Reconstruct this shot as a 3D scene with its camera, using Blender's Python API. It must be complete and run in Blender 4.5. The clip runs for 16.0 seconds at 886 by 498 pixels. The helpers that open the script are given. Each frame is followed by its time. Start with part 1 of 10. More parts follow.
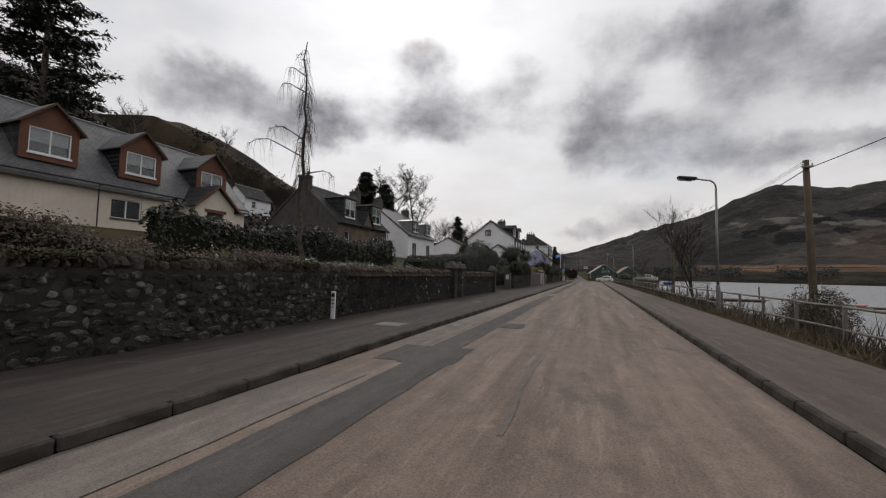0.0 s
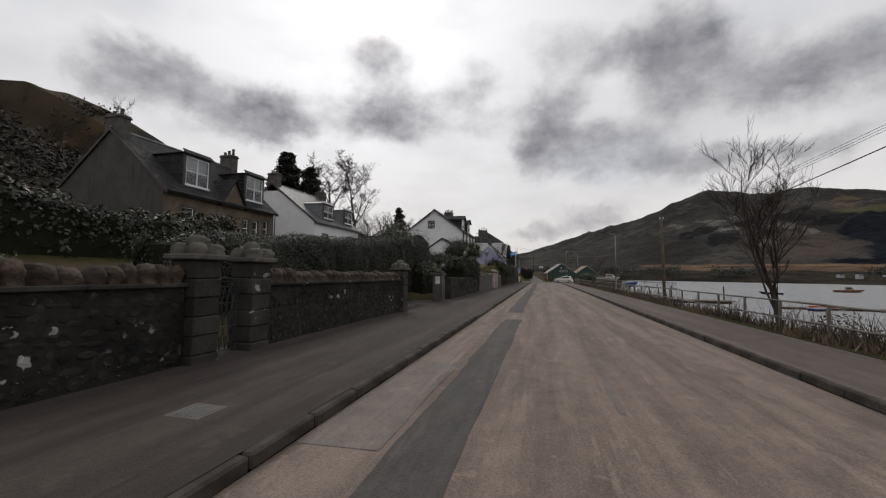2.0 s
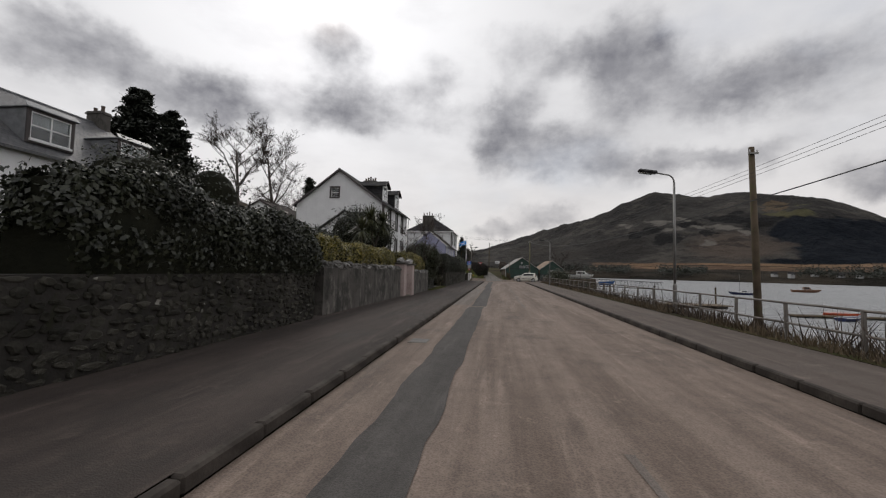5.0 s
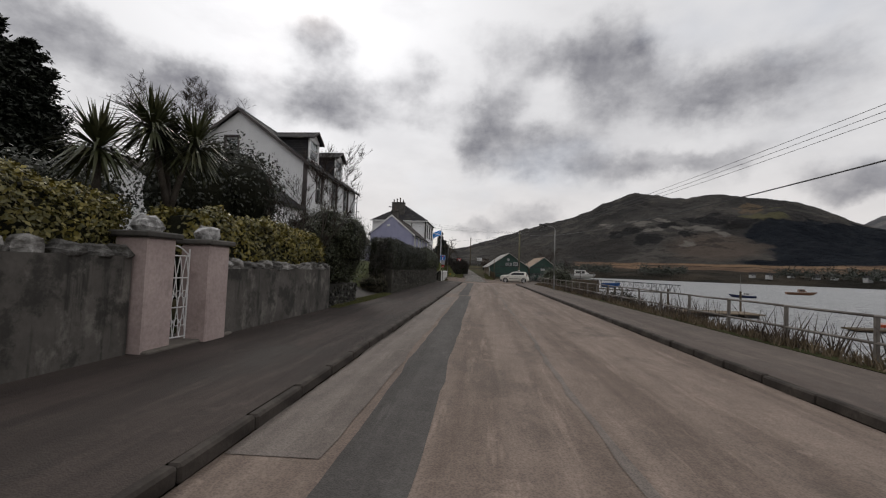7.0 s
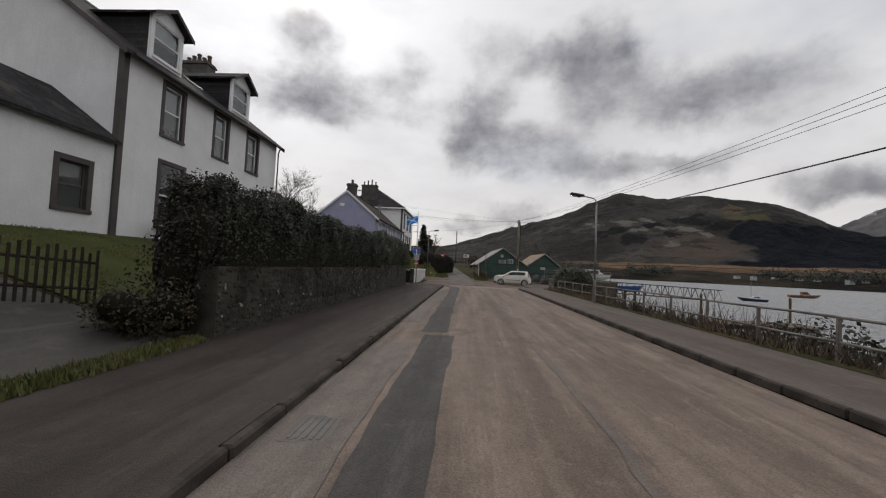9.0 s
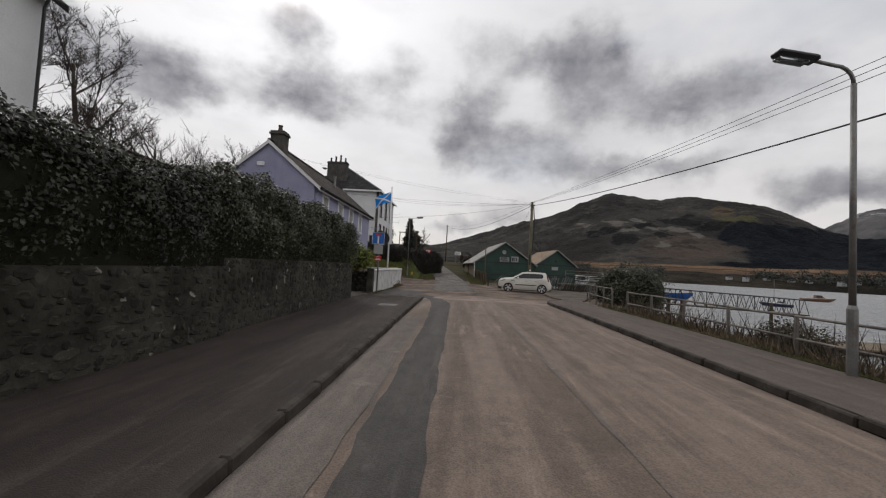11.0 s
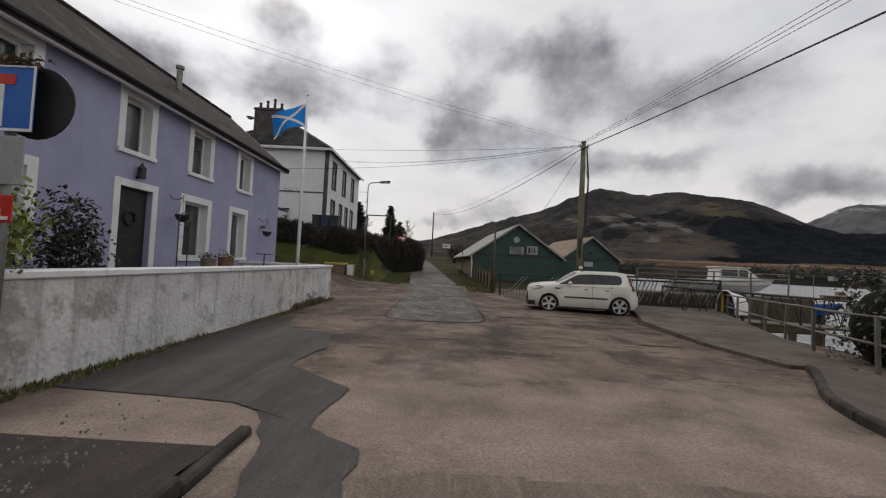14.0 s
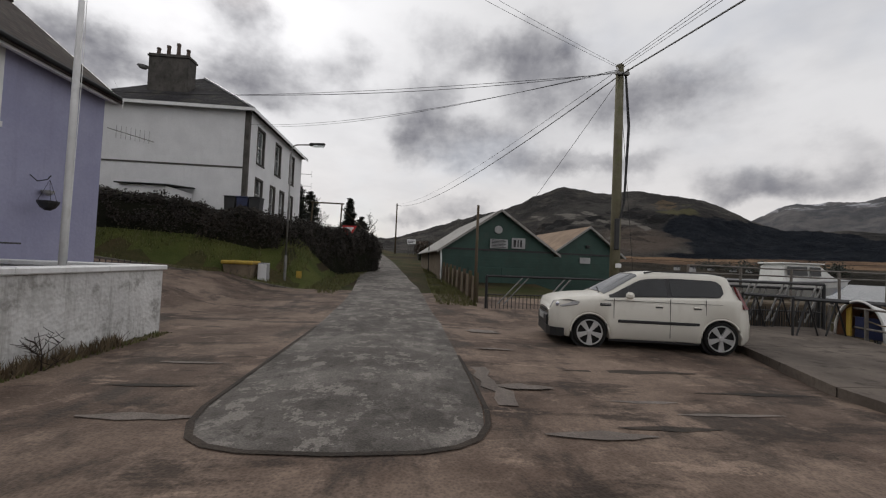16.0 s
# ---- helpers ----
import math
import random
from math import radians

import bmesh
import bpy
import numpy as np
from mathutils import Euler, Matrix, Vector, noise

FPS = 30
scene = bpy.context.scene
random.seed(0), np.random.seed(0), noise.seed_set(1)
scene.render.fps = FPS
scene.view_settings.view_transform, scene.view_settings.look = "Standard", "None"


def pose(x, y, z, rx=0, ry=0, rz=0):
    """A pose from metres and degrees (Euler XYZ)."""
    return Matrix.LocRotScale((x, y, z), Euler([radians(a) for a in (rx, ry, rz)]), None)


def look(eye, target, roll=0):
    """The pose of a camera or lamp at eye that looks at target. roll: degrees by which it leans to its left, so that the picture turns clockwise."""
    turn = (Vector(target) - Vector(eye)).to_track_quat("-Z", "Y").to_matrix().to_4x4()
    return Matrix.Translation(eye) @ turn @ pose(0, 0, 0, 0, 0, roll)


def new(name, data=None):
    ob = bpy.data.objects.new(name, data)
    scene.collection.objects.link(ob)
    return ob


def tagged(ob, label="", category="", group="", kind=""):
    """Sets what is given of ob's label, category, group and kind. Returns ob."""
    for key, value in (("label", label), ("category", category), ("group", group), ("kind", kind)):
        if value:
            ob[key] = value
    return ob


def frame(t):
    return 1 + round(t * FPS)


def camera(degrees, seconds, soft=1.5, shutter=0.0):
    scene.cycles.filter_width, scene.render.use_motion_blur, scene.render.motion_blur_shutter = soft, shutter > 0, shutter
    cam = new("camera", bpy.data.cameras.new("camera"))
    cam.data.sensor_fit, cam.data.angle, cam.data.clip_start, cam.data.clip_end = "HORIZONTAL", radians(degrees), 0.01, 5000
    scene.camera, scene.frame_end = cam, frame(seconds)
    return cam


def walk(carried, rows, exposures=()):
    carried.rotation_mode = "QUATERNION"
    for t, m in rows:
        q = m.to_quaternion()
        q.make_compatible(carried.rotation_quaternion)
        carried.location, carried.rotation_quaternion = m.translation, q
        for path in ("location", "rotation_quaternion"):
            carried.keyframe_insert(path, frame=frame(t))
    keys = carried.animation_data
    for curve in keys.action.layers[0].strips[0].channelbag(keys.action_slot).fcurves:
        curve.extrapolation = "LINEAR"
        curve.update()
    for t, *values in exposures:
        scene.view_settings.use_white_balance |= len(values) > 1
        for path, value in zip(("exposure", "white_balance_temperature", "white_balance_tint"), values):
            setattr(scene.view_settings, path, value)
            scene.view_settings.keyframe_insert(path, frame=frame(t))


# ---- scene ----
cam = camera(96.6, 16.0, soft=1.2)
PATH = [
    (0, (1.977, 2.492, 1.421), (1.272, 4.36, 1.542), 1.1),
    (0.5, (1.369, 6.09, 1.414), (0.732, 7.981, 1.541), 0.9),
    (1, (0.79, 9.96, 1.396), (0.221, 11.872, 1.527), 0.8),
    (1.5, (0.444, 13.493, 1.45), (-0.082, 15.418, 1.581), 0.8),
    (2, (0.271, 17.254, 1.495), (-0.216, 19.189, 1.622), 0.8),
    (2.5, (0.127, 20.902, 1.471), (-0.323, 22.847, 1.597), 0.9),
    (3, (0.046, 24.887, 1.475), (-0.367, 26.84, 1.599), 0.8),
    (3.5, (-0.028, 28.515, 1.483), (-0.408, 30.475, 1.603), 0.9),
    (4, (0.095, 32.235, 1.43), (-0.247, 34.202, 1.546), 1.1),
    (6.5, (0.004, 50.416, 1.473), (-0.205, 52.403, 1.577), 1.8),
    (7, (0.012, 54.057, 1.434), (-0.177, 56.045, 1.535), 2.0),
    (7.5, (0.009, 57.374, 1.453), (-0.161, 59.365, 1.55), 2.1),
    (8, (-0.015, 60.906, 1.445), (-0.165, 62.898, 1.541), 2.4),
    (8.5, (-0.121, 64.115, 1.452), (-0.254, 66.108, 1.546), 2.5),
    (11, (-0.429, 80.314, 1.494), (-0.5, 82.311, 1.583), 3.0),
    (11.5, (-0.414, 83.2, 1.477), (-0.473, 85.197, 1.565), 2.9),
    (12, (-0.399, 86.186, 1.473), (-0.449, 88.183, 1.557), 2.9),
    (12.5, (-0.311, 88.684, 1.473), (-0.356, 90.681, 1.553), 2.8),
    (13, (-0.235, 91.326, 1.465), (-0.276, 93.324, 1.544), 2.6),
    (13.5, (-0.321, 93.78, 1.48), (-0.347, 95.779, 1.553), 2.8),
    (14, (-0.352, 96.113, 1.458), (-0.365, 98.111, 1.529), 2.8),
    (14.5, (-0.177, 98.1, 1.416), (-0.201, 100.099, 1.489), 2.7),
    (15, (-0.274, 100.035, 1.431), (-0.266, 102.034, 1.5), 2.5),
    (15.5, (-0.159, 101.682, 1.432), (-0.129, 103.681, 1.499), 2.6),
    (16, (0.007, 103.403, 1.446), (0.161, 105.396, 1.513), 2.4),
]
walk(cam, [(t, look(eye, target, roll)) for t, eye, target, roll in PATH])

# ---- world, sun and exposure ----
SUN_AZ, SUN_EL = -26.0, 36.0   # degrees right of +y, and up


def sun_way():
    a, e = radians(SUN_AZ), radians(SUN_EL)
    return Vector((math.sin(a) * math.cos(e), math.cos(a) * math.cos(e), math.sin(e)))


sun = new("sun", bpy.data.lights.new("sun", "SUN"))
sun.data.energy, sun.data.angle, sun.data.color = 0.7, radians(16), (1.0, 0.95, 0.88)
sun.matrix_world = look(sun_way() * 100, (0, 0, 0))


class Nodes:
    """Short hand for building a node tree."""

    def __init__(self, tree):
        self.tree = tree
        tree.nodes.clear()

    def add(self, kind, ins=None, **props):
        n = self.tree.nodes.new(kind)
        if "operation" in props:
            n.operation = props["operation"]
        if props.get("use_clamp"):
            n.use_clamp = True
        if "data_type" in props:
            n.data_type, n.blend_type = props["data_type"], props["blend_type"]
        if "interpolation_type" in props:
            n.interpolation_type = props["interpolation_type"]
        for k, v in (ins or {}).items():
            s = n.inputs[k]
            if isinstance(v, bpy.types.NodeSocket):
                self.tree.links.new(v, s)
            else:
                s.default_value = v
        return n

    def math(self, op, a, b=0.0, clamp=False):
        return self.add("ShaderNodeMath", {0: a, 1: b}, operation=op, use_clamp=clamp).outputs[0]

    def vec(self, op, a, b=(0, 0, 0)):
        return self.add("ShaderNodeVectorMath", {0: a, 1: b}, operation=op).outputs[0]

    def noise(self, vec, scale, detail=4.0, rough=0.55):
        return self.add("ShaderNodeTexNoise", {"Vector": vec, "Scale": scale, "Detail": detail, "Roughness": rough}).outputs["Fac"]

    def ramp(self, fac, *stops):
        n = self.add("ShaderNodeValToRGB", {"Fac": fac})
        el = n.color_ramp.elements
        while len(el) < len(stops):
            el.new(0.5)
        for e, (p, c) in zip(el, stops):
            e.position = p
            e.color = (*c, 1) if isinstance(c, tuple) else (c, c, c, 1)
        return n.outputs["Color"]

    def mix(self, fac, a, b, blend="MIX"):
        n = self.add("ShaderNodeMix", {"Factor": fac}, data_type="RGBA", blend_type=blend)
        for k, v in ((6, a), (7, b)):
            if isinstance(v, bpy.types.NodeSocket):
                self.tree.links.new(v, n.inputs[k])
            else:
                n.inputs[k].default_value = (*v[:3], 1)
        return n.outputs[2]

    def smooth(self, v, lo, hi):
        return self.add("ShaderNodeMapRange", {"Value": v, "From Min": lo, "From Max": hi}, interpolation_type="SMOOTHSTEP").outputs[0]


def make_sky():
    """A broken overcast over a pale Nishita sky: soft grey clouds, brightest round the veiled sun."""
    world = bpy.data.worlds.new("overcast")
    scene.world = world
    world.use_nodes = True
    n = Nodes(world.node_tree)
    way = n.add("ShaderNodeTexCoord").outputs["Generated"]
    sky = n.add("ShaderNodeTexSky")
    sky.sky_type, sky.sun_disc = "NISHITA", False
    sky.sun_elevation, sky.sun_rotation = radians(SUN_EL), radians(SUN_AZ)
    pale = n.vec("SCALE", sky.outputs["Color"])
    pale.node.inputs["Scale"].default_value = 0.09
    # the direction as degrees to the right and up, bent by noise
    sep = n.add("ShaderNodeSeparateXYZ", {0: way})
    az = n.math("DEGREES", n.math("ARCTAN2", sep.outputs[0], sep.outputs[1]))
    el = n.math("DEGREES", n.math("ARCSINE", sep.outputs[2]))
    bend1 = n.math("SUBTRACT", n.noise(way, 8.0, 7, 0.6), 0.5)
    bend2 = n.math("SUBTRACT", n.noise(n.vec("ADD", way, (3.1, 1.7, 5.2)), 10.0, 6, 0.58), 0.5)
    az = n.math("ADD", az, n.math("MULTIPLY", bend1, 10.0))
    el = n.math("ADD", el, n.math("MULTIPLY", bend2, 6.5))
    # larger clouds: degrees right, degrees up, half width, half height, depth
    clouds = (
        (-52.6, 24.6, 4.2, 2.2, 0.5), (-50.4, 21.3, 7.2, 3.3, 0.8), (-40.6, 20.0, 6.5, 3.0, 0.85), (-56.0, 19.9, 3.0, 1.7, 0.4), (-24.2, 29.0, 4.6, 2.8, 0.75), (-22.4, 21.9, 8.6, 3.4, 1.0),
        (-10.0, 26.1, 3.7, 3.0, 0.55), (-7.8, 22.1, 2.8, 2.3, 0.35), (0.0, 18.6, 4.1, 4.2, 0.9), (6.3, 16.7, 5.6, 3.0, 0.7), (11.5, 18.4, 4.6, 2.2, 0.55), (2.4, 23.5, 3.5, 2.0, 0.55),
        (7.1, 27.8, 7.4, 2.3, 0.6), (17.8, 28.5, 4.2, 3.6, 0.8), (17.0, 24.4, 4.6, 3.4, 0.7), (24.3, 21.6, 6.2, 3.1, 0.65), (31.1, 21.6, 4.8, 2.5, 0.55), (15.6, 14.4, 6.0, 2.5, 0.65),
        (25.3, 14.5, 7.0, 1.1, 0.5), (-1.1, 6.0, 3.8, 1.0, 0.6), (7.0, 7.9, 5.2, 1.8, 0.7), (41.2, 10.1, 4.2, 2.0, 0.6), (1.2, 31.4, 5.2, 2.1, 0.4), (48.0, 9.6, 7.0, 1.7, 0.75),
        (37.8, 21.4, 5.6, 3.9, 0.5), (50.1, 13.0, 4.0, 2.0, 0.4), (28.5, 13.2, 4.3, 1.4, 0.3), (-36.8, 19.6, 3.7, 2.7, 0.5), (24.0, 27.0, 14.0, 6.0, 0.22), (40.0, 15.0, 12.0, 5.0, 0.2),
    )
    total = None
    for u, v, w, h, d in clouds:
        a = n.math("DIVIDE", n.math("SUBTRACT", az, u), w)
        b = n.math("DIVIDE", n.math("SUBTRACT", el, v), h)
        r2 = n.math("ADD", n.math("MULTIPLY", a, a), n.math("MULTIPLY", b, b))
        blob = n.math("MULTIPLY", n.math("POWER", 2.718, n.math("MULTIPLY", n.math("POWER", r2, 1.25), -0.72)), d)
        total = blob if total is None else n.math("ADD", total, blob)
    # billows eat into the edges; thin veils lie between the larger clouds
    flat = n.vec("MULTIPLY", way, (1.0, 1.0, 1.5))
    billow = n.math("SUBTRACT", n.noise(flat, 10.0, 9, 0.56), 0.5)
    fine = n.math("SUBTRACT", n.noise(n.vec("ADD", flat, (5, 9, 2)), 30.0, 6, 0.6), 0.5)
    veil = n.smooth(n.noise(n.vec("ADD", n.vec("MULTIPLY", way, (1.0, 1.0, 2.4)), (2, 6, 1)), 4.2, 7, 0.55), 0.40, 0.70)
    thick = n.math("SUBTRACT", 1.0, n.math("POWER", 2.718, n.math("MULTIPLY", total, -1.0)))
    body = n.math("ADD", thick, n.math("MULTIPLY", billow, n.math("ADD", 0.18, n.math("MULTIPLY", thick, 0.85))))
    body = n.math("ADD", body, n.math("MULTIPLY", fine, n.math("ADD", 0.04, n.math("MULTIPLY", thick, 0.3))))
    grey = n.math("MULTIPLY", n.smooth(body, 0.12, 0.82), n.math("ADD", 0.70, n.math("MULTIPLY", n.smooth(n.noise(way, 13.0, 7, 0.58), 0.30, 0.68), 0.22)))
    grey = n.math("MINIMUM", n.math("ADD", grey, n.math("MULTIPLY", veil, 0.15)), 1.0)
    near = n.vec("DOT_PRODUCT", way, tuple(sun_way()))
    near = near.node.outputs["Value"]
    glow = n.math("POWER", n.math("MAXIMUM", near, 0.0), 16.0)
    light = n.math("ADD", 0.96, n.math("MULTIPLY", glow, 0.5))
    lit = n.mix(n.smooth(sep.outputs[2], 0.0, 0.35), (0.80, 0.765, 0.75), (0.775, 0.77, 0.785))
    lit = n.vec("SCALE", lit)
    n.tree.links.new(light, lit.node.inputs["Scale"])
    col = n.mix(grey, lit, (0.205, 0.205, 0.232))
    thin = n.smooth(n.noise(n.vec("ADD", flat, (7, 2, 4)), 2.4, 4, 0.5), 0.56, 0.78)
    col = n.mix(n.math("MULTIPLY", thin, 0.25), col, pale)
    bg = n.add("ShaderNodeBackground", {"Color": col, "Strength": 1.0})
    n.add("ShaderNodeOutputWorld", {"Surface": bg.outputs[0]})


make_sky()
scene.view_settings.exposure = 0.0

# ---- materials ----
def material(name):
    m = bpy.data.materials.new(name)
    m.use_nodes = True
    n = Nodes(m.node_tree)
    return m, n


def finish(n, color, rough, bump=None, strength=0.3, dist=0.02, metal=0.0, **more):
    ins = {"Base Color": color, "Roughness": rough, "Metallic": metal}
    if bump is not None:
        ins["Normal"] = n.add("ShaderNodeBump", {"Height": bump, "Strength": strength, "Distance": dist}).outputs[0]
    for k, v in more.items():
        ins[k.replace("_", " ")] = v
    b = n.add("ShaderNodeBsdfPrincipled", ins)
    n.add("ShaderNodeOutputMaterial", {"Surface": b.outputs[0]})


def place(n):
    return n.add("ShaderNodeTexCoord").outputs["Object"]


def surf(name, c1, c2, big=0.6, fine=14.0, rough=0.85, bump=0.25, dist=0.01, stain=None, amount=0.5, metal=0.0, vary=0.0, grain=0.5):
    """A worn surface: two colours in patches, fine grain, optional stains, variation from piece to piece."""
    m, n = material(name)
    p = place(n)
    col = n.mix(n.smooth(n.noise(p, big, 5, 0.6), 0.32, 0.68), c1, c2)
    g = n.noise(p, fine, 4, 0.65)
    col = n.mix(grain, col, n.ramp(g, (0.25, 0.35), (0.75, 1.0)), "MULTIPLY")
    if stain:
        st = n.smooth(n.noise(n.vec("MULTIPLY", p, (1, 1, 0.45)), big * 3.1, 6, 0.7), 0.52, 0.66)
        col = n.mix(n.math("MULTIPLY", st, amount), col, stain)
    if vary:
        r = n.add("ShaderNodeObjectInfo").outputs["Random"]
        r2 = n.add("ShaderNodeNewGeometry").outputs["Random Per Island"]
        k = n.math("ADD", 1.0 - vary, n.math("MULTIPLY", n.math("FRACT", n.math("ADD", r, r2)), 2 * vary))
        col2 = n.vec("SCALE", col)
        n.tree.links.new(k, col2.node.inputs["Scale"])
        pale = n.math("MULTIPLY", n.math("GREATER_THAN", n.math("FRACT", n.math("MULTIPLY", n.math("ADD", r, r2), 7.3)), 0.86), n.smooth(n.noise(p, fine * 0.4, 4), 0.35, 0.6))
        col = n.mix(n.math("MULTIPLY", pale, 0.4), col2, stain or c2)
    ro = n.math("ADD", rough - 0.08, n.math("MULTIPLY", g, 0.16), clamp=True)
    finish(n, col, ro, n.math("ADD", n.math("MULTIPLY", n.noise(p, fine * 0.25, 3), 0.7), g), bump, dist, metal, Specular_IOR_Level=0.2 if rough >= 0.84 else 0.5)
    return m


def leaf(name, c1, c2, rough=0.45, sheen=0.0, tip=None):
    m, n = material(name)
    r = n.add("ShaderNodeNewGeometry").outputs["Random Per Island"]
    col = n.mix(r, c1, c2)
    patch = n.smooth(n.noise(place(n), 1.3, 4, 0.6), 0.35, 0.7)
    col = n.mix(n.math("MULTIPLY", patch, 0.6), col, tip or tuple(v * 0.55 for v in c1))
    finish(n, col, rough)
    return m


def glass(name, tint=(0.9, 0.95, 0.95)):
    m, n = material(name)
    finish(n, (*tint, 1), 0.02, Transmission_Weight=0.97, IOR=1.45)
    return m


def asphalt(name, c1, c2, scale=1.0, patch=(0.05, 0.047, 0.044), mess=1.0, merge=None):
    """Worn chip-and-tar road: stone grain, long tyre streaks, damp blotches."""
    m, n = material(name)
    p = place(n)
    chips = n.add("ShaderNodeTexVoronoi", {"Vector": p, "Scale": 55.0 * scale}).outputs["Distance"]
    g = n.noise(p, 30.0, 4, 0.7)
    streak = n.noise(n.vec("MULTIPLY", p, (1.7, 0.09, 1.0) if mess < 1.25 else (0.5, 0.6, 1.0)), 1.0, 6, 0.65)
    blot = n.noise(n.vec("MULTIPLY", p, (1.0, 0.55, 1.0)), 0.75, 7, 0.7)
    col = n.mix(n.smooth(streak, 0.36, 0.64), c1, c2)
    mid = n.noise(n.vec("MULTIPLY", p, (1.0, 0.6, 1.0)), 3.4, 7, 0.72)
    col = n.mix(0.55, col, n.ramp(mid, (0.32, 0.5), (0.66, 1.0)), "MULTIPLY")
    if 1.3 < mess < 1.4:
        flake = n.noise(n.vec("MULTIPLY", p, (1.0, 0.8, 1.0)), 3.2, 9, 0.74)
        col = n.mix(n.math("MULTIPLY", n.smooth(flake, 0.54, 0.57), 0.65), col, tuple(v * 1.45 for v in c2))
        col = n.mix(n.math("MULTIPLY", n.math("SUBTRACT", 1.0, n.smooth(flake, 0.40, 0.44)), 0.6), col, patch)
    if mess > 1.4:
        mire = n.noise(n.vec("MULTIPLY", p, (0.55, 1.5, 1.0)), 0.9, 8, 0.72)
        col = n.mix(n.math("MULTIPLY", n.smooth(mire, 0.52, 0.62), 0.8), col, patch)
        scar = n.noise(n.vec("ADD", n.vec("MULTIPLY", p, (0.6, 1.8, 1.0)), (40, 3, 0)), 1.6, 8, 0.74)
        col = n.mix(n.math("MULTIPLY", n.smooth(scar, 0.61, 0.65), 0.7), col, tuple(v * 1.3 for v in c2))
    worn = n.math("MULTIPLY", n.smooth(n.noise(n.vec("MULTIPLY", p, (3.5, 0.35, 1.0) if mess < 1.25 else (1.6, 1.8, 1.0)), 1.0, 6, 0.7), 0.56, 0.66), 0.4)
    col = n.mix(worn, col, tuple(min(1, v * 1.35) for v in c2))
    col = n.mix(n.math("MULTIPLY", n.smooth(blot, 0.58 - 0.05 * mess, 0.70 - 0.05 * mess), min(0.55 * mess, 0.9)), col, patch)
    if merge:
        y = n.add("ShaderNodeSeparateXYZ", {0: p}).outputs[1]
        k = n.smooth(n.math("ADD", y, n.math("MULTIPLY", n.noise(p, 0.8, 5, 0.65), 8.0)), 103.0, 107.5)
        col = n.mix(k, n.mix(n.smooth(streak, 0.36, 0.64), *merge), col)
    col = n.mix(n.math("MULTIPLY", n.smooth(n.noise(p, 2.3, 6, 0.7), 0.58, 0.7), 0.35), col, tuple(min(1, v * 1.5) for v in c2))
    col = n.mix(0.75, col, n.ramp(n.math("ADD", n.math("MULTIPLY", chips, 0.6), n.math("MULTIPLY", g, 0.7)), (0.25, 0.4), (0.8, 1.08)), "MULTIPLY")
    ro = n.math("SUBTRACT", 0.88, n.math("MULTIPLY", n.smooth(blot, 0.5, 0.7), 0.12))
    finish(n, col, ro, n.math("ADD", chips, n.math("MULTIPLY", g, 0.6)), 0.5, 0.01, Specular_IOR_Level=0.25)
    return m


def slate(name, c1, c2, wet=0.42):
    m, n = material(name)
    p = place(n)
    pos = n.add("ShaderNodeSeparateXYZ", {0: p})
    flat = n.add("ShaderNodeCombineXYZ", {0: pos.outputs[1], 1: n.math("MULTIPLY", pos.outputs[2], 1.35), 2: 0.0}).outputs[0]
    b = n.add("ShaderNodeTexBrick", {"Vector": flat, "Scale": 1.0, "Mortar Size": 0.012, "Mortar Smooth": 0.2, "Brick Width": 0.26, "Row Height": 0.19,
                                     "Color1": (*c1, 1), "Color2": (*c2, 1), "Mortar": (0.012, 0.012, 0.013, 1)})
    col = n.mix(n.math("MULTIPLY", n.smooth(n.noise(p, 1.1, 6, 0.7), 0.5, 0.7), 0.6), b.outputs["Color"], (0.11, 0.105, 0.085))
    col = n.mix(0.4, col, n.ramp(n.noise(p, 9.0, 5, 0.7), (0.2, 0.4), (0.8, 1.0)), "MULTIPLY")
    finish(n, col, n.math("ADD", wet, n.math("MULTIPLY", n.noise(p, 5.0), 0.3)), n.math("MULTIPLY", b.outputs["Fac"], -1.0), 0.6, 0.015, Specular_IOR_Level=0.5 if wet < 0.6 else 0.12)
    return m


def harl(name, c1, c2, stain, cell=26.0, strength=0.8, drip=0.4, blotch=None):
    """Roughcast or render: pebbly relief, damp running down from the top, dirt."""
    m, n = material(name)
    p = place(n)
    v = n.add("ShaderNodeTexVoronoi", {"Vector": p, "Scale": cell}).outputs["Distance"]
    col = n.mix(n.smooth(n.noise(p, 0.9, 5, 0.6), 0.3, 0.7), c1, c2)
    runs = n.smooth(n.noise(n.vec("MULTIPLY", p, (3.0, 3.0, 0.28)), 1.5, 6, 0.7), 0.5, 0.68)
    col = n.mix(n.math("MULTIPLY", runs, drip), col, stain)
    if blotch:
        b1 = n.noise(n.vec("MULTIPLY", p, (1.0, 1.0, 0.7)), 2.2, 7, 0.68)
        col = n.mix(n.math("MULTIPLY", n.smooth(b1, 0.53, 0.66), 0.7), col, blotch)
        col = n.mix(n.math("MULTIPLY", n.smooth(n.noise(n.vec("ADD", p, (4, 1, 7)), 1.5, 7, 0.7), 0.5, 0.62), 0.75), col, stain)
    col = n.mix(0.3, col, n.ramp(n.noise(p, 18.0, 4, 0.7), (0.2, 0.5), (0.8, 1.0)), "MULTIPLY")
    finish(n, col, 0.9, n.math("ADD", v, n.math("MULTIPLY", n.noise(p, cell * 1.7, 3), 0.5)), strength, 0.012)
    return m


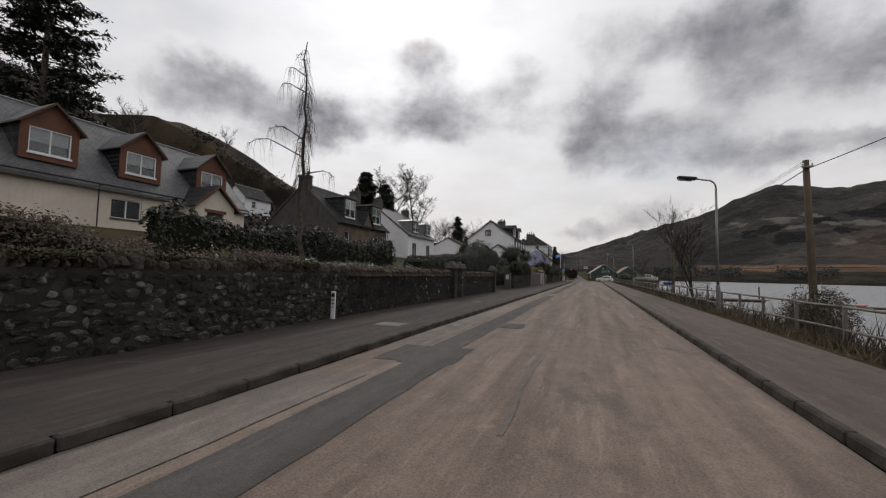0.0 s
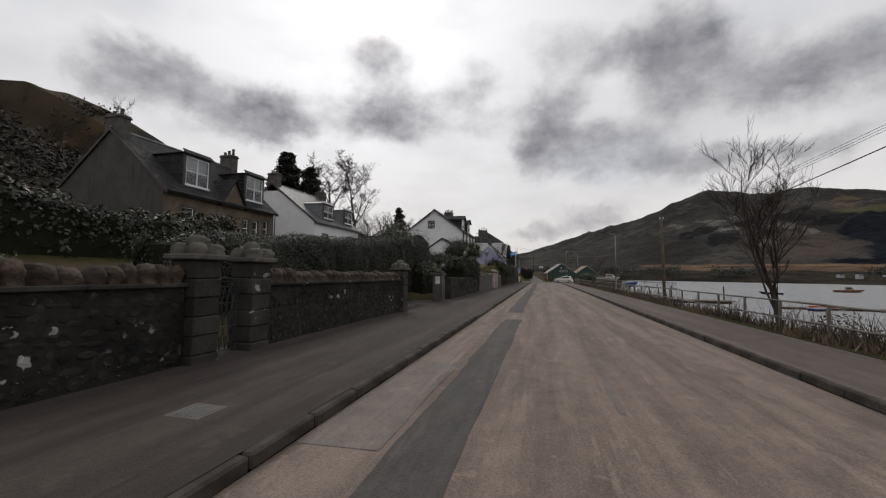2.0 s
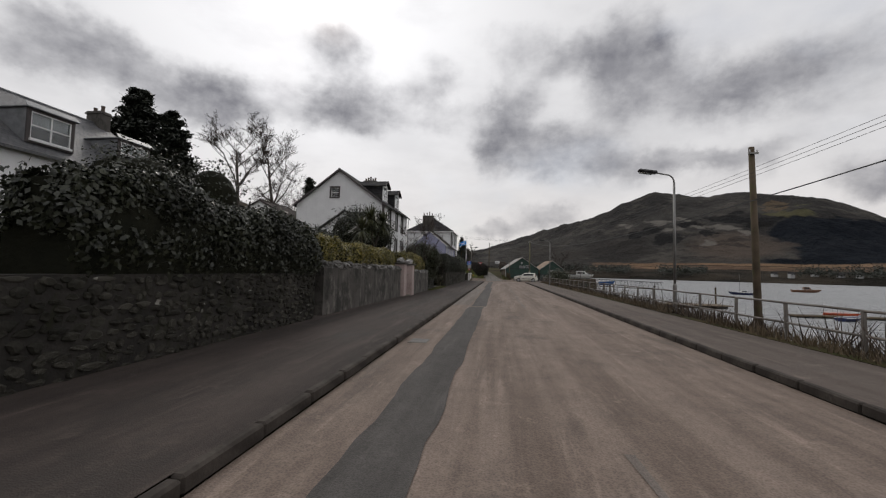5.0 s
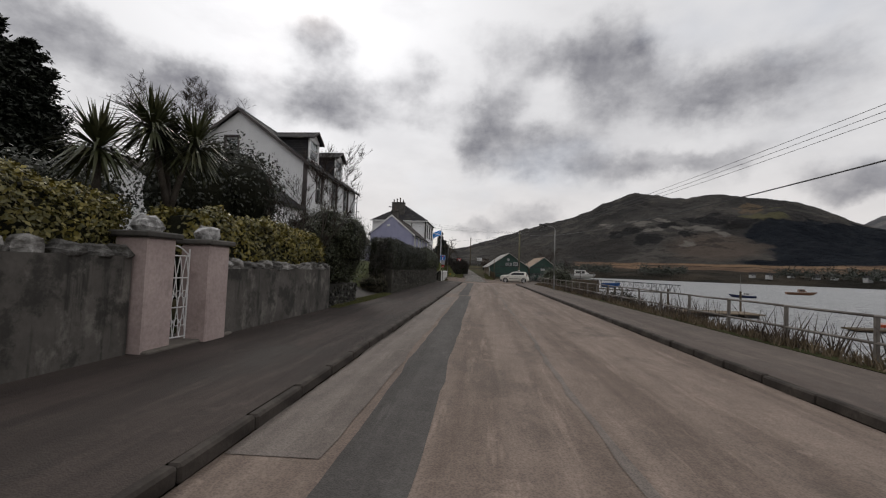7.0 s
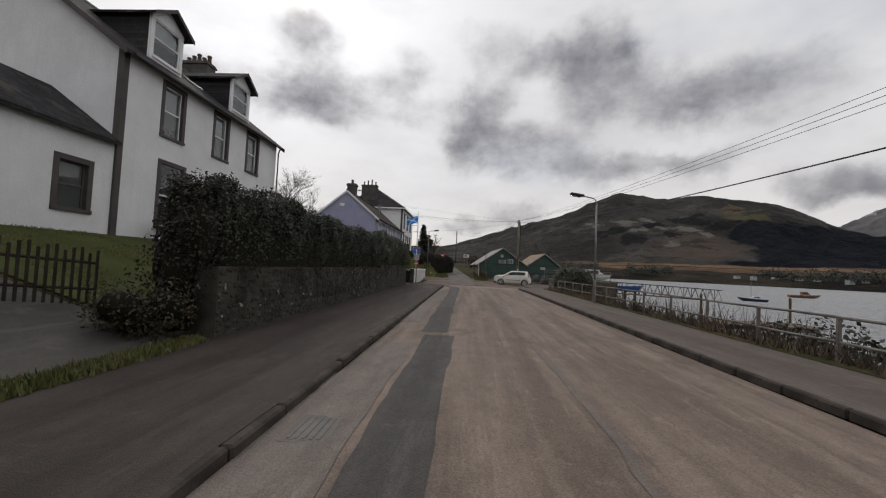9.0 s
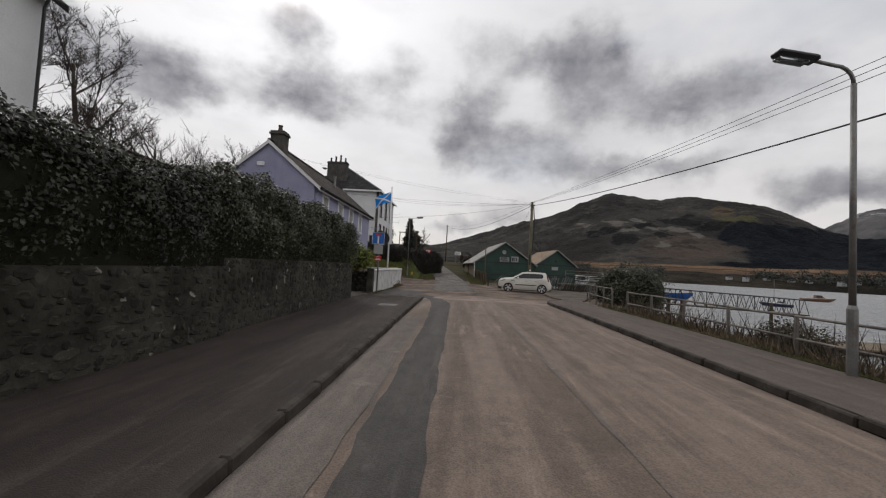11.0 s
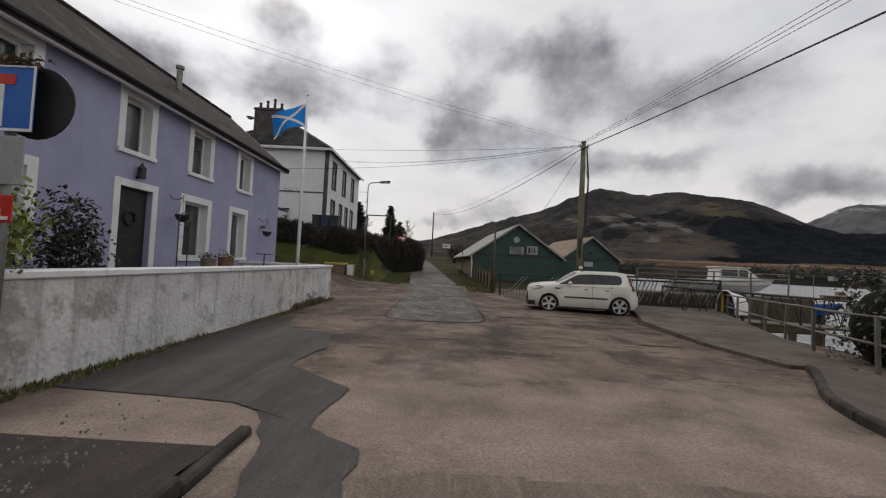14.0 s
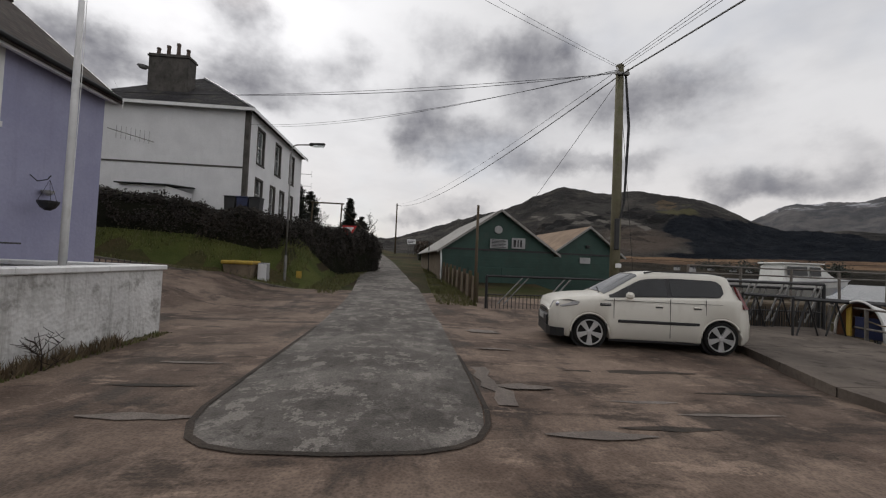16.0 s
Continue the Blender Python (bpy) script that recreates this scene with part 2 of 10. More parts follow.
def make_water():
    m, n = material("loch_water")
    p = place(n)
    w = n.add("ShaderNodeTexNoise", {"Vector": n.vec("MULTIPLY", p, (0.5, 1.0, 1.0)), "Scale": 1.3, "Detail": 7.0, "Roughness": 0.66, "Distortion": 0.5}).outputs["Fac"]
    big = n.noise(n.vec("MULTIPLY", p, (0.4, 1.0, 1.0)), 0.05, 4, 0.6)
    # sky reflection and ripple glints are put into the pale and dark base colours
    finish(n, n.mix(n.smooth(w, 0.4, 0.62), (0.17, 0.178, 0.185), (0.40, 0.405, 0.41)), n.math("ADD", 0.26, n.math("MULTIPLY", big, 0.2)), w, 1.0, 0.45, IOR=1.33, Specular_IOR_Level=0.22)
    return m


def make_hill():
    """Winter hillside: smooth dark heather above, crags and pale scree halfway, russet bracken, a plantation, straw fields and woods by the shore."""
    m, n = material("hillside_heather")
    p = place(n)
    pos = n.add("ShaderNodeSeparateXYZ", {0: p})
    z = pos.outputs[2]
    a = n.noise(p, 0.004, 8, 0.6)
    b = n.noise(n.vec("ADD", p, (900, 100, 50)), 0.012, 8, 0.66)
    c = n.noise(p, 0.05, 6, 0.7)
    dy = n.math("SUBTRACT", pos.outputs[1], 60.0)
    az = n.math("DEGREES", n.math("ARCTAN2", pos.outputs[0], dy))
    away = n.math("SQRT", n.math("ADD", n.math("MULTIPLY", pos.outputs[0], pos.outputs[0]), n.math("MULTIPLY", dy, dy)))
    up = n.math("DEGREES", n.math("ARCTAN2", z, away))
    w1 = n.math("SUBTRACT", n.noise(n.vec("ADD", p, (40, 7, 3)), 0.008, 7, 0.62), 0.5)
    w2 = n.math("SUBTRACT", n.noise(n.vec("ADD", p, (5, 400, 90)), 0.010, 7, 0.62), 0.5)
    azw = n.math("ADD", az, n.math("MULTIPLY", w1, 7.0))
    upw = n.math("ADD", up, n.math("MULTIPLY", w2, 3.4))

    def tract(u, v, w, h, amount=1.0, soft=0.5):
        """A patch of ground cover with a wandering edge: bearing, rise, half width, half height."""
        du = n.math("DIVIDE", n.math("SUBTRACT", azw, u), w)
        dv = n.math("DIVIDE", n.math("SUBTRACT", upw, v), h)
        r = n.math("ADD", n.math("MULTIPLY", du, du), n.math("MULTIPLY", dv, dv))
        return n.math("MULTIPLY", n.math("SUBTRACT", 1.0, n.smooth(r, 1.0 - soft, 1.0 + soft)), amount)

    col = n.mix(n.smooth(a, 0.38, 0.62), (0.035, 0.034, 0.033), (0.072, 0.068, 0.063))
    col = n.mix(n.math("MULTIPLY", n.smooth(b, 0.50, 0.62), 0.55), col, (0.115, 0.104, 0.092))
    col = n.mix(tract(29.0, 3.9, 4.2, 1.5, 0.7, 0.8), col, (0.12, 0.093, 0.075))
    col = n.mix(tract(16.5, 3.6, 4.5, 1.6, 0.75, 0.6), col, (0.035, 0.032, 0.03))
    col = n.mix(tract(7.0, 2.6, 5.0, 1.3, 0.6, 0.7), col, (0.06, 0.054, 0.047))
    for u, v, w, h in ((22.3, 4.7, 1.6, 0.8), (20.2, 6.1, 1.6, 0.5), (24.4, 6.6, 2.2, 0.4), (28.5, 7.3, 2.4, 0.45), (31.5, 6.6, 1.4, 0.5), (18.0, 5.5, 1.2, 0.5), (26.5, 5.3, 0.9, 0.35)):
        col = n.mix(tract(u, v, w, h, 0.9, 0.35), col, (0.016, 0.016, 0.017))
    for u, v, w, h in ((20.9, 7.2, 0.9, 0.32), (23.7, 7.1, 0.8, 0.25), (28.3, 6.1, 1.4, 0.33), (25.6, 6.2, 1.1, 0.28), (30.2, 5.5, 0.9, 0.3), (17.4, 6.9, 1.0, 0.22), (22.5, 6.1, 0.7, 0.2), (26.8, 4.4, 0.8, 0.3)):
        col = n.mix(tract(u, v, w, h, 0.8, 0.7), col, (0.21, 0.195, 0.175))
    col = n.mix(tract(33.8, 7.3, 1.5, 0.5, 0.7), col, (0.13, 0.122, 0.06))
    col = n.mix(tract(32.6, 8.3, 1.2, 0.45, 0.7), col, (0.165, 0.12, 0.075))
    crag = n.noise(n.vec("MULTIPLY", p, (1, 1, 2.6)), 0.014, 8, 0.7)
    col = n.mix(n.math("MULTIPLY", n.smooth(crag, 0.56, 0.61), 0.5), col, (0.026, 0.025, 0.024))
    # plantation on the flank
    left = n.smooth(n.math("SUBTRACT", azw, n.math("MULTIPLY", n.math("ABSOLUTE", n.math("SUBTRACT", up, 5.7)), 0.75)), 32.0, 32.9)
    top = n.math("SUBTRACT", 7.15, n.math("MULTIPLY", n.math("MAXIMUM", n.math("SUBTRACT", az, 35.0), 0.0), 0.19))
    rise = n.math("ADD", up, n.math("MULTIPLY", w2, 1.6))
    wood = n.math("MULTIPLY", left, n.math("SUBTRACT", 1.0, n.smooth(rise, n.math("SUBTRACT", top, 0.15), top)))
    wood = n.math("MULTIPLY", wood, n.smooth(rise, 1.4, 1.7))
    wood = n.math("MAXIMUM", wood, tract(35.8, 2.1, 4.0, 0.5))
    col = n.mix(wood, col, n.mix(c, (0.006, 0.008, 0.012), (0.013, 0.017, 0.024)))
    # straw fields above the shore, then dark woods down to the water
    field = n.mix(n.smooth(n.noise(n.vec("MULTIPLY", p, (1, 1, 9)), 0.012, 5), 0.44, 0.56), (0.25, 0.165, 0.105), (0.15, 0.10, 0.07))
    upf = n.math("ADD", up, n.math("MULTIPLY", w2, 0.9))
    band = n.math("MULTIPLY", n.smooth(upf, 0.95, 1.05), n.math("SUBTRACT", 1.0, n.smooth(upf, 1.75, 1.85)))
    col = n.mix(n.math("MULTIPLY", band, n.smooth(azw, 12.0, 13.5)), col, field)
    strip = n.math("MULTIPLY", n.smooth(upf, 1.38, 1.42), n.math("SUBTRACT", 1.0, n.smooth(upf, 1.46, 1.5)))
    col = n.mix(n.math("MULTIPLY", strip, 0.8), col, (0.03, 0.026, 0.022))
    low = n.math("SUBTRACT", 1.0, n.smooth(upf, 0.93, 1.03))
    col = n.mix(low, col, n.mix(n.smooth(b, 0.45, 0.6), (0.024, 0.022, 0.018), (0.06, 0.05, 0.038)))
    col = n.mix(0.5, col, n.ramp(c, (0.3, 0.5), (0.7, 1.0)), "MULTIPLY")
    finish(n, col, 0.95, n.math("ADD", n.math("MULTIPLY", c, 8.0), n.math("MULTIPLY", b, 26.0)), 0.7, 4.0, Specular_IOR_Level=0.05)
    return m


def make_far_hill():
    m, n = material("distant_snowy_hill")
    p = place(n)
    b = n.noise(p, 0.006, 8, 0.7)
    col = n.mix(n.smooth(b, 0.4, 0.62), (0.035, 0.036, 0.042), (0.085, 0.08, 0.08))
    z = n.add("ShaderNodeSeparateXYZ", {0: p}).outputs[2]
    snow = n.math("MULTIPLY", n.smooth(z, 400.0, 520.0), n.smooth(n.noise(n.vec("MULTIPLY", p, (1, 1, 3)), 0.009, 7, 0.72), 0.50, 0.58))
    col = n.mix(n.math("MULTIPLY", snow, 0.75), col, (0.55, 0.56, 0.6))
    finish(n, col, 0.95, b, 0.8, 20.0)
    return m


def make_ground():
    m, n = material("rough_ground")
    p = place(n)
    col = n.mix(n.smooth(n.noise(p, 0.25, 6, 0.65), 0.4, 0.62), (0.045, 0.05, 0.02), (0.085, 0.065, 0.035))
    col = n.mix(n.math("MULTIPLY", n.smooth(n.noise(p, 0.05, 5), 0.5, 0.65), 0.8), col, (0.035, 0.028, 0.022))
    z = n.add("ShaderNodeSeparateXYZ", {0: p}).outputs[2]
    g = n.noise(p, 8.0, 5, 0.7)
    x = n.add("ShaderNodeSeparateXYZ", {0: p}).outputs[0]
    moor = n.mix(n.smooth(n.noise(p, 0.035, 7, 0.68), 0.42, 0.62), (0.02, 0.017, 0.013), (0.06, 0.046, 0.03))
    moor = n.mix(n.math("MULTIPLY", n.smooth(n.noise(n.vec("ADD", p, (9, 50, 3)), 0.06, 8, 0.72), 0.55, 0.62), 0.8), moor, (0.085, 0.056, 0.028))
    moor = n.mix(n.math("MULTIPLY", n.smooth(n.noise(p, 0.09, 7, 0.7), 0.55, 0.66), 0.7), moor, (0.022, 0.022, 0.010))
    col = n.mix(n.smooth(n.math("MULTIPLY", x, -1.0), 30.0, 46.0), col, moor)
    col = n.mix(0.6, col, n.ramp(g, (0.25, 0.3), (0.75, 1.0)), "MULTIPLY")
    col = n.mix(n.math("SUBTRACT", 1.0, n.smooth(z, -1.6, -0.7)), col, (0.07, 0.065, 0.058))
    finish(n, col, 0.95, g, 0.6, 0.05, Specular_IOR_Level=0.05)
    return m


M = {}
M["junction"] = asphalt("broken_muddy_asphalt", (0.105, 0.072, 0.055), (0.222, 0.163, 0.127), 0.7, (0.033, 0.024, 0.019), 1.5, ((0.2, 0.152, 0.125), (0.3, 0.235, 0.196)))
M["road"] = asphalt("worn_asphalt", (0.165, 0.125, 0.102), (0.25, 0.195, 0.162), 1.0, (0.085, 0.065, 0.053))
M["mud"] = asphalt("damp_road_mud", (0.04, 0.031, 0.025), (0.062, 0.048, 0.038), 0.8, (0.022, 0.018, 0.015), 1.5)
M["patch"] = asphalt("dark_patch_asphalt", (0.07, 0.064, 0.06), (0.10, 0.092, 0.086), 1.3)
M["patch_pale"] = asphalt("pale_patch_asphalt", (0.155, 0.13, 0.114), (0.21, 0.18, 0.16), 1.2, (0.1, 0.085, 0.074))
M["lane"] = asphalt("old_grey_lane_asphalt", (0.088, 0.078, 0.07), (0.17, 0.155, 0.141), 0.9, (0.044, 0.038, 0.033), 1.35)
M["footway"] = asphalt("footway_asphalt", (0.042, 0.033, 0.029), (0.072, 0.056, 0.049), 1.5, (0.026, 0.021, 0.018), 1.2)
M["footway_r"] = asphalt("pale_footway_asphalt", (0.105, 0.083, 0.071), (0.142, 0.115, 0.099), 1.5, (0.08, 0.064, 0.055))
M["kerb"] = surf("kerb_concrete", (0.036, 0.03, 0.026), (0.08, 0.068, 0.059), 2.0, 25, 0.9, 0.5, 0.01, (0.03, 0.027, 0.022), 0.75)
M["concrete"] = surf("old_concrete", (0.13, 0.114, 0.10), (0.19, 0.17, 0.15), 0.9, 20, 0.9, 0.5, 0.01, (0.07, 0.066, 0.05), 0.6)
M["apron"] = surf("dirty_apron_concrete", (0.082, 0.067, 0.056), (0.155, 0.128, 0.108), 0.7, 18, 0.9, 0.5, 0.01, (0.034, 0.027, 0.022), 0.8)
M["stone"] = surf("dark_rubble_stone", (0.016, 0.016, 0.012), (0.05, 0.048, 0.039), 1.2, 17, 0.85, 0.8, 0.02, (0.34, 0.33, 0.31), 0.3, vary=0.7)
M["cope"] = surf("mossy_cope_stone", (0.032, 0.026, 0.022), (0.085, 0.07, 0.06), 4.0, 16, 0.9, 0.8, 0.025, (0.035, 0.036, 0.018), 0.7, vary=0.4)
M["cope_pale"] = surf("pale_cope_stone", (0.05, 0.045, 0.04), (0.32, 0.31, 0.295), 2.2, 16, 0.85, 0.8, 0.025, (0.05, 0.045, 0.035), 0.6, vary=0.5)
M["boulder"] = surf("white_quartz_boulder", (0.62, 0.61, 0.6), (0.07, 0.065, 0.06), 6.0, 20, 0.8, 0.8, 0.02, (0.04, 0.037, 0.033), 0.7)


def flecked(name, c1, c2, white, amount, vary=0.5):
    """Near-black rubble with scraps of old white pointing left in the joints."""
    m, n = material(name)
    p = place(n)
    g = n.noise(p, 16.0, 5, 0.65)
    col = n.mix(n.smooth(n.noise(p, 1.4, 6, 0.62), 0.32, 0.68), c1, c2)
    r = n.math("FRACT", n.math("ADD", n.add("ShaderNodeObjectInfo").outputs["Random"], n.add("ShaderNodeNewGeometry").outputs["Random Per Island"]))
    dim = n.vec("SCALE", col)
    n.tree.links.new(n.math("ADD", 1.0 - vary, n.math("MULTIPLY", r, 2 * vary)), dim.node.inputs["Scale"])
    col = n.mix(0.5, dim, n.ramp(g, (0.25, 0.35), (0.75, 1.0)), "MULTIPLY")
    left = n.math("MULTIPLY", n.smooth(n.noise(n.vec("ADD", p, (3, 8, 1)), 5.5, 3, 0.5), 1.0 - amount, 1.03 - amount), n.smooth(n.noise(p, 1.1, 3, 0.5), 0.47, 0.58))
    col = n.mix(n.math("MULTIPLY", left, 0.9), col, white)
    finish(n, col, n.math("ADD", 0.78, n.math("MULTIPLY", g, 0.15)), n.math("ADD", g, n.noise(p, 5.0, 4)), 0.8, 0.02, Specular_IOR_Level=0.2)
    return m


M["stone_black"] = flecked("sooty_rubble", (0.013, 0.012, 0.011), (0.034, 0.031, 0.028), (0.36, 0.35, 0.33), 0.36)
M["stone_mossy"] = flecked("weathered_mossy_rubble", (0.022, 0.021, 0.016), (0.066, 0.061, 0.051), (0.3, 0.29, 0.26), 0.35, 0.35)
M["pillar_stone"] = flecked("sooty_pillar_ashlar", (0.026, 0.024, 0.022), (0.066, 0.061, 0.056), (0.34, 0.33, 0.31), 0.37, 0.2)
M["cope_round"] = surf("brown_rounded_cope", (0.036, 0.026, 0.02), (0.10, 0.074, 0.058), 3.0, 14, 0.85, 0.7, 0.02, (0.024, 0.021, 0.018), 0.6, vary=0.35)
M["finial_stone"] = surf("lichened_finial", (0.07, 0.065, 0.055), (0.14, 0.13, 0.11), 4.0, 20, 0.85, 0.5, 0.01, (0.05, 0.052, 0.026), 0.55)
M["moss_leaf"] = leaf("wall_moss_tufts", (0.028, 0.028, 0.010), (0.075, 0.066, 0.02), 0.8, tip=(0.02, 0.016, 0.009))
M["mortar"] = surf("dark_mortar", (0.026, 0.024, 0.022), (0.055, 0.05, 0.045), 1.5, 20, 0.95, 0.7, 0.02, (0.022, 0.024, 0.01), 0.6)
M["moss"] = surf("moss", (0.05, 0.055, 0.015), (0.10, 0.095, 0.03), 3.0, 30, 0.95, 0.9, 0.02)
M["ashlar"] = surf("weathered_ashlar", (0.075, 0.07, 0.064), (0.13, 0.12, 0.11), 1.5, 22, 0.85, 0.4, 0.01, (0.032, 0.03, 0.026), 0.6)
M["sandstone"] = surf("brown_sandstone", (0.13, 0.10, 0.075), (0.2, 0.155, 0.115), 1.0, 12, 0.9, 0.4, 0.02, (0.06, 0.05, 0.04), 0.6)
M["render_grey"] = harl("grey_cement_render", (0.05, 0.045, 0.039), (0.115, 0.104, 0.093), (0.018, 0.017, 0.014), 14, 0.35, 0.8, (0.2, 0.185, 0.165))
M["render_dark"] = harl("dark_roughcast", (0.06, 0.055, 0.052), (0.085, 0.078, 0.074), (0.03, 0.028, 0.026), 14, 0.5, 0.6)
M["pink"] = surf("pink_masonry_paint", (0.42, 0.33, 0.31), (0.5, 0.4, 0.375), 1.5, 20, 0.8, 0.3, 0.006, (0.22, 0.17, 0.155), 0.5)
M["white_wall"] = harl("white_painted_render", (0.70, 0.70, 0.71), (0.78, 0.78, 0.79), (0.52, 0.52, 0.52), 14, 0.35, 0.12)
M["cottage_wall"] = harl("weathered_whitewash", (0.3, 0.3, 0.3), (0.42, 0.42, 0.42), (0.22, 0.22, 0.21), 1.0, 0.2, 0.3)
M["white_harl"] = harl("white_roughcast", (0.54, 0.535, 0.525), (0.72, 0.715, 0.70), (0.25, 0.24, 0.22), 15, 1.0, 0.6, blotch=(0.48, 0.475, 0.46))
M["cream"] = harl("cream_roughcast", (0.60, 0.53, 0.45), (0.68, 0.60, 0.51), (0.38, 0.32, 0.26), 16, 0.5, 0.2)
M["purple"] = harl("lilac_painted_render", (0.305, 0.308, 0.445), (0.355, 0.358, 0.495), (0.235, 0.235, 0.335), 12, 0.3, 0.22)
M["brown_paint"] = surf("red_brown_boarding", (0.115, 0.042, 0.02), (0.155, 0.058, 0.028), 0.8, 12, 0.7, 0.25, 0.01, (0.09, 0.035, 0.02), 0.4)
M["brown_trim"] = surf("dark_brown_bargeboard", (0.06, 0.026, 0.016), (0.085, 0.036, 0.021), 1.0, 14, 0.7, 0.2, 0.006)
M["white_paint"] = surf("white_gloss_paint", (0.70, 0.70, 0.70), (0.78, 0.78, 0.78), 1.5, 20, 0.45, 0.1, 0.004, (0.5, 0.49, 0.47), 0.35, grain=0.15)
M["dark_trim"] = surf("dark_painted_margin", (0.055, 0.045, 0.045), (0.085, 0.07, 0.068), 1.0, 20, 0.7, 0.2, 0.005)
M["black"] = surf("black_painted_metal", (0.018, 0.018, 0.02), (0.03, 0.03, 0.032), 2.0, 30, 0.5, 0.2, 0.003)
M["plastic_dark"] = surf("dark_plastic", (0.012, 0.012, 0.013), (0.022, 0.022, 0.024), 2.0, 30, 0.55, 0.15, 0.002)
M["slate"] = slate("grey_slate", (0.075, 0.075, 0.08), (0.12, 0.12, 0.128))
M["slate_dark"] = slate("dark_slate", (0.026, 0.025, 0.027), (0.05, 0.048, 0.052), 0.72)
M["tile_brown"] = slate("brown_concrete_tile", (0.035, 0.026, 0.024), (0.055, 0.042, 0.038), 0.8)
M["lead"] = surf("dull_lead", (0.16, 0.165, 0.175), (0.24, 0.245, 0.255), 2.0, 12, 0.45, 0.2, 0.005, metal=0.3)
M["steel"] = surf("galvanised_steel", (0.20, 0.20, 0.195), (0.28, 0.275, 0.265), 3.0, 30, 0.5, 0.2, 0.004, (0.12, 0.07, 0.045), 0.45, metal=0.6)
M["rail"] = surf("weathered_rail_steel", (0.14, 0.125, 0.11), (0.22, 0.2, 0.18), 4.0, 30, 0.65, 0.4, 0.004, (0.10, 0.055, 0.035), 0.6, metal=0.3)
M["pole_wood"] = surf("creosoted_pole_wood", (0.085, 0.065, 0.045), (0.13, 0.10, 0.07), 1.5, 26, 0.9, 0.5, 0.01, (0.075, 0.085, 0.03), 0.6)
M["pole_mossy"] = surf("lichen_covered_pole", (0.13, 0.115, 0.075), (0.2, 0.185, 0.125), 1.5, 26, 0.9, 0.5, 0.01, (0.11, 0.12, 0.05), 0.6)
M["timber"] = surf("bare_weathered_timber", (0.16, 0.125, 0.09), (0.24, 0.19, 0.135), 2.0, 26, 0.9, 0.5, 0.008, (0.07, 0.06, 0.045), 0.5)
M["bark"] = surf("grey_bark", (0.055, 0.045, 0.038), (0.10, 0.085, 0.072), 3.0, 26, 0.95, 0.8, 0.02, (0.12, 0.115, 0.10), 0.35)
M["twig"] = surf("dark_twig", (0.035, 0.026, 0.022), (0.06, 0.046, 0.038), 3.0, 26, 0.95, 0.3, 0.01)
M["green_board"] = surf("dark_green_painted_boards", (0.012, 0.045, 0.034), (0.02, 0.062, 0.047), 1.2, 18, 0.6, 0.25, 0.006, (0.03, 0.045, 0.036), 0.5)
M["roof_felt"] = surf("grey_roofing_sheet", (0.26, 0.25, 0.235), (0.36, 0.35, 0.33), 1.2, 12, 0.8, 0.3, 0.01, (0.12, 0.09, 0.06), 0.5)
M["roof_rust"] = surf("rusty_roofing_sheet", (0.19, 0.12, 0.07), (0.28, 0.19, 0.115), 1.2, 12, 0.8, 0.3, 0.01, (0.1, 0.06, 0.04), 0.5)
M["glass"] = glass("window_glass")
M["curtain"] = surf("pale_curtain", (0.36, 0.36, 0.37), (0.46, 0.46, 0.47), 3.0, 12, 0.95, 0.2, 0.02)
M["room"] = surf("dim_room_plaster", (0.06, 0.058, 0.055), (0.08, 0.077, 0.072), 1.0, 10, 0.95, 0.1, 0.01)
M["grass"] = leaf("grass_blades", (0.05, 0.065, 0.012), (0.11, 0.11, 0.03), 0.7, tip=(0.13, 0.11, 0.045))
M["straw"] = leaf("dead_grass", (0.09, 0.064, 0.038), (0.2, 0.15, 0.09), 0.85, tip=(0.06, 0.045, 0.027))
M["leaf_dark"] = leaf("dark_hedge_leaf", (0.011, 0.014, 0.007), (0.034, 0.038, 0.017), 0.5, tip=(0.007, 0.008, 0.005))
M["leaf_holly"] = leaf("glossy_laurel_leaf", (0.022, 0.027, 0.013), (0.085, 0.093, 0.044), 0.36, tip=(0.013, 0.015, 0.009))
M["leaf_gold"] = leaf("golden_privet_leaf", (0.07, 0.066, 0.012), (0.26, 0.205, 0.034), 0.5, tip=(0.05, 0.05, 0.013))
M["leaf_green"] = leaf("fresh_shrub_leaf", (0.05, 0.075, 0.018), (0.12, 0.16, 0.045), 0.45, tip=(0.04, 0.06, 0.015))
M["leaf_brown"] = leaf("beech_hedge_leaf", (0.032, 0.021, 0.015), (0.085, 0.05, 0.031), 0.75, tip=(0.014, 0.010, 0.008))
M["leaf_beech"] = leaf("dry_beech_leaf", (0.05, 0.034, 0.025), (0.13, 0.085, 0.06), 0.7, tip=(0.03, 0.021, 0.016))
M["leaf_fuchsia"] = leaf("bright_fuchsia_leaf", (0.12, 0.155, 0.02), (0.27, 0.30, 0.055), 0.6, tip=(0.06, 0.08, 0.014))
M["leaf_bramble"] = leaf("tangled_hedge_twigs", (0.013, 0.010, 0.008), (0.036, 0.026, 0.018), 0.8, tip=(0.010, 0.009, 0.006))
M["leaf_olive"] = leaf("olive_scrub_leaf", (0.032, 0.028, 0.013), (0.085, 0.07, 0.036), 0.7, tip=(0.022, 0.017, 0.011))
M["stalk"] = leaf("dead_bramble_stalk", (0.035, 0.024, 0.018), (0.11, 0.08, 0.055), 0.85, tip=(0.022, 0.016, 0.012))
M["needle"] = leaf("conifer_needle", (0.010, 0.014, 0.009), (0.026, 0.032, 0.018), 0.6, tip=(0.012, 0.013, 0.009))
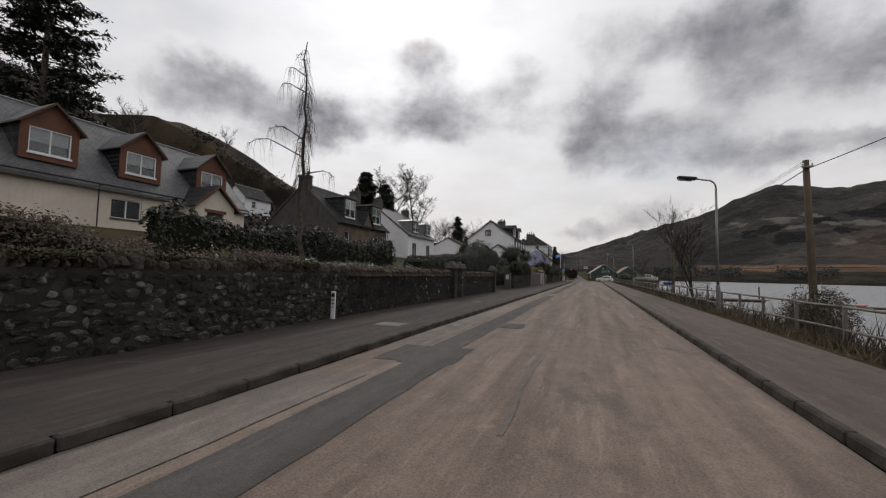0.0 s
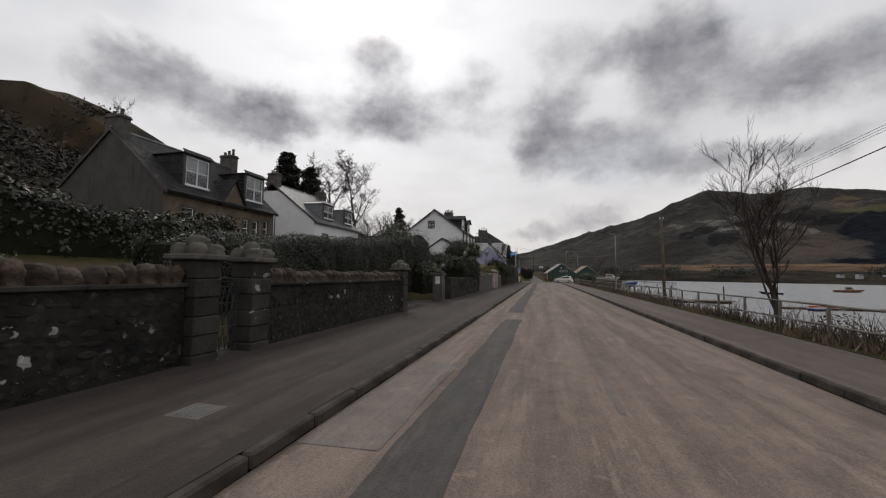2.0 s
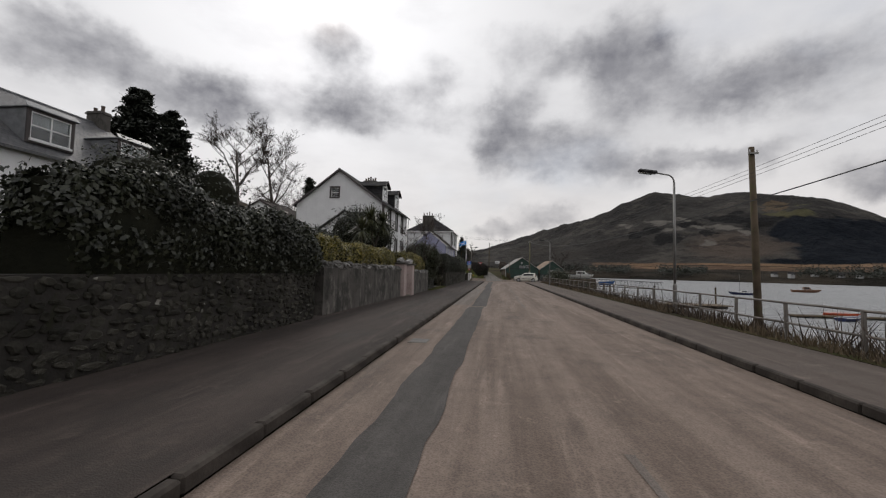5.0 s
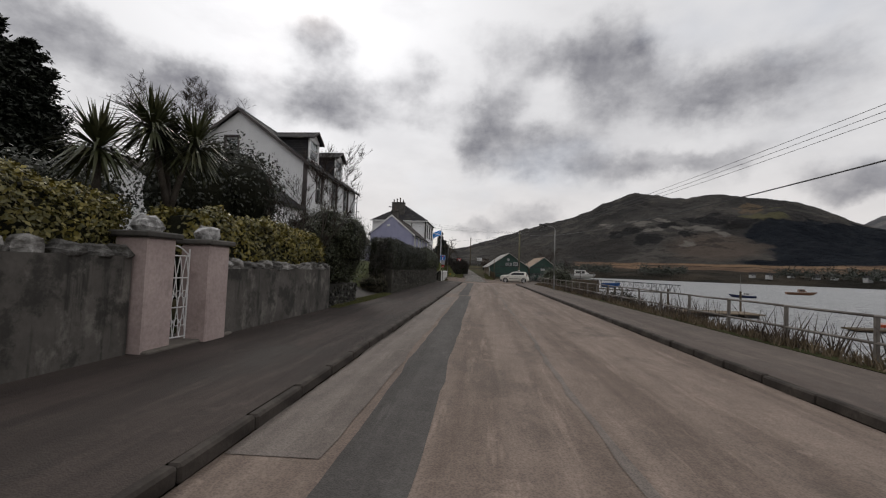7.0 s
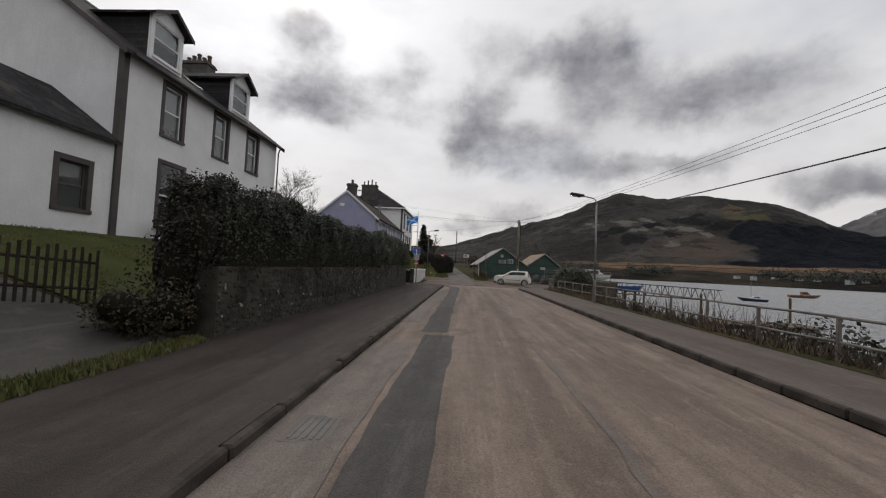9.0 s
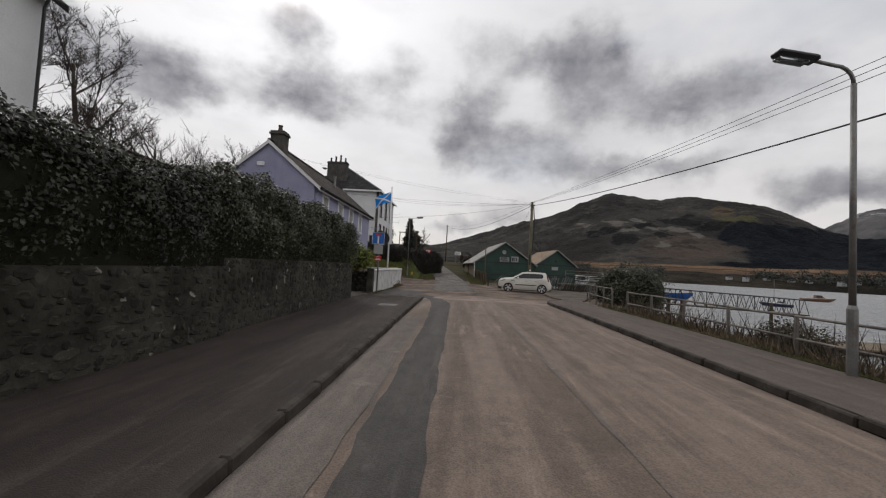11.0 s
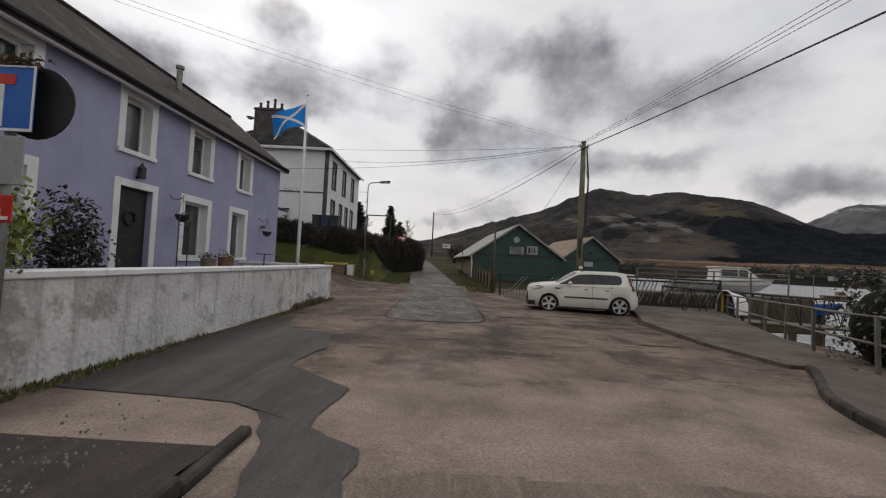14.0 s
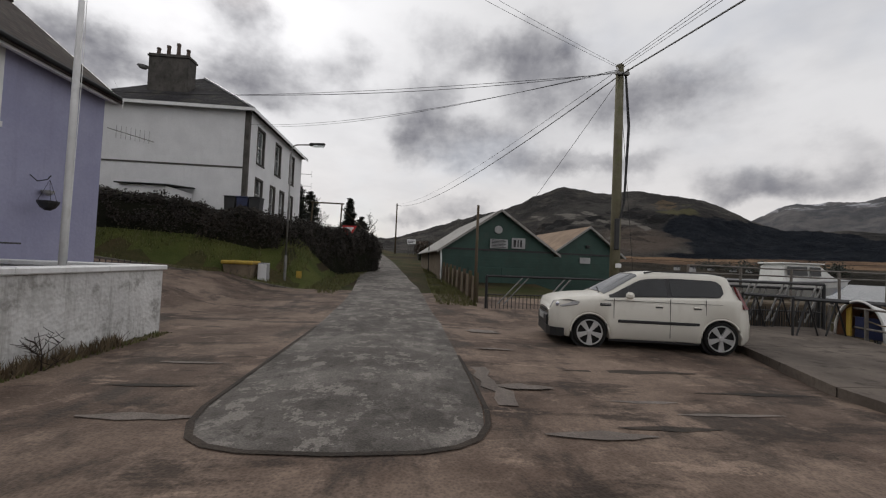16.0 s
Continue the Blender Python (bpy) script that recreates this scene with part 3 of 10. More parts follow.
M["palm"] = leaf("cordyline_blade", (0.03, 0.038, 0.014), (0.075, 0.08, 0.032), 0.4, tip=(0.05, 0.045, 0.022))
# shade between the leaves is put into this near-black core colour
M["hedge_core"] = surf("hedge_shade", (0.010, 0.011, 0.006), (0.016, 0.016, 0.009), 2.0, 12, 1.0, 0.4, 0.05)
M["gravel"] = surf("pale_gravel", (0.12, 0.103, 0.09), (0.23, 0.205, 0.18), 1.2, 34, 0.95, 0.9, 0.02, (0.05, 0.055, 0.02), 0.5)
M["chip"] = surf("pale_stone_chip", (0.16, 0.145, 0.13), (0.28, 0.26, 0.235), 3.0, 34, 0.95, 0.4, 0.01)
M["gravel_dark"] = surf("muddy_drive_gravel", (0.035, 0.03, 0.026), (0.085, 0.074, 0.065), 1.2, 34, 0.95, 0.9, 0.02, (0.025, 0.021, 0.017), 0.6)
M["lawn"] = surf("mown_lawn", (0.05, 0.065, 0.014), (0.085, 0.095, 0.024), 0.8, 40, 0.95, 0.9, 0.03, (0.06, 0.055, 0.02), 0.4)
M["drive"] = asphalt("driveway_asphalt", (0.07, 0.064, 0.06), (0.095, 0.087, 0.08), 1.4, (0.04, 0.038, 0.034))
M["car_white"] = surf("cream_white_car_paint", (0.64, 0.615, 0.55), (0.66, 0.635, 0.57), 0.8, 60, 0.25, 0.0, 0.001, (0.4, 0.36, 0.3), 0.2, grain=0.05)
M["car_glass"] = surf("tinted_car_glass", (0.012, 0.013, 0.015), (0.016, 0.017, 0.019), 1.0, 30, 0.08, 0.0, 0.001)
# paler than the other car glass: reflected sky is put into the base colour
M["screen_glass"] = surf("windscreen_glass", (0.10, 0.105, 0.11), (0.12, 0.125, 0.13), 1.0, 30, 0.06, 0.0, 0.001)
M["lamp_lens"] = surf("clear_lamp_lens", (0.3, 0.3, 0.3), (0.4, 0.4, 0.4), 9.0, 30, 0.12, 0.0, 0.001, grain=0.4)
M["tyre"] = surf("tyre_rubber", (0.014, 0.014, 0.014), (0.022, 0.021, 0.02), 4.0, 40, 0.85, 0.3, 0.004)
M["alloy"] = surf("alloy_wheel", (0.5, 0.5, 0.5), (0.6, 0.6, 0.6), 4.0, 40, 0.35, 0.05, 0.002, metal=0.5, grain=0.1)
M["chrome"] = surf("chrome", (0.6, 0.6, 0.62), (0.7, 0.7, 0.72), 2.0, 30, 0.15, 0.0, 0.002, metal=1.0, grain=0.05)
M["red"] = surf("red_paint", (0.45, 0.02, 0.02), (0.55, 0.035, 0.03), 2.0, 30, 0.5, 0.1, 0.003, grain=0.2)
M["tail_red"] = surf("dark_red_lens", (0.10, 0.008, 0.008), (0.14, 0.012, 0.012), 2.0, 30, 0.25, 0.1, 0.003, grain=0.2)
M["blue"] = surf("sign_blue", (0.01, 0.10, 0.38), (0.015, 0.13, 0.45), 2.0, 30, 0.45, 0.05, 0.003, grain=0.15)
M["flag_blue"] = surf("flag_blue_cloth", (0.02, 0.24, 0.72), (0.03, 0.28, 0.8), 2.0, 50, 0.9, 0.1, 0.003, grain=0.15)
M["navy"] = surf("navy_paint", (0.012, 0.018, 0.06), (0.02, 0.03, 0.10), 2.0, 30, 0.5, 0.1, 0.003)
M["yellow"] = surf("faded_yellow_plastic", (0.42, 0.27, 0.03), (0.5, 0.34, 0.05), 2.0, 30, 0.6, 0.2, 0.004, (0.15, 0.11, 0.05), 0.5)
M["orange"] = surf("orange_buoy", (0.6, 0.09, 0.03), (0.7, 0.13, 0.05), 2.0, 30, 0.6, 0.1, 0.004)
M["grey_box"] = surf("grey_enamel", (0.33, 0.33, 0.33), (0.40, 0.40, 0.40), 2.0, 30, 0.6, 0.1, 0.004)
M["boat_white"] = surf("boat_gelcoat", (0.6, 0.6, 0.58), (0.7, 0.7, 0.68), 1.0, 20, 0.35, 0.05, 0.003, (0.4, 0.38, 0.34), 0.4, grain=0.15)
M["boat_brown"] = surf("varnished_hull", (0.16, 0.075, 0.04), (0.22, 0.11, 0.06), 1.0, 20, 0.5, 0.1, 0.005)
M["iron"] = surf("cast_iron_cover", (0.09, 0.085, 0.08), (0.14, 0.13, 0.12), 3.0, 40, 0.7, 0.6, 0.006)
M["clay"] = surf("clay_pot", (0.085, 0.062, 0.05), (0.13, 0.10, 0.085), 3.0, 20, 0.85, 0.3, 0.006)
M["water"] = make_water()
M["hill"] = make_hill()
M["far_hill"] = make_far_hill()
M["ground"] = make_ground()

# ---- mesh helpers ----
class Geo:
    """Collects vertices and faces; every shape adds its own island."""

    def __init__(self):
        self.v, self.f, self.n = [], [], 0

    def add(self, verts, faces):
        self.v.append(np.asarray(verts, float).reshape(-1, 3))
        self.f += [tuple(i + self.n for i in f) for f in faces]
        self.n += len(self.v[-1])
        return self

    def box(self, x0, x1, y0, y1, z0, z1, bevel=0.0, m=None):
        c = np.array([(x0 + x1) / 2, (y0 + y1) / 2, (z0 + z1) / 2])
        h = np.array([abs(x1 - x0), abs(y1 - y0), abs(z1 - z0)]) / 2
        b = min(bevel, *(h * 0.9))
        if b <= 0:
            vs = [(sx, sy, sz) * h for sx in (-1, 1) for sy in (-1, 1) for sz in (-1, 1)]
            fs = [(0, 1, 3, 2), (4, 6, 7, 5), (0, 4, 5, 1), (2, 3, 7, 6), (0, 2, 6, 4), (1, 5, 7, 3)]
        else:
            vs, ix = [], {}
            for sx in (-1, 1):
                for sy in (-1, 1):
                    for sz in (-1, 1):
                        for a in range(3):
                            ix[sx, sy, sz, a] = len(vs)
                            vs.append([s * (h[k] - (0 if k == a else b)) for k, s in enumerate((sx, sy, sz))])
            fs = []
            for a in range(3):
                o1, o2 = (a + 1) % 3, (a + 2) % 3
                for s in (-1, 1):
                    loop = []
                    for p, q in ((-1, -1), (1, -1), (1, 1), (-1, 1)):
                        k = [0, 0, 0]
                        k[a], k[o1], k[o2] = s, p, q
                        loop.append(ix[(*k, a)])
                    fs.append(tuple(loop if s > 0 else loop[::-1]))
                for p in (-1, 1):
                    for q in (-1, 1):
                        k0, k1 = [0, 0, 0], [0, 0, 0]
                        k0[a], k0[o1], k0[o2] = -1, p, q
                        k1[a], k1[o1], k1[o2] = 1, p, q
                        fs.append((ix[(*k0, o1)], ix[(*k1, o1)], ix[(*k1, o2)], ix[(*k0, o2)]))
            for sx in (-1, 1):
                for sy in (-1, 1):
                    for sz in (-1, 1):
                        fs.append(tuple(ix[sx, sy, sz, a] for a in range(3)))
        vs = np.array(vs) + c
        if m is not None:
            vs = np.array([m @ Vector(p) for p in vs])
        return self.add(vs, fs)

    def prism(self, loop, off):
        """A polygon (a list of points) pushed along off."""
        k = len(loop)
        a = np.array(loop, float)
        fs = [tuple(range(k))[::-1], tuple(range(k, 2 * k))] + [(i, (i + 1) % k, k + (i + 1) % k, k + i) for i in range(k)]
        return self.add(np.vstack([a, a + np.array(off, float)]), fs)

    def tube(self, pts, radii, sides=8, cap=True):
        pts = [Vector(p) for p in pts]
        if not isinstance(radii, (list, tuple)):
            radii = [radii] * len(pts)
        vs, fs = [], []
        for i, p in enumerate(pts):
            d = (pts[min(i + 1, len(pts) - 1)] - pts[max(i - 1, 0)]).normalized()
            up = Vector((0, 0, 1)) if abs(d.z) < 0.9 else Vector((1, 0, 0))
            s = d.cross(up).normalized()
            u = s.cross(d)
            for k in range(sides):
                a = 2 * math.pi * k / sides
                vs.append(p + (s * math.cos(a) + u * math.sin(a)) * radii[i])
        for i in range(len(pts) - 1):
            for k in range(sides):
                fs.append((i * sides + k, i * sides + (k + 1) % sides, (i + 1) * sides + (k + 1) % sides, (i + 1) * sides + k))
        if cap:
            fs += [tuple(range(sides))[::-1], tuple(range((len(pts) - 1) * sides, len(pts) * sides))]
        return self.add([tuple(v) for v in vs], fs)

    def lathe(self, x, y, prof, sides=16):
        """A turned shape about the upright through x, y: rows of (z, radius)."""
        vs, fs = [], []
        for z, r in prof:
            for k in range(sides):
                a = 2 * math.pi * k / sides
                vs.append((x + r * math.cos(a), y + r * math.sin(a), z))
        for i in range(len(prof) - 1):
            for k in range(sides):
                fs.append((i * sides + k, i * sides + (k + 1) % sides, (i + 1) * sides + (k + 1) % sides, (i + 1) * sides + k))
        fs += [tuple(range(sides))[::-1], tuple(range((len(prof) - 1) * sides, len(prof) * sides))]
        return self.add(vs, fs)

    def turn(self, m):
        """All points so far, moved by the pose m."""
        r, t = np.array(m.to_3x3()), np.array(m.translation)
        self.v = [v @ r.T + t for v in self.v]
        return self

    def mesh(self, name, mat, smooth=False):
        me = bpy.data.meshes.new(name)
        v = np.vstack(self.v) if self.v else np.zeros((0, 3))
        me.from_pydata(v.tolist(), [], self.f)
        if mat:
            me.materials.append(mat)
        if smooth:
            me.shade_smooth()
        me.update()
        return me


def cards(name, verts, per, mat):
    """A mesh of many small separate faces, from an array of corner points, per corners each."""
    k = len(verts) // per
    me = bpy.data.meshes.new(name)
    me.vertices.add(len(verts))
    me.vertices.foreach_set("co", np.ascontiguousarray(verts, np.float32).ravel())
    me.loops.add(len(verts))
    me.loops.foreach_set("vertex_index", np.arange(len(verts), dtype=np.int32))
    me.polygons.add(k)
    me.polygons.foreach_set("loop_start", np.arange(0, len(verts), per, dtype=np.int32))
    me.materials.append(mat)
    me.update(calc_edges=True)
    return me


def thing(name, loc, label, category, group="", kind=""):
    e = new(name)
    e.location = loc
    e.empty_display_size = 0.2
    return tagged(e, label, category, group, kind)


def under(ob, parent):
    ob.parent = parent
    p = parent
    inv = Matrix.Identity(4)
    chain = []
    while p is not None:
        chain.append(p)
        p = p.parent
    for q in reversed(chain):
        inv = inv @ q.matrix_parent_inverse @ Matrix.LocRotScale(q.location, q.rotation_euler, q.scale)
    ob.matrix_parent_inverse = inv.inverted()
    return ob


def part(name, geo, mat, parent, label="", smooth=False):
    me = geo.mesh(name, mat, smooth) if isinstance(geo, Geo) else geo
    ob = under(new(name, me), parent)
    return tagged(ob, label)


def solid(name, geo, mat, label, category="", group="", kind="", smooth=False):
    me = geo.mesh(name, mat, smooth) if isinstance(geo, Geo) else geo
    return tagged(new(name, me), label, category, group, kind)


# ---- foliage helpers ----
def leaf_cards(centres, normals, size, rng, stretch=1.6, bend=0.6):
    """Leaf-shaped four-corner faces at the given places, facing roughly along the given normals."""
    k = len(centres)
    nrm = normals + rng.normal(0, bend, (k, 3))
    nrm /= np.linalg.norm(nrm, axis=1, keepdims=True) + 1e-9
    t = np.cross(nrm, rng.normal(0, 1, (k, 3)))
    t /= np.linalg.norm(t, axis=1, keepdims=True) + 1e-9
    b = np.cross(nrm, t)
    s = size * rng.uniform(0.6, 1.4, (k, 1))
    q = np.empty((k, 4, 3))
    q[:, 0], q[:, 2] = centres - t * s * stretch * 0.5, centres + t * s * stretch * 0.5
    q[:, 1], q[:, 3] = centres + b * s * 0.45 + nrm * s * 0.1, centres - b * s * 0.45 + nrm * s * 0.1
    return q.reshape(-1, 3)


def hedge(name, x0, x1, y0, y1, zlow, ztop, leafmat, label, count=9000, size=0.07, seed=1, rough=0.12, category="hedge", round_top=0.25, turn=None):
    """A hedge along the road: a dark core and leaves over its uneven faces. ztop may be a function of y."""
    rng = np.random.default_rng(seed)
    top = ztop if callable(ztop) else (lambda y: ztop + 0 * y)
    low = zlow if callable(zlow) else (lambda y: zlow + 0 * y)
    base = thing(name, ((x0 + x1) / 2, (y0 + y1) / 2, float(low((y0 + y1) / 2))), label, category)
    ny, nx = max(4, int((y1 - y0) / 0.35)), 7
    vs, fs = [], []
    xs = np.linspace(-1, 1, nx)

    def face_point(u, v):
        """u along, v round the section from the road face over the top to the back."""
        y = y0 + (y1 - y0) * u
        h = top(y) - low(y)
        w = (x1 - x0) / 2
        a = math.pi * v
        ex = np.sign(np.cos(a)) * np.abs(np.cos(a)) ** 0.35
        ez = np.abs(np.sin(a)) ** (0.28 + round_top)
        endr = np.minimum(1.0, np.minimum(u, 1 - u) * (y1 - y0) / 0.35 + 0.25) ** 0.5
        x = (x0 + x1) / 2 + w * ex * (0.75 + 0.25 * endr)
        z = low(y) + h * ez * (0.86 + 0.14 * endr)
        return np.stack([x, y, z], -1)

    us, vv = np.linspace(0, 1, ny), np.linspace(0.0, 1.0, 13)
    g = face_point(np.repeat(us, 13), np.tile(vv, ny))
    mid = np.stack([np.full(len(g), (x0 + x1) / 2), g[:, 1], low(g[:, 1]) + (top(g[:, 1]) - low(g[:, 1])) * 0.45], -1)
    core = mid + (g - mid) * 0.86
    core[:, 2] = np.maximum(core[:, 2], low(g[:, 1]))
    core[0::13, 2] = core[12::13, 2] = low(us * (y1 - y0) + y0) - 0.2
    faces = [(i * 13 + k, (i + 1) * 13 + k, (i + 1) * 13 + k + 1, i * 13 + k + 1) for i in range(ny - 1) for k in range(12)]
    faces += [tuple(range(13)), tuple(range((ny - 1) * 13, ny * 13))[::-1]]
    cg = Geo().add(core, faces)
    if turn is not None:
        base.location = turn @ base.location
        cg.turn(turn)
    # a solid filler; its dark colour stands for the shade within the hedge
    part("core", cg, M["hedge_core"], base, "solid core coloured dark for the shade inside the hedge")
    u = rng.random(count)
    ends = rng.random(count)
    u = np.where(ends < 0.06, 0.9 * rng.random(count) * 0.4 / max(y1 - y0, 0.5), np.where(ends > 0.94, 1 - rng.random(count) * 0.4 / max(y1 - y0, 0.5), u))
    v = np.clip(rng.beta(1.0, 1.25, count) * 0.95, 0, 1)
    p = face_point(u, v)
    m2 = np.stack([np.full(count, (x0 + x1) / 2), p[:, 1], low(p[:, 1]) + (top(p[:, 1]) - low(p[:, 1])) * 0.45], -1)
    cap = (ends < 0.06) | (ends > 0.94)
    p[cap] = m2[cap] + (p[cap] - m2[cap]) * np.sqrt(rng.random((int(cap.sum()), 1)))
    p[cap, 1] = np.where(u[cap] < 0.5, y0 - 0.1 * rng.random(int(cap.sum())), y1 + 0.1 * rng.random(int(cap.sum())))
    out = p - m2
    out[cap, 1] = np.where(u[cap] < 0.5, -1.0, 1.0)
    out /= np.linalg.norm(out, axis=1, keepdims=True) + 1e-9
    lump = np.array([noise.noise(Vector(q * 1.7)) for q in p])
    p = p + out * (lump[:, None] * rough * 1.6 + rng.normal(0, rough * 0.35, (count, 1)) - 0.04)
    p[:, 2] = np.maximum(p[:, 2], low(p[:, 1]) + 0.02)
    q = leaf_cards(p, out, size, rng)
    if turn is not None:
        q = q @ np.array(turn.to_3x3()).T + np.array(turn.translation)
    part("foliage", cards("foliage", q, 4, leafmat), None, base)
    return base


def bush(name, x, y, z, rx, ry, h, leafmat, label, count=5000, size=0.08, seed=1, category="bush", lobes=7, stems=True, core=0.0):
    """A shrub of several lobes of leaves on a few stems."""
    rng = np.random.default_rng(seed)
    base = thing(name, (x, y, z), label, category)
    cs, rs = [], []
    for k in range(lobes):
        a = 2 * math.pi * k / lobes + rng.uniform(-0.5, 0.5)
        r = rng.uniform(0.15, 0.62) if k else 0.0
        cs.append((x + rx * r * math.cos(a), y + ry * r * math.sin(a), z + h * rng.uniform(0.36, 0.66)))
        rs.append((rx * rng.uniform(0.42, 0.6), ry * rng.uniform(0.42, 0.6), h * rng.uniform(0.3, 0.42)))
    if stems:
        g = Geo()
        for c in cs:
            g.tube([(x + rng.normal(0, 0.05), y + rng.normal(0, 0.05), z - 0.05), ((x + c[0]) / 2, (y + c[1]) / 2, z + h * 0.3), c], [0.03 * h ** 0.5, 0.02, 0.008], 5)
        part("stem", g, M["twig"], base)
    if core:
        g = Geo()
        for c, q in zip(cs, rs):
            g.lathe(0, 0, [(math.cos(math.pi * k / 8), max(math.sin(math.pi * k / 8), 0.02)) for k in range(8, -1, -1)], 12)
            g.v[-1] = g.v[-1] * np.array(q) * core + np.array(c)
        # solid filler lobes; their dark colour stands for the shade behind the leaves
        tagged(part("core", g, M["hedge_core"], base, "solid lobes coloured dark for the shade inside the bush"), kind="stuff")
    pick_lobe = rng.integers(0, lobes, count)
    d = rng.normal(0, 1, (count, 3))
    d /= np.linalg.norm(d, axis=1, keepdims=True)
    rad = rng.beta(5, 1.6, (count, 1)) * 1.06 if not core else core * 0.97 + (1.13 - core) * rng.random((count, 1)) ** 1.3
    p = np.array(cs)[pick_lobe] + d * rad * np.array(rs)[pick_lobe]
    lump = np.array([noise.noise(Vector(q * 2.2)) for q in p])
    p += d * lump[:, None] * 0.12 * h
    p[:, 2] = np.maximum(p[:, 2], z + 0.03)
    part("foliage", cards("foliage", leaf_cards(p, d, size, rng), 4, leafmat), None, base)
    return base


def bare_tree(name, x, y, z, h, spread, label, seed=1, trunk=0.16, droop=0.0, levels=4, lean=(0, 0), fork=0.3, mat="bark", kids=4, reach=(0.38, 0.62), thin=0.006):
    """A leafless tree: tapered trunk, limbs that fork again and again, fine twigs."""
    rng = random.Random(seed)
    base = thing(name, (x, y, z), label, "tree")
    wood, fine = Geo(), Geo()

    def grow(p, d, length, r, level):
        pts, rad = [p], [r]
        steps = 4 if level < 2 else 3
        for i in range(steps):
            d = (d + Vector((rng.uniform(-1, 1), rng.uniform(-1, 1), rng.uniform(-0.6, 0.8))) * (0.16 + 0.05 * level) + Vector((0, 0, -droop * level * 0.2 + (0.06 if droop == 0 else 0)))).normalized()
            p = p + d * length / steps
            pts.append(p)
            rad.append(r * (1 - 0.62 * (i + 1) / steps))
        (wood if level < 2 else fine).tube(pts, rad, 8 if level == 0 else (5 if level < 2 else 3), cap=level < 1)
        if level >= levels:
            return
        n = kids + (3 if level == 0 else rng.randint(0, 2)) + (16 if level == 0 and reach[1] < 0.35 else 0)
        for k in range(n):
            t = rng.uniform(fork, 1.0) if level == 0 else rng.uniform(0.25, 1.0)
            i = min(int(t * steps), steps - 1)
            q = pts[i].lerp(pts[i + 1], t * steps - i)
            a = rng.uniform(0, 2 * math.pi)
            side = Vector((math.cos(a), math.sin(a), 0))
            nd = (d * rng.uniform(0.5, 0.9) + side * rng.uniform(0.5, 1.0) * spread).normalized()
            grow(q, nd, length * (rng.uniform(*reach) if level == 0 else rng.uniform(0.38, 0.62)), max(rad[i] * rng.uniform(0.45, 0.62), thin), level + 1)

    grow(Vector((x, y, z - 0.1)), Vector((lean[0], lean[1], 1)).normalized(), h * 0.72, trunk, 0)
    part("trunk", wood, M[mat], base, smooth=True)
    part("crown", fine, M["twig"], base, "fine bare twigs")
    return base


def conifer(name, x, y, z, h, r, label, seed=1, dense=1.0, gap=0.12, narrow=1.0):
    """An evergreen: trunk, tiers of limbs, needle sprays that leave gaps."""
    rng = np.random.default_rng(seed)
    base = thing(name, (x, y, z), label, "tree")
    part("trunk", Geo().tube([(x, y, z - 0.2), (x + 0.1, y, z + h * 0.5), (x, y + 0.1, z + h)], [0.035 * h ** 0.9, 0.02 * h ** 0.9, 0.02], 7), M["bark"], base)
    limbs, pts, nrm = Geo(), [], []
    tiers = int(h * 2.2)
    for i in range(tiers):
        t = gap + (1 - gap) * i / tiers
        zz = z + h * t
        reach = r * (1 - t) ** (0.75 * narrow) * rng.uniform(0.7, 1.15) + 0.15
        for k in range(rng.integers(4, 7)):
            a = rng.uniform(0, 2 * math.pi)
            L = reach * rng.uniform(0.6, 1.1)
            tip = np.array([x + L * math.cos(a), y + L * math.sin(a), zz - 0.12 * L + rng.uniform(-0.2, 0.3)])
            root = np.array([x, y, zz])
            limbs.tube([tuple(root), tuple((root + tip) / 2 + [0, 0, 0.08 * L]), tuple(tip)], [0.03 + 0.008 * L, 0.025, 0.008], 4, False)
            m = int((24 + 60 * L) * dense)
            s = rng.beta(1.6, 1.0, (m, 1))
            q = root + (tip - root) * s + rng.normal(0, 1, (m, 3)) * [0.16 * L + 0.1, 0.16 * L + 0.1, 0.10 * L + 0.05]
            pts.append(q)
            nrm.append(np.tile([0.2 * math.cos(a), 0.2 * math.sin(a), 1.0], (m, 1)))
    part("limbs", limbs, M["twig"], base)
    p, nv = np.vstack(pts), np.vstack(nrm)
    part("crown", cards("crown", leaf_cards(p, nv, 0.009 * h + 0.09, rng, 2.2, 0.5), 4, M["needle"]), None, base)
    return base


def grass_tufts(name, xs, ys, zf, count, h, mat, label, seed=1, lean=0.35):
    """Many loose blades over a strip; stuff."""
    rng = np.random.default_rng(seed)
    x, y = rng.uniform(*xs, count), rng.uniform(*ys, count)
    keep = np.array([noise.noise(Vector((a * 0.7, b * 0.45, seed))) for a, b in zip(x, y)]) > -0.22
    x, y = x[keep], y[keep]
    k = len(x)
    z = np.array([zf(a, b) for a, b in zip(x, y)])
    hh = h * rng.uniform(0.35, 1.25, k)
    a = rng.uniform(0, 2 * math.pi, k)
    w = 0.012 + 0.012 * rng.random(k)
    q = np.empty((k, 3, 3))
    q[:, 0] = np.stack([x - w * np.cos(a), y - w * np.sin(a), z - 0.02], -1)
    q[:, 1] = np.stack([x + w * np.cos(a), y + w * np.sin(a), z - 0.02], -1)
    q[:, 2] = np.stack([x + rng.normal(0, lean, k) * hh, y + rng.normal(0, lean, k) * hh, z + hh], -1)
    return solid(name, cards(name, q.reshape(-1, 3), 3, mat), None, label, "grass", kind="stuff")

# ---- ground, road, loch and hills ----
XL, XR = -1.92, 4.08          # kerb faces
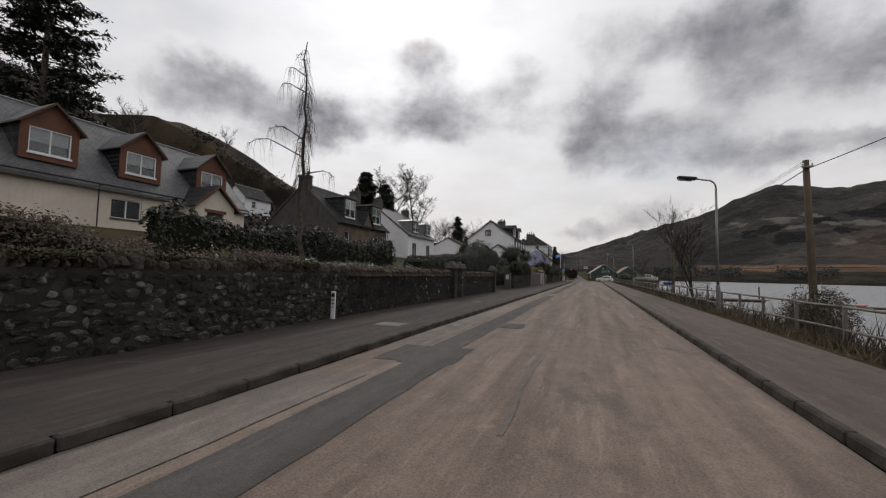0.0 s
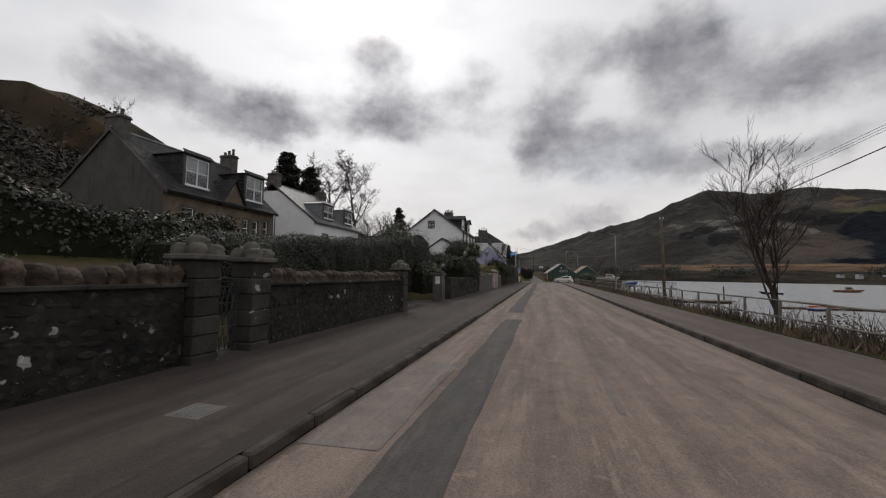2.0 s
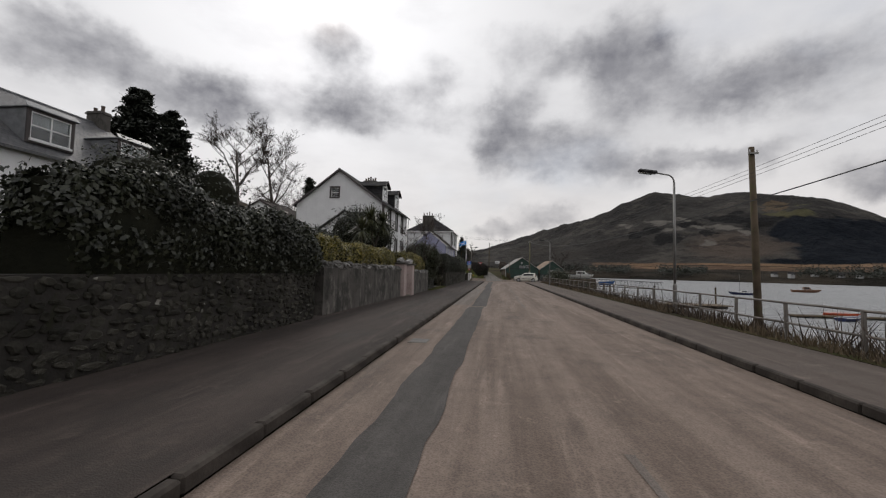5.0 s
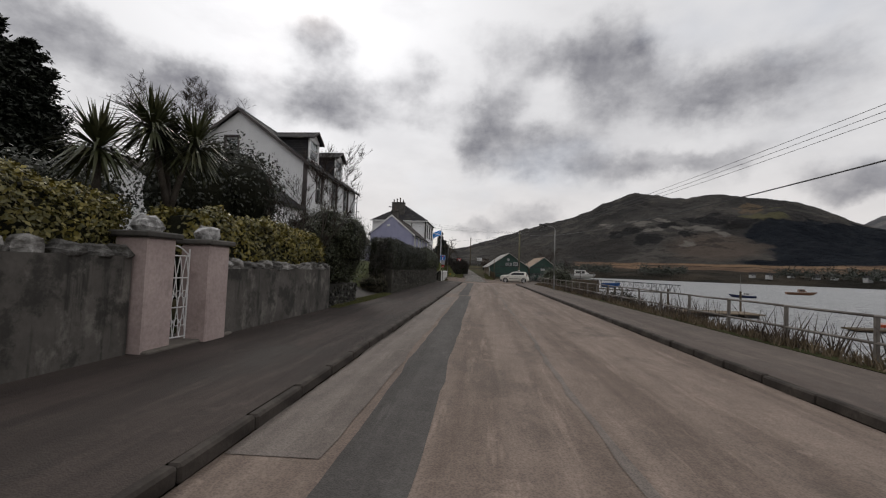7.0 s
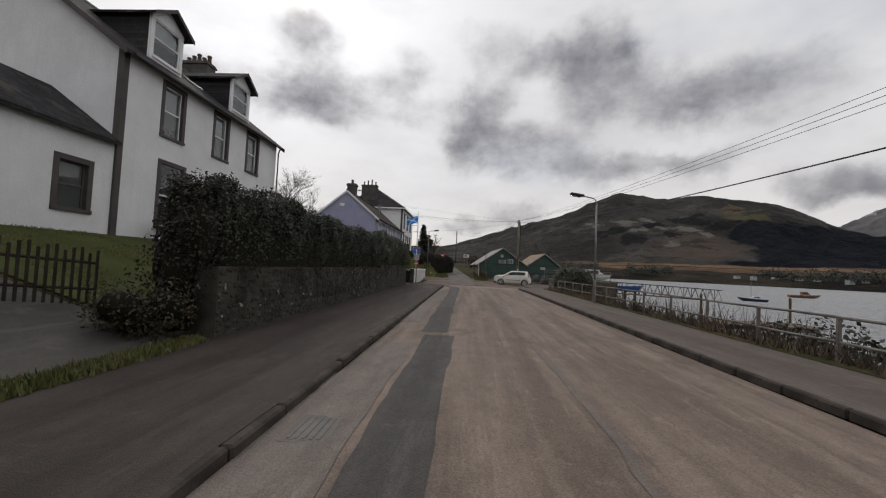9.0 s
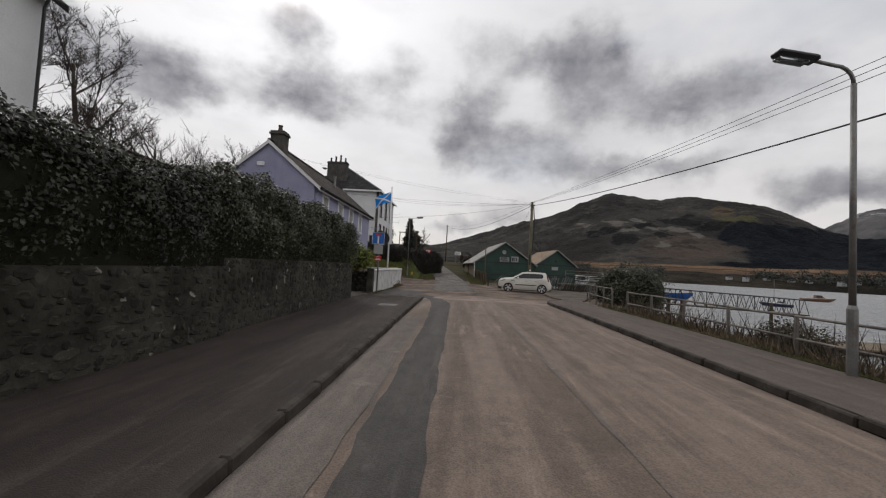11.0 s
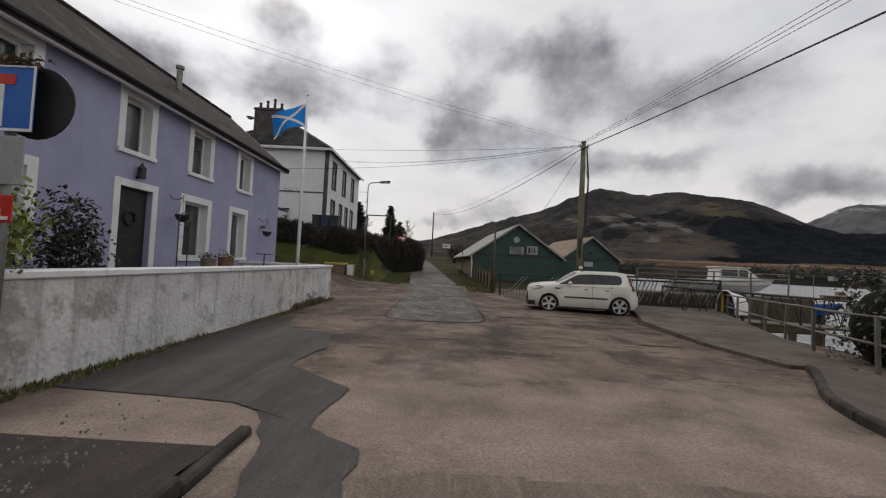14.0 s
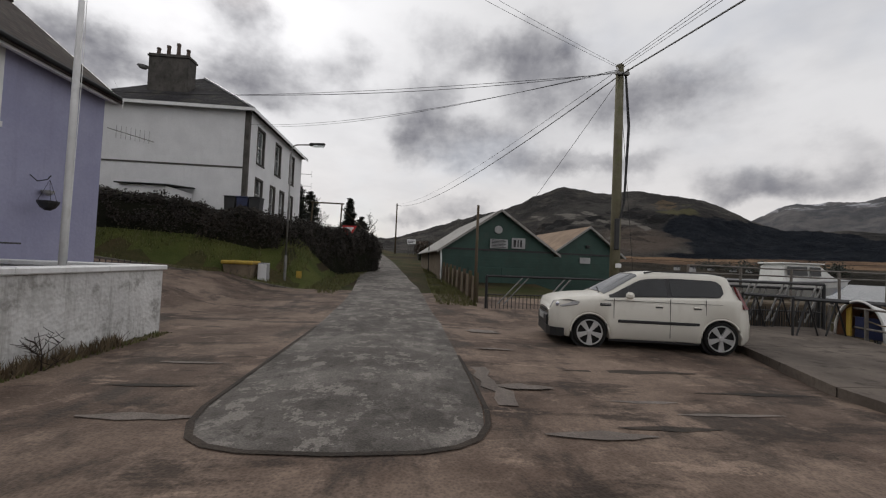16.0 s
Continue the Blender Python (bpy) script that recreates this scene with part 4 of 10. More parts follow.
WALL = -4.85                  # road face of the garden walls
WATER = -4.0


def lerp(v, *pts):
    return np.interp(v, [p[0] for p in pts], [p[1] for p in pts])


def road_z(y):
    return lerp(y, (-40, 0), (95, 0), (106, -0.1), (114, -0.1), (125, 0.35), (145, 1.4), (175, 2.9), (220, 3.4), (400, 3.4))


def road_x(y):
    """The middle of the lane beyond the junction."""
    return lerp(y, (100, -0.52), (113, -0.62), (122, -1.1), (140, -3.0), (175, -7.4), (220, -14), (300, -30))


def step(v, a, b):
    t = np.clip((v - a) / (b - a), 0, 1)
    return t * t * (3 - 2 * t)


def foot_y(x):
    """The foot of the bank above the side road."""
    return lerp(x, (-40, 104), (-18, 113.2), (-12, 115.9), (-8.8, 117.8), (-7.1, 119.3), (-5.2, 119.9), (-3.6, 119.2), (0, 119.2))


def foot_z(x):
    return lerp(x, (-40, 5.0), (-18, 2.2), (-12, 1.4), (-8.8, 0.84), (-7.1, 0.49), (-5.2, 0.09), (-3.6, -0.05), (0, -0.05))


def side_z(x, y):
    """The side road climbing away behind the white wall."""
    return foot_z(np.minimum(x, -4.9)) * step(y, 110.5, 117.0) * step(-x, 4.9, 7.0)


def ground_z(x, y):
    """The lie of the land."""
    x, y = np.asarray(x, float), np.asarray(y, float)
    rz = road_z(y)
    d = np.maximum(-5.3 - x, 0)
    gardens = 0.25 + 0.19 * np.minimum(d, 17) + 0.12 * np.maximum(d - 17, 0)
    lawns = 0.25 + 0.29 * np.minimum(d, 6.4) + 0.08 * np.maximum(d - 6.4, 0)
    yard = 0.1 + 0.02 * np.minimum(d, 7) + 0.2 * np.maximum(d - 7, 0)
    behind = y - foot_y(x)
    bank = np.where(behind > 0, foot_z(x) + 0.16 + 0.8 * np.clip(behind - 1.1, 0, 2.6) + 0.06 * np.clip(behind - 3.7, 0, 14), side_z(x, y) - 0.12)
    k1, k2, k3 = step(y, 66, 72), step(y, 95.5, 98), step(y, 111.5, 114.5)
    k0 = step(y, 30.6, 31.6) * (1 - step(y, 36.9, 38.0))
    k0 = k0 * (1 - step(-x, 7.6, 10.5))
    gardens = gardens * (1 - k0) + (0.17 + 0.03 * d) * k0
    left = gardens * (1 - k1) + lawns * k1
    left = left * (1 - k2) + yard * k2
    left = left * (1 - k3) + bank * k3
    k4 = step(y, 129, 150)
    left = left * (1 - k4) + (rz + 0.6 + 0.12 * np.minimum(np.maximum(-6.5 - x, 0), 30)) * k4
    hill = lerp(y, (-400, 26), (0, 37), (40, 39), (60, 38.5), (70, 34.5), (82, 29.5), (102, 29.5), (126, 32.5), (150, 35), (200, 32), (300, 25), (600, 16)) * step(-x, 36, 165)
    left = left + hill
    shore = lerp(y, (-60, 6.9), (96, 6.8), (104, 8.0), (110, 8.9), (114, 12.0), (118, 17.0), (150, 20.0), (230, 22.0), (400, 50), (900, 130))
    slope = lerp(y, (62, 9.0), (70, 4.2), (99, 4.2), (108, 15.0), (118, 14.0), (134, 6.0))
    right = rz - 0.12 - 1.5 * step(x - shore, 0.0, 1.7) - 4.2 * step((x - shore) / slope, 0.13, 1.0)
    right = right - np.maximum(rz, 0) * step(x - shore, -6.0, 3.0)
    yardr = lerp(y, (111, 0.0), (114, -0.75), (170, -0.5), (220, 0.0))
    right = np.where(x > 6, right + yardr * step(x, 7.5, 9.5), right)
    edge = np.where(y > 118, step(-x, 4.0, 5.9), (x < -5.3) * 1.0)
    out = np.where(x > 4.4, right, (rz - 0.12) * (1 - edge) + (left - 0.12) * edge)
    far = np.maximum(np.hypot(x, y - 60) - 900, 0)
    return out - np.where(x > 60, 0, far * 0.002)


def axis_lines(near0, near1, fine, far0, far1, growth=1.14):
    v = list(np.arange(near0, near1 + 1e-6, fine))
    s, a = fine, near1
    while a < far1:
        s *= growth
        a += s
        v.append(a)
    s, a = fine, near0
    while a > far0:
        s *= growth
        a -= s
        v.insert(0, a)
    return np.array(v)


def sheet(name, xs, ys, zf, mat, label, category="", smooth=True, kind="structure"):
    X, Y = np.meshgrid(xs, ys)
    Z = zf(X.ravel(), Y.ravel())
    nx, ny = len(xs), len(ys)
    fs = [(j * nx + i, j * nx + i + 1, (j + 1) * nx + i + 1, (j + 1) * nx + i) for j in range(ny - 1) for i in range(nx - 1)]
    return solid(name, Geo().add(np.stack([X.ravel(), Y.ravel(), Z], -1), fs), mat, label, category, kind=kind, smooth=smooth)


def ground_bumpy(x, y):
    z = ground_z(x, y)
    n1 = np.array([noise.fractal(Vector((a * 0.03, b * 0.03, 3.3)), 1.0, 2.0, 4) for a, b in zip(x, y)])
    amp = np.where(x < -34, np.minimum((-34 - x) * 0.035, 4.0), 0.0) + np.where(x > 9, 0.05, 0.0)
    return z + n1 * amp


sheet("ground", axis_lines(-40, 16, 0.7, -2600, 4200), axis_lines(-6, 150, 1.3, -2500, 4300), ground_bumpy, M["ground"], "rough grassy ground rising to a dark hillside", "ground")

# the loch, one level sheet
w = Geo()
w.add([(6.0, -1500, WATER), (3500, -1500, WATER), (3500, 3500, WATER), (6.0, 3500, WATER)], [(0, 1, 2, 3)])
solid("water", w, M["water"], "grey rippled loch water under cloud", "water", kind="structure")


def mountain(name, a0, a1, steps, radii, shore, ridge, dist, label, seed, rugged, mat="hill"):
    """A range seen across the loch, on rays from the road: foot at shore(az), crest ridge(az) high at dist(az)."""
    az = np.linspace(a0, a1, steps)
    vs = []
    for a in az:
        s, R, H = shore(a), dist(a), ridge(a) * dist(a)
        for k in np.linspace(0, 1, radii) ** 1.25:
            r = s + (R * 1.5 - s) * k
            t = np.clip((r - s - 170) / (R - s - 170), 0, 1)
            x, y = r * math.sin(radians(a)), 60 + r * math.cos(radians(a))
            z = WATER - 1.0 + 9.0 * np.clip((r - s) / 60, 0, 1) + 16.0 * np.clip((r - s - 60) / 180, 0, 1)
            z += (H - 21) * t ** 1.12
            if r > R:
                z -= (r - R) * 0.3
            q = Vector((x * 0.004, y * 0.004, seed))
            f = noise.ridged_multi_fractal(q, 0.9, 2.1, 6, 1.0, 2.0) - 1.0
            f2 = noise.fractal(q * 5.0, 0.8, 2.0, 5)
            z += (f * 17 + f2 * 8) * rugged * min(t * 3.5, 1.0) * (1.0 if r < R * 0.93 else 0.45) + f2 * 1.2 * min((r - s) / 80, 1)
            vs.append((x, y, z))
    fs = [(i * radii + k, i * radii + k + 1, (i + 1) * radii + k + 1, (i + 1) * radii + k) for i in range(steps - 1) for k in range(radii - 1)]
    return solid(name, Geo().add(vs, fs), M[mat], label, "mountain", kind="structure", smooth=True)


def far_shore(a):
    return lerp(a, (-14, 720), (5, 640), (16, 610), (30, 600), (45, 590), (100, 560))


mountain("backdrop_mountain", -16, 100, 620, 90, far_shore,
         lambda a: lerp(a, (-16, 0.045), (-9, 0.05), (-4, 0.052), (-1.2, 0.062), (3, 0.088), (7.8, 0.115), (11.1, 0.13), (15.2, 0.152), (16.7, 0.168), (18.5, 0.177), (20.6, 0.19), (22.5, 0.187), (26.3, 0.173),
                        (28.3, 0.179), (30.7, 0.174), (33, 0.165), (34.1, 0.166), (35.7, 0.159), (38.1, 0.14), (39.9, 0.122), (41.3, 0.107), (44, 0.088), (60, 0.07), (100, 0.08)),
         lambda a: lerp(a, (-16, 2600), (2, 2200), (10, 1700), (16, 1560), (40, 1500), (100, 1500)),
         "brown winter mountain across the loch with dark plantation", 4.0, 0.8)
mountain("backdrop_far_mountain", 34, 84, 200, 40, lambda a: 2200, lambda a: lerp(a, (34, 0.07), (40, 0.095), (43.1, 0.12), (44.3, 0.134), (46, 0.141), (50, 0.14), (53, 0.147), (60, 0.15), (84, 0.10)), lambda a: 3700,
         "distant snow-flecked mountain in cloud", 9.0, 1.6, "far_hill")

# road surface
ry = np.concatenate([np.arange(-30, 99.01, 1.5)])
sheet("road", np.array([XL, XL + 0.4, -0.4, 1.1, 2.6, XR - 0.4, XR]), ry, lambda x, y: road_z(y) + 0.05 * (1 - ((x - 1.1) / 3.1) ** 2) - 0.05, M["road"], "worn brown-grey asphalt road", "road")


def junction_z(x, y):
    side = side_z(x, y)
    crown = (0.05 * (1 - ((np.clip(x, XL, XR) - 1.1) / 3.1) ** 2) - 0.05) * (1 - step(y, 99, 103.5))
    return road_z(y) + side + crown - 0.035 * step(x, 4, 7) * step(y, 100, 104) - 0.06 * step(x, 1.2, 3.0) * step(y, 105, 109.5)


sheet("road_junction", np.array([-19, -16, -14, -12, -10, -8.5, -7, -5.5, -4.7, -3.5, -1.92, -0.5, 1, 2.5, 4.08, 5, 6, 7, 8, 9]), np.array([98.95, 100, 101.5, 103, 105, 107, 109, 111, 112, 113, 114, 115, 116, 117, 118, 119, 119.8]),
      junction_z, M["junction"], "patched and potholed asphalt junction", "road")
ly = np.concatenate([np.arange(107.0, 180, 1.6), np.arange(180, 320, 7)])
lane = Geo()
lv, lf = [], []
ly = np.concatenate([[106.64, 106.74, 106.9, 107.2, 107.6], ly[ly > 108.0]])
rl = random.Random(61)
for i, y in enumerate(ly):
    c, hw = float(road_x(y)), 1.42 - (0.72, 0.42, 0.22, 0.08, 0.02, 0.0)[min(i, 5)]
    for k, u in enumerate(np.linspace(-1, 1, 13)):
        yy = y + (rl.uniform(-0.03, 0.03) if i == 0 else 0)
        j = rl.uniform(-0.05, 0.05) if k in (0, 12) and i > 5 else 0
        lv.append((c + u * hw + j, yy, float(road_z(yy)) + (0.003 if i == 0 or k in (0, 12) else 0.008) + 0.022 * (1 - u * u) * min(1.0, (y - 106.5) / 3)))
    if i:
        lf += [((i - 1) * 13 + k, (i - 1) * 13 + k + 1, i * 13 + k + 1, i * 13 + k) for k in range(12)]
solid("road_lane", lane.add(lv, lf), M["lane"], "narrow grey asphalt lane climbing between hedges", "road", kind="structure", smooth=True)


def flat_patch(name, loop, mat, label, lift=0.004, cat="road patch"):
    """A thin repair laid on the road, following its fall."""
    g = Geo()
    pts = [(x, y, float(road_z(y)) + 0.05 * (1 - ((x - 1.1) / 3.1) ** 2) - 0.05 + lift) if y < 98.9 else (x, y, float(junction_z(np.array(x), np.array(y))) + lift) for x, y in loop]
    k = len(pts) // 2
    g.add(pts, [(i, i + 1, len(pts) - 2 - i, len(pts) - 1 - i) for i in range(k - 1)])
    return solid(name, g, mat, label, cat, kind="structure")


def ragged(x0, x1, y0, y1, seed, jag=0.04, n=0):
    """Two ragged long edges between y0 and y1."""
    r = random.Random(seed)
    n = n or max(4, int((y1 - y0) / 0.4))
    ys = [y0 + (y1 - y0) * i / (n - 1) for i in range(n)]
    drift = [r.uniform(-1, 1) for _ in range(n // 3 + 2)]
    wob = lambda i: jag * (0.9 * drift[i // 3] + 0.5 * r.uniform(-1, 1))
    return [(x0 + wob(i), y + 0.3 * wob(i)) for i, y in enumerate(ys)] + [(x1 + wob(i), y + 0.3 * wob(i)) for i, y in reversed(list(enumerate(ys)))]


# footways and kerbs
def drop(y):
    """Kerb height, lowered at the driveways."""
    return lerp(y, (-30, 0.08), (30.5, 0.08), (31.8, 0.025), (35.4, 0.025), (36.8, 0.08), (68.2, 0.08), (69.2, 0.05), (72.6, 0.05), (73.8, 0.08), (98, 0.08), (99.3, 0.02))


fy = np.arange(-30, 99.31, 1.05)
sheet("pavement", np.array([-9.5, WALL - 0.3, -4.0, -3.0, XL - 0.1]), fy, lambda x, y: road_z(y) + drop(y) + 0.02 * np.clip((-2.1 - x) / 2.7, 0, 1) + np.where(x < -5.2, 0.04, 0), M["footway"], "dark asphalt footway", "pavement")
ry2 = np.arange(-30, 99.61, 1.2)
sheet("pavement_shore", np.array([XR + 0.1, 5.0, 6.15]), ry2, lambda x, y: road_z(y) + 0.08, M["footway_r"], "pale asphalt footway beside the shore railing", "pavement")
verge = sheet("ground_verge", np.array([6.15, 6.4, 6.75, 7.1, 7.5]), np.arange(-30, 100, 1.2), lambda x, y: road_z(y) + lerp(x, (6.15, 0.09), (6.4, 0.11), (6.75, 0.02), (7.1, -0.25), (7.5, -0.7)) - 0.06 * step(y, 97, 99.6), M["ground"], "rough grass verge above the shore", "ground")

# kerb stones
def kerbs(name, xk, side, y0, y1, hf, label, seed):
    base = thing(name, (xk, (y0 + y1) / 2, 0), label, "kerb", kind="structure")
    me = Geo().box(-0.058, 0.058, -0.45, 0.45, -0.14, 0.0, 0.022).mesh("kerbstone", M["kerb"])
    r = random.Random(seed)
    y = y0
    while y < y1:
        o = new("kerbstone", me)
        o.location = (xk + side * 0.065 + r.uniform(-0.012, 0.012), y + 0.455, float(road_z(y + 0.45)) + float(hf(y + 0.45)) + 0.003 + r.uniform(-0.008, 0.006))
        o.rotation_euler = (r.uniform(-0.01, 0.01), r.uniform(-0.03, 0.03), r.uniform(-0.012, 0.012))
        under(o, base)
        y += 0.915
    return base


kerbs("kerb", XL, -1, -2, 99.0, drop, "worn concrete kerbstones with dirty joints", 3)
kerbs("kerb_shore", XR, 1, -2, 98.6, lambda y: 0.08, "low concrete kerbstones stained by damp", 4)
kc = thing("kerb_corner", (4.6, 100.4, 0), "curved concrete kerb round the footway end", "kerb", kind="structure")
bend = ((4.14, 98.62), (4.15, 99.1), (4.17, 99.6), (4.22, 100.1), (4.34, 100.58), (4.54, 101.05), (4.82, 101.48), (5.14, 101.86), (5.46, 102.24), (5.76, 102.62), (6.02, 103.02))
for (xa, ya), (xb, yb) in zip(bend, bend[1:]):
    L = math.hypot(xb - xa, yb - ya)
    g = Geo().box(-0.062, 0.062, -L / 2 + 0.004, L / 2 - 0.004, -0.16, 0.083, 0.018, m=pose((xa + xb) / 2, (ya + yb) / 2, float(road_z((ya + yb) / 2)), 0, 0, -math.degrees(math.atan2(xb - xa, yb - ya))))
    part("kerbstone", g, M["kerb"], kc)
edge_in = [(x + 0.05, y) for x, y in bend[2:]]
cg_ = Geo()
cv = [(x, y, float(road_z(y)) + 0.078) for x, y in edge_in] + [(6.15 + 0.14 * (y - 99.6), y, float(road_z(y)) + 0.078) for x, y in reversed(edge_in)]
cg_.add(cv, [(i, i + 1, len(cv) - 2 - i, len(cv) - 1 - i) for i in range(len(edge_in) - 1)])
solid("pavement_corner", cg_, M["footway_r"], "pale asphalt footway rounding into the slipway apron", "pavement", kind="structure")

# repairs in the road
for i, (x0, x1, y0, y1, mt) in enumerate(((-0.82, -0.12, -4, 8.6, "patch"), (-0.98, -0.38, 8.3, 31, "patch"), (-1.12, -0.5, 33.5, 56, "patch"), (-1.05, -0.42, 56.3, 76, "patch"), (-1.2, -0.6, 76.4, 92.6, "patch"),
                                          (-1.92, -1.0, 3.5, 7.4, "patch_pale"), (-1.92, -1.1, 9.5, 17.2, "patch_pale"), (-1.92, -1.15, 57, 75, "patch_pale"), (-1.92, -1.3, 78, 92, "patch_pale"), (-1.9, -1.1, 20.5, 24.0, "patch_pale"),
                                          (-1.5, -0.1, 8.4, 9.8, "patch"), (-0.5, 0.3, 13.0, 14.0, "patch"), (-1.92, -1.2, 84.6, 86.2, "patch_pale"))):
    flat_patch("road_patch", ragged(x0, x1, y0, y1, i + 20, 0.03 if y1 - y0 > 3 else 0.07), M[mt], "dark trench repair in the road" if mt == "patch" else "pale worn strip of old asphalt", 0.004 + 0.002 * (i % 3))
for i, (y0, y1) in enumerate(((6, 9.5), (13, 19), (22, 30), (34, 43), (56, 66), (67, 76), (79, 95))):
    flat_patch("road_seam", ragged(1.12, 1.19, y0, y1, i + 70, 0.05), M["patch_pale"], "pale worn joint along the middle of the road", 0.006)
apron_r = ((-0.6, 92.5), (-0.6, 95), (-0.62, 97), (-0.92, 98.4), (-0.97, 99.3), (-1.5, 99.7), (-1.42, 100.8), (-2.45, 101.7), (-2.3, 102.8), (-2.5, 104.1), (-3.6, 104.6), (-4.2, 106.3))
apron_l = ((-1.2, 92.5), (-1.3, 95), (-1.4, 97), (-1.56, 98.4), (-1.8, 99.4), (-2.2, 100.2), (-3.2, 100.3), (-4.5, 100.4), (-4.65, 102.8), (-4.65, 104.1), (-4.65, 104.8), (-4.65, 106.3))


def fray(pts, seed, amount):
    """The same line with more points and a broken edge."""
    r = random.Random(seed)
    out = []
    for (xa, ya), (xb, yb) in zip(pts, pts[1:]):
        out += [(xa + (xb - xa) * k / 4 + r.uniform(-amount, amount), ya + (yb - ya) * k / 4) for k in range(4)]
    return out + [pts[-1]]


flat_patch("road_apron", fray(apron_l, 91, 0.03) + fray(apron_r, 92, 0.045)[::-1], M["patch"], "dark tarmac repair spreading into an apron beside the wall", 0.012)


def streak(name, x0, x1, y, w, seed, mat, label, lift):
    """A ragged stain or scar lying across the junction."""
    r = random.Random(seed)
    n = 9
    xs = [x0 + (x1 - x0) * k / (n - 1) for k in range(n)]
    lo = [(x, y - w * math.sin(math.pi * (k + 0.4) / (n - 0.2)) * r.uniform(0.5, 1.1)) for k, x in enumerate(xs)]
    hi = [(x, y + w * math.sin(math.pi * (k + 0.4) / (n - 0.2)) * r.uniform(0.5, 1.1)) for k, x in enumerate(xs)]
    flat_patch(name, lo + hi[::-1], M[mat], label, lift)


for i, (x0, x1, y, w) in enumerate(((2.4, 4.6, 109.4, 0.13), (3.8, 5.6, 108.4, 0.08), (2.1, 3.2, 107.2, 0.07), (4.4, 5.6, 106.5, 0.07), (-3.4, -2.4, 108.2, 0.06), (3.8, 4.8, 104.6, 0.06))):
    streak("road_stain", x0, x1, y, w, 200 + i, "mud", "dark damp hollow in the broken asphalt", 0.008)
for i, (x0, x1, y, w) in enumerate(((1.1, 1.9, 108.4, 0.12), (1.3, 2.4, 107.0, 0.1), (2.4, 3.3, 108.0, 0.07), (-3.0, -1.9, 107.3, 0.1), (-3.4, -2.5, 109.2, 0.06), (0.95, 1.6, 105.9, 0.07), (3.0, 4.3, 107.6, 0.06), (1.2, 2.0, 110.6, 0.06))):
    streak("road_scar", x0, x1, y, w, 230 + i, "patch_pale", "pale flaking edge of old asphalt", 0.010)
# tar joint round the mouth of the lane
mouth = [(float(road_x(y)) - 1.42, y) for y in (112.4, 111.2, 110.0, 108.8)] + [(-1.99, 107.6), (-1.92, 107.2), (-1.78, 106.9), (-1.58, 106.74), (-1.26, 106.64), (-0.55, 106.6), (0.14, 106.64), (0.46, 106.74), (0.66, 106.9), (0.8, 107.2), (0.86, 107.6), (0.87, 108.8), (0.84, 110.0)]
flat_patch("road_joint", [(x + 0.03 * (x + 0.56) / 1.4, y - 0.04) for x, y in mouth] + [(x - 0.02 * (x + 0.56) / 1.4, y + 0.02) for x, y in reversed(mouth)], M["mud"], "dark tar joint round the end of the lane surfacing", 0.013)
for i, (x0, x1, y0, y1) in enumerate(((1.02, 1.22, 107.7, 109.3), (1.4, 2.1, 112.3, 112.65))):
    flat_patch("road_scar", ragged(x0, x1, y0, y1, 140 + i, 0.1, 8), M["patch_pale"], "pale broken edge of old asphalt", 0.009)


def cover(x, y, z, w, l, label):
    b = thing("drain_cover", (x, y, z), label, "drain cover")
    part("frame", Geo().box(x - w / 2, x + w / 2, y - l / 2, y + l / 2, z - 0.02, z + 0.006, 0.004), M["concrete"], b)
    lid = part("lid", Geo().box(x - w * 0.43, x + w * 0.43, y - l * 0.43, y + l * 0.43, z, z + 0.008, 0.003), M["iron"], b)
    for i in range(6):
        a = x - w * 0.36 + w * 0.72 * i / 5
        part("rib", Geo().box(a - 0.015, a + 0.015, y - l * 0.39, y + l * 0.39, z + 0.006, z + 0.014, 0.003), M["iron"], lid)
    return b


cover(-2.85, 11.6, 0.085, 0.75, 0.6, "square iron access cover in the footway")
cover(-2.72, 93.9, 0.085, 0.62, 0.75, "chequered iron access cover in the footway")
cover(-3.1, 20.6, 0.085, 0.4, 0.4, "small iron cover in the footway")
cover(-1.5, 70.9, -0.036, 0.45, 0.6, "iron gully grate in the road")
cover(-1.6, 13.0, -0.036, 0.4, 0.5, "iron gully grate in the road")
cover(-1.55, 47.8, -0.036, 0.4, 0.5, "iron gully grate in the road")


# ---- garden walls ----
def stone_shape(seed, rounded=0.3):
    r = random.Random(seed)
    loop = []
    for k in range(8):
        a = 2 * math.pi * (k + 0.5) / 8
        c, s = math.cos(a), math.sin(a)
        q = 0.5 / max(abs(c), abs(s)) * (1 - rounded * 0.28 * (1 if k % 2 else 0.4)) * r.uniform(0.7, 1.03)
        loop.append((c * q, s * q))
    vs = [(0, a, b) for a, b in loop] + [(0.7 + r.uniform(-0.1, 0.1), a * 0.93, b * 0.93) for a, b in loop] + [(1.0 + r.uniform(-0.12, 0.12), a * 0.66, b * 0.66) for a, b in loop]
    fs = [(k, (k + 1) % 8, 8 + (k + 1) % 8, 8 + k) for k in range(8)] + [(8 + k, 8 + (k + 1) % 8, 16 + (k + 1) % 8, 16 + k) for k in range(8)] + [tuple(range(16, 24))]
    return np.array(vs), fs


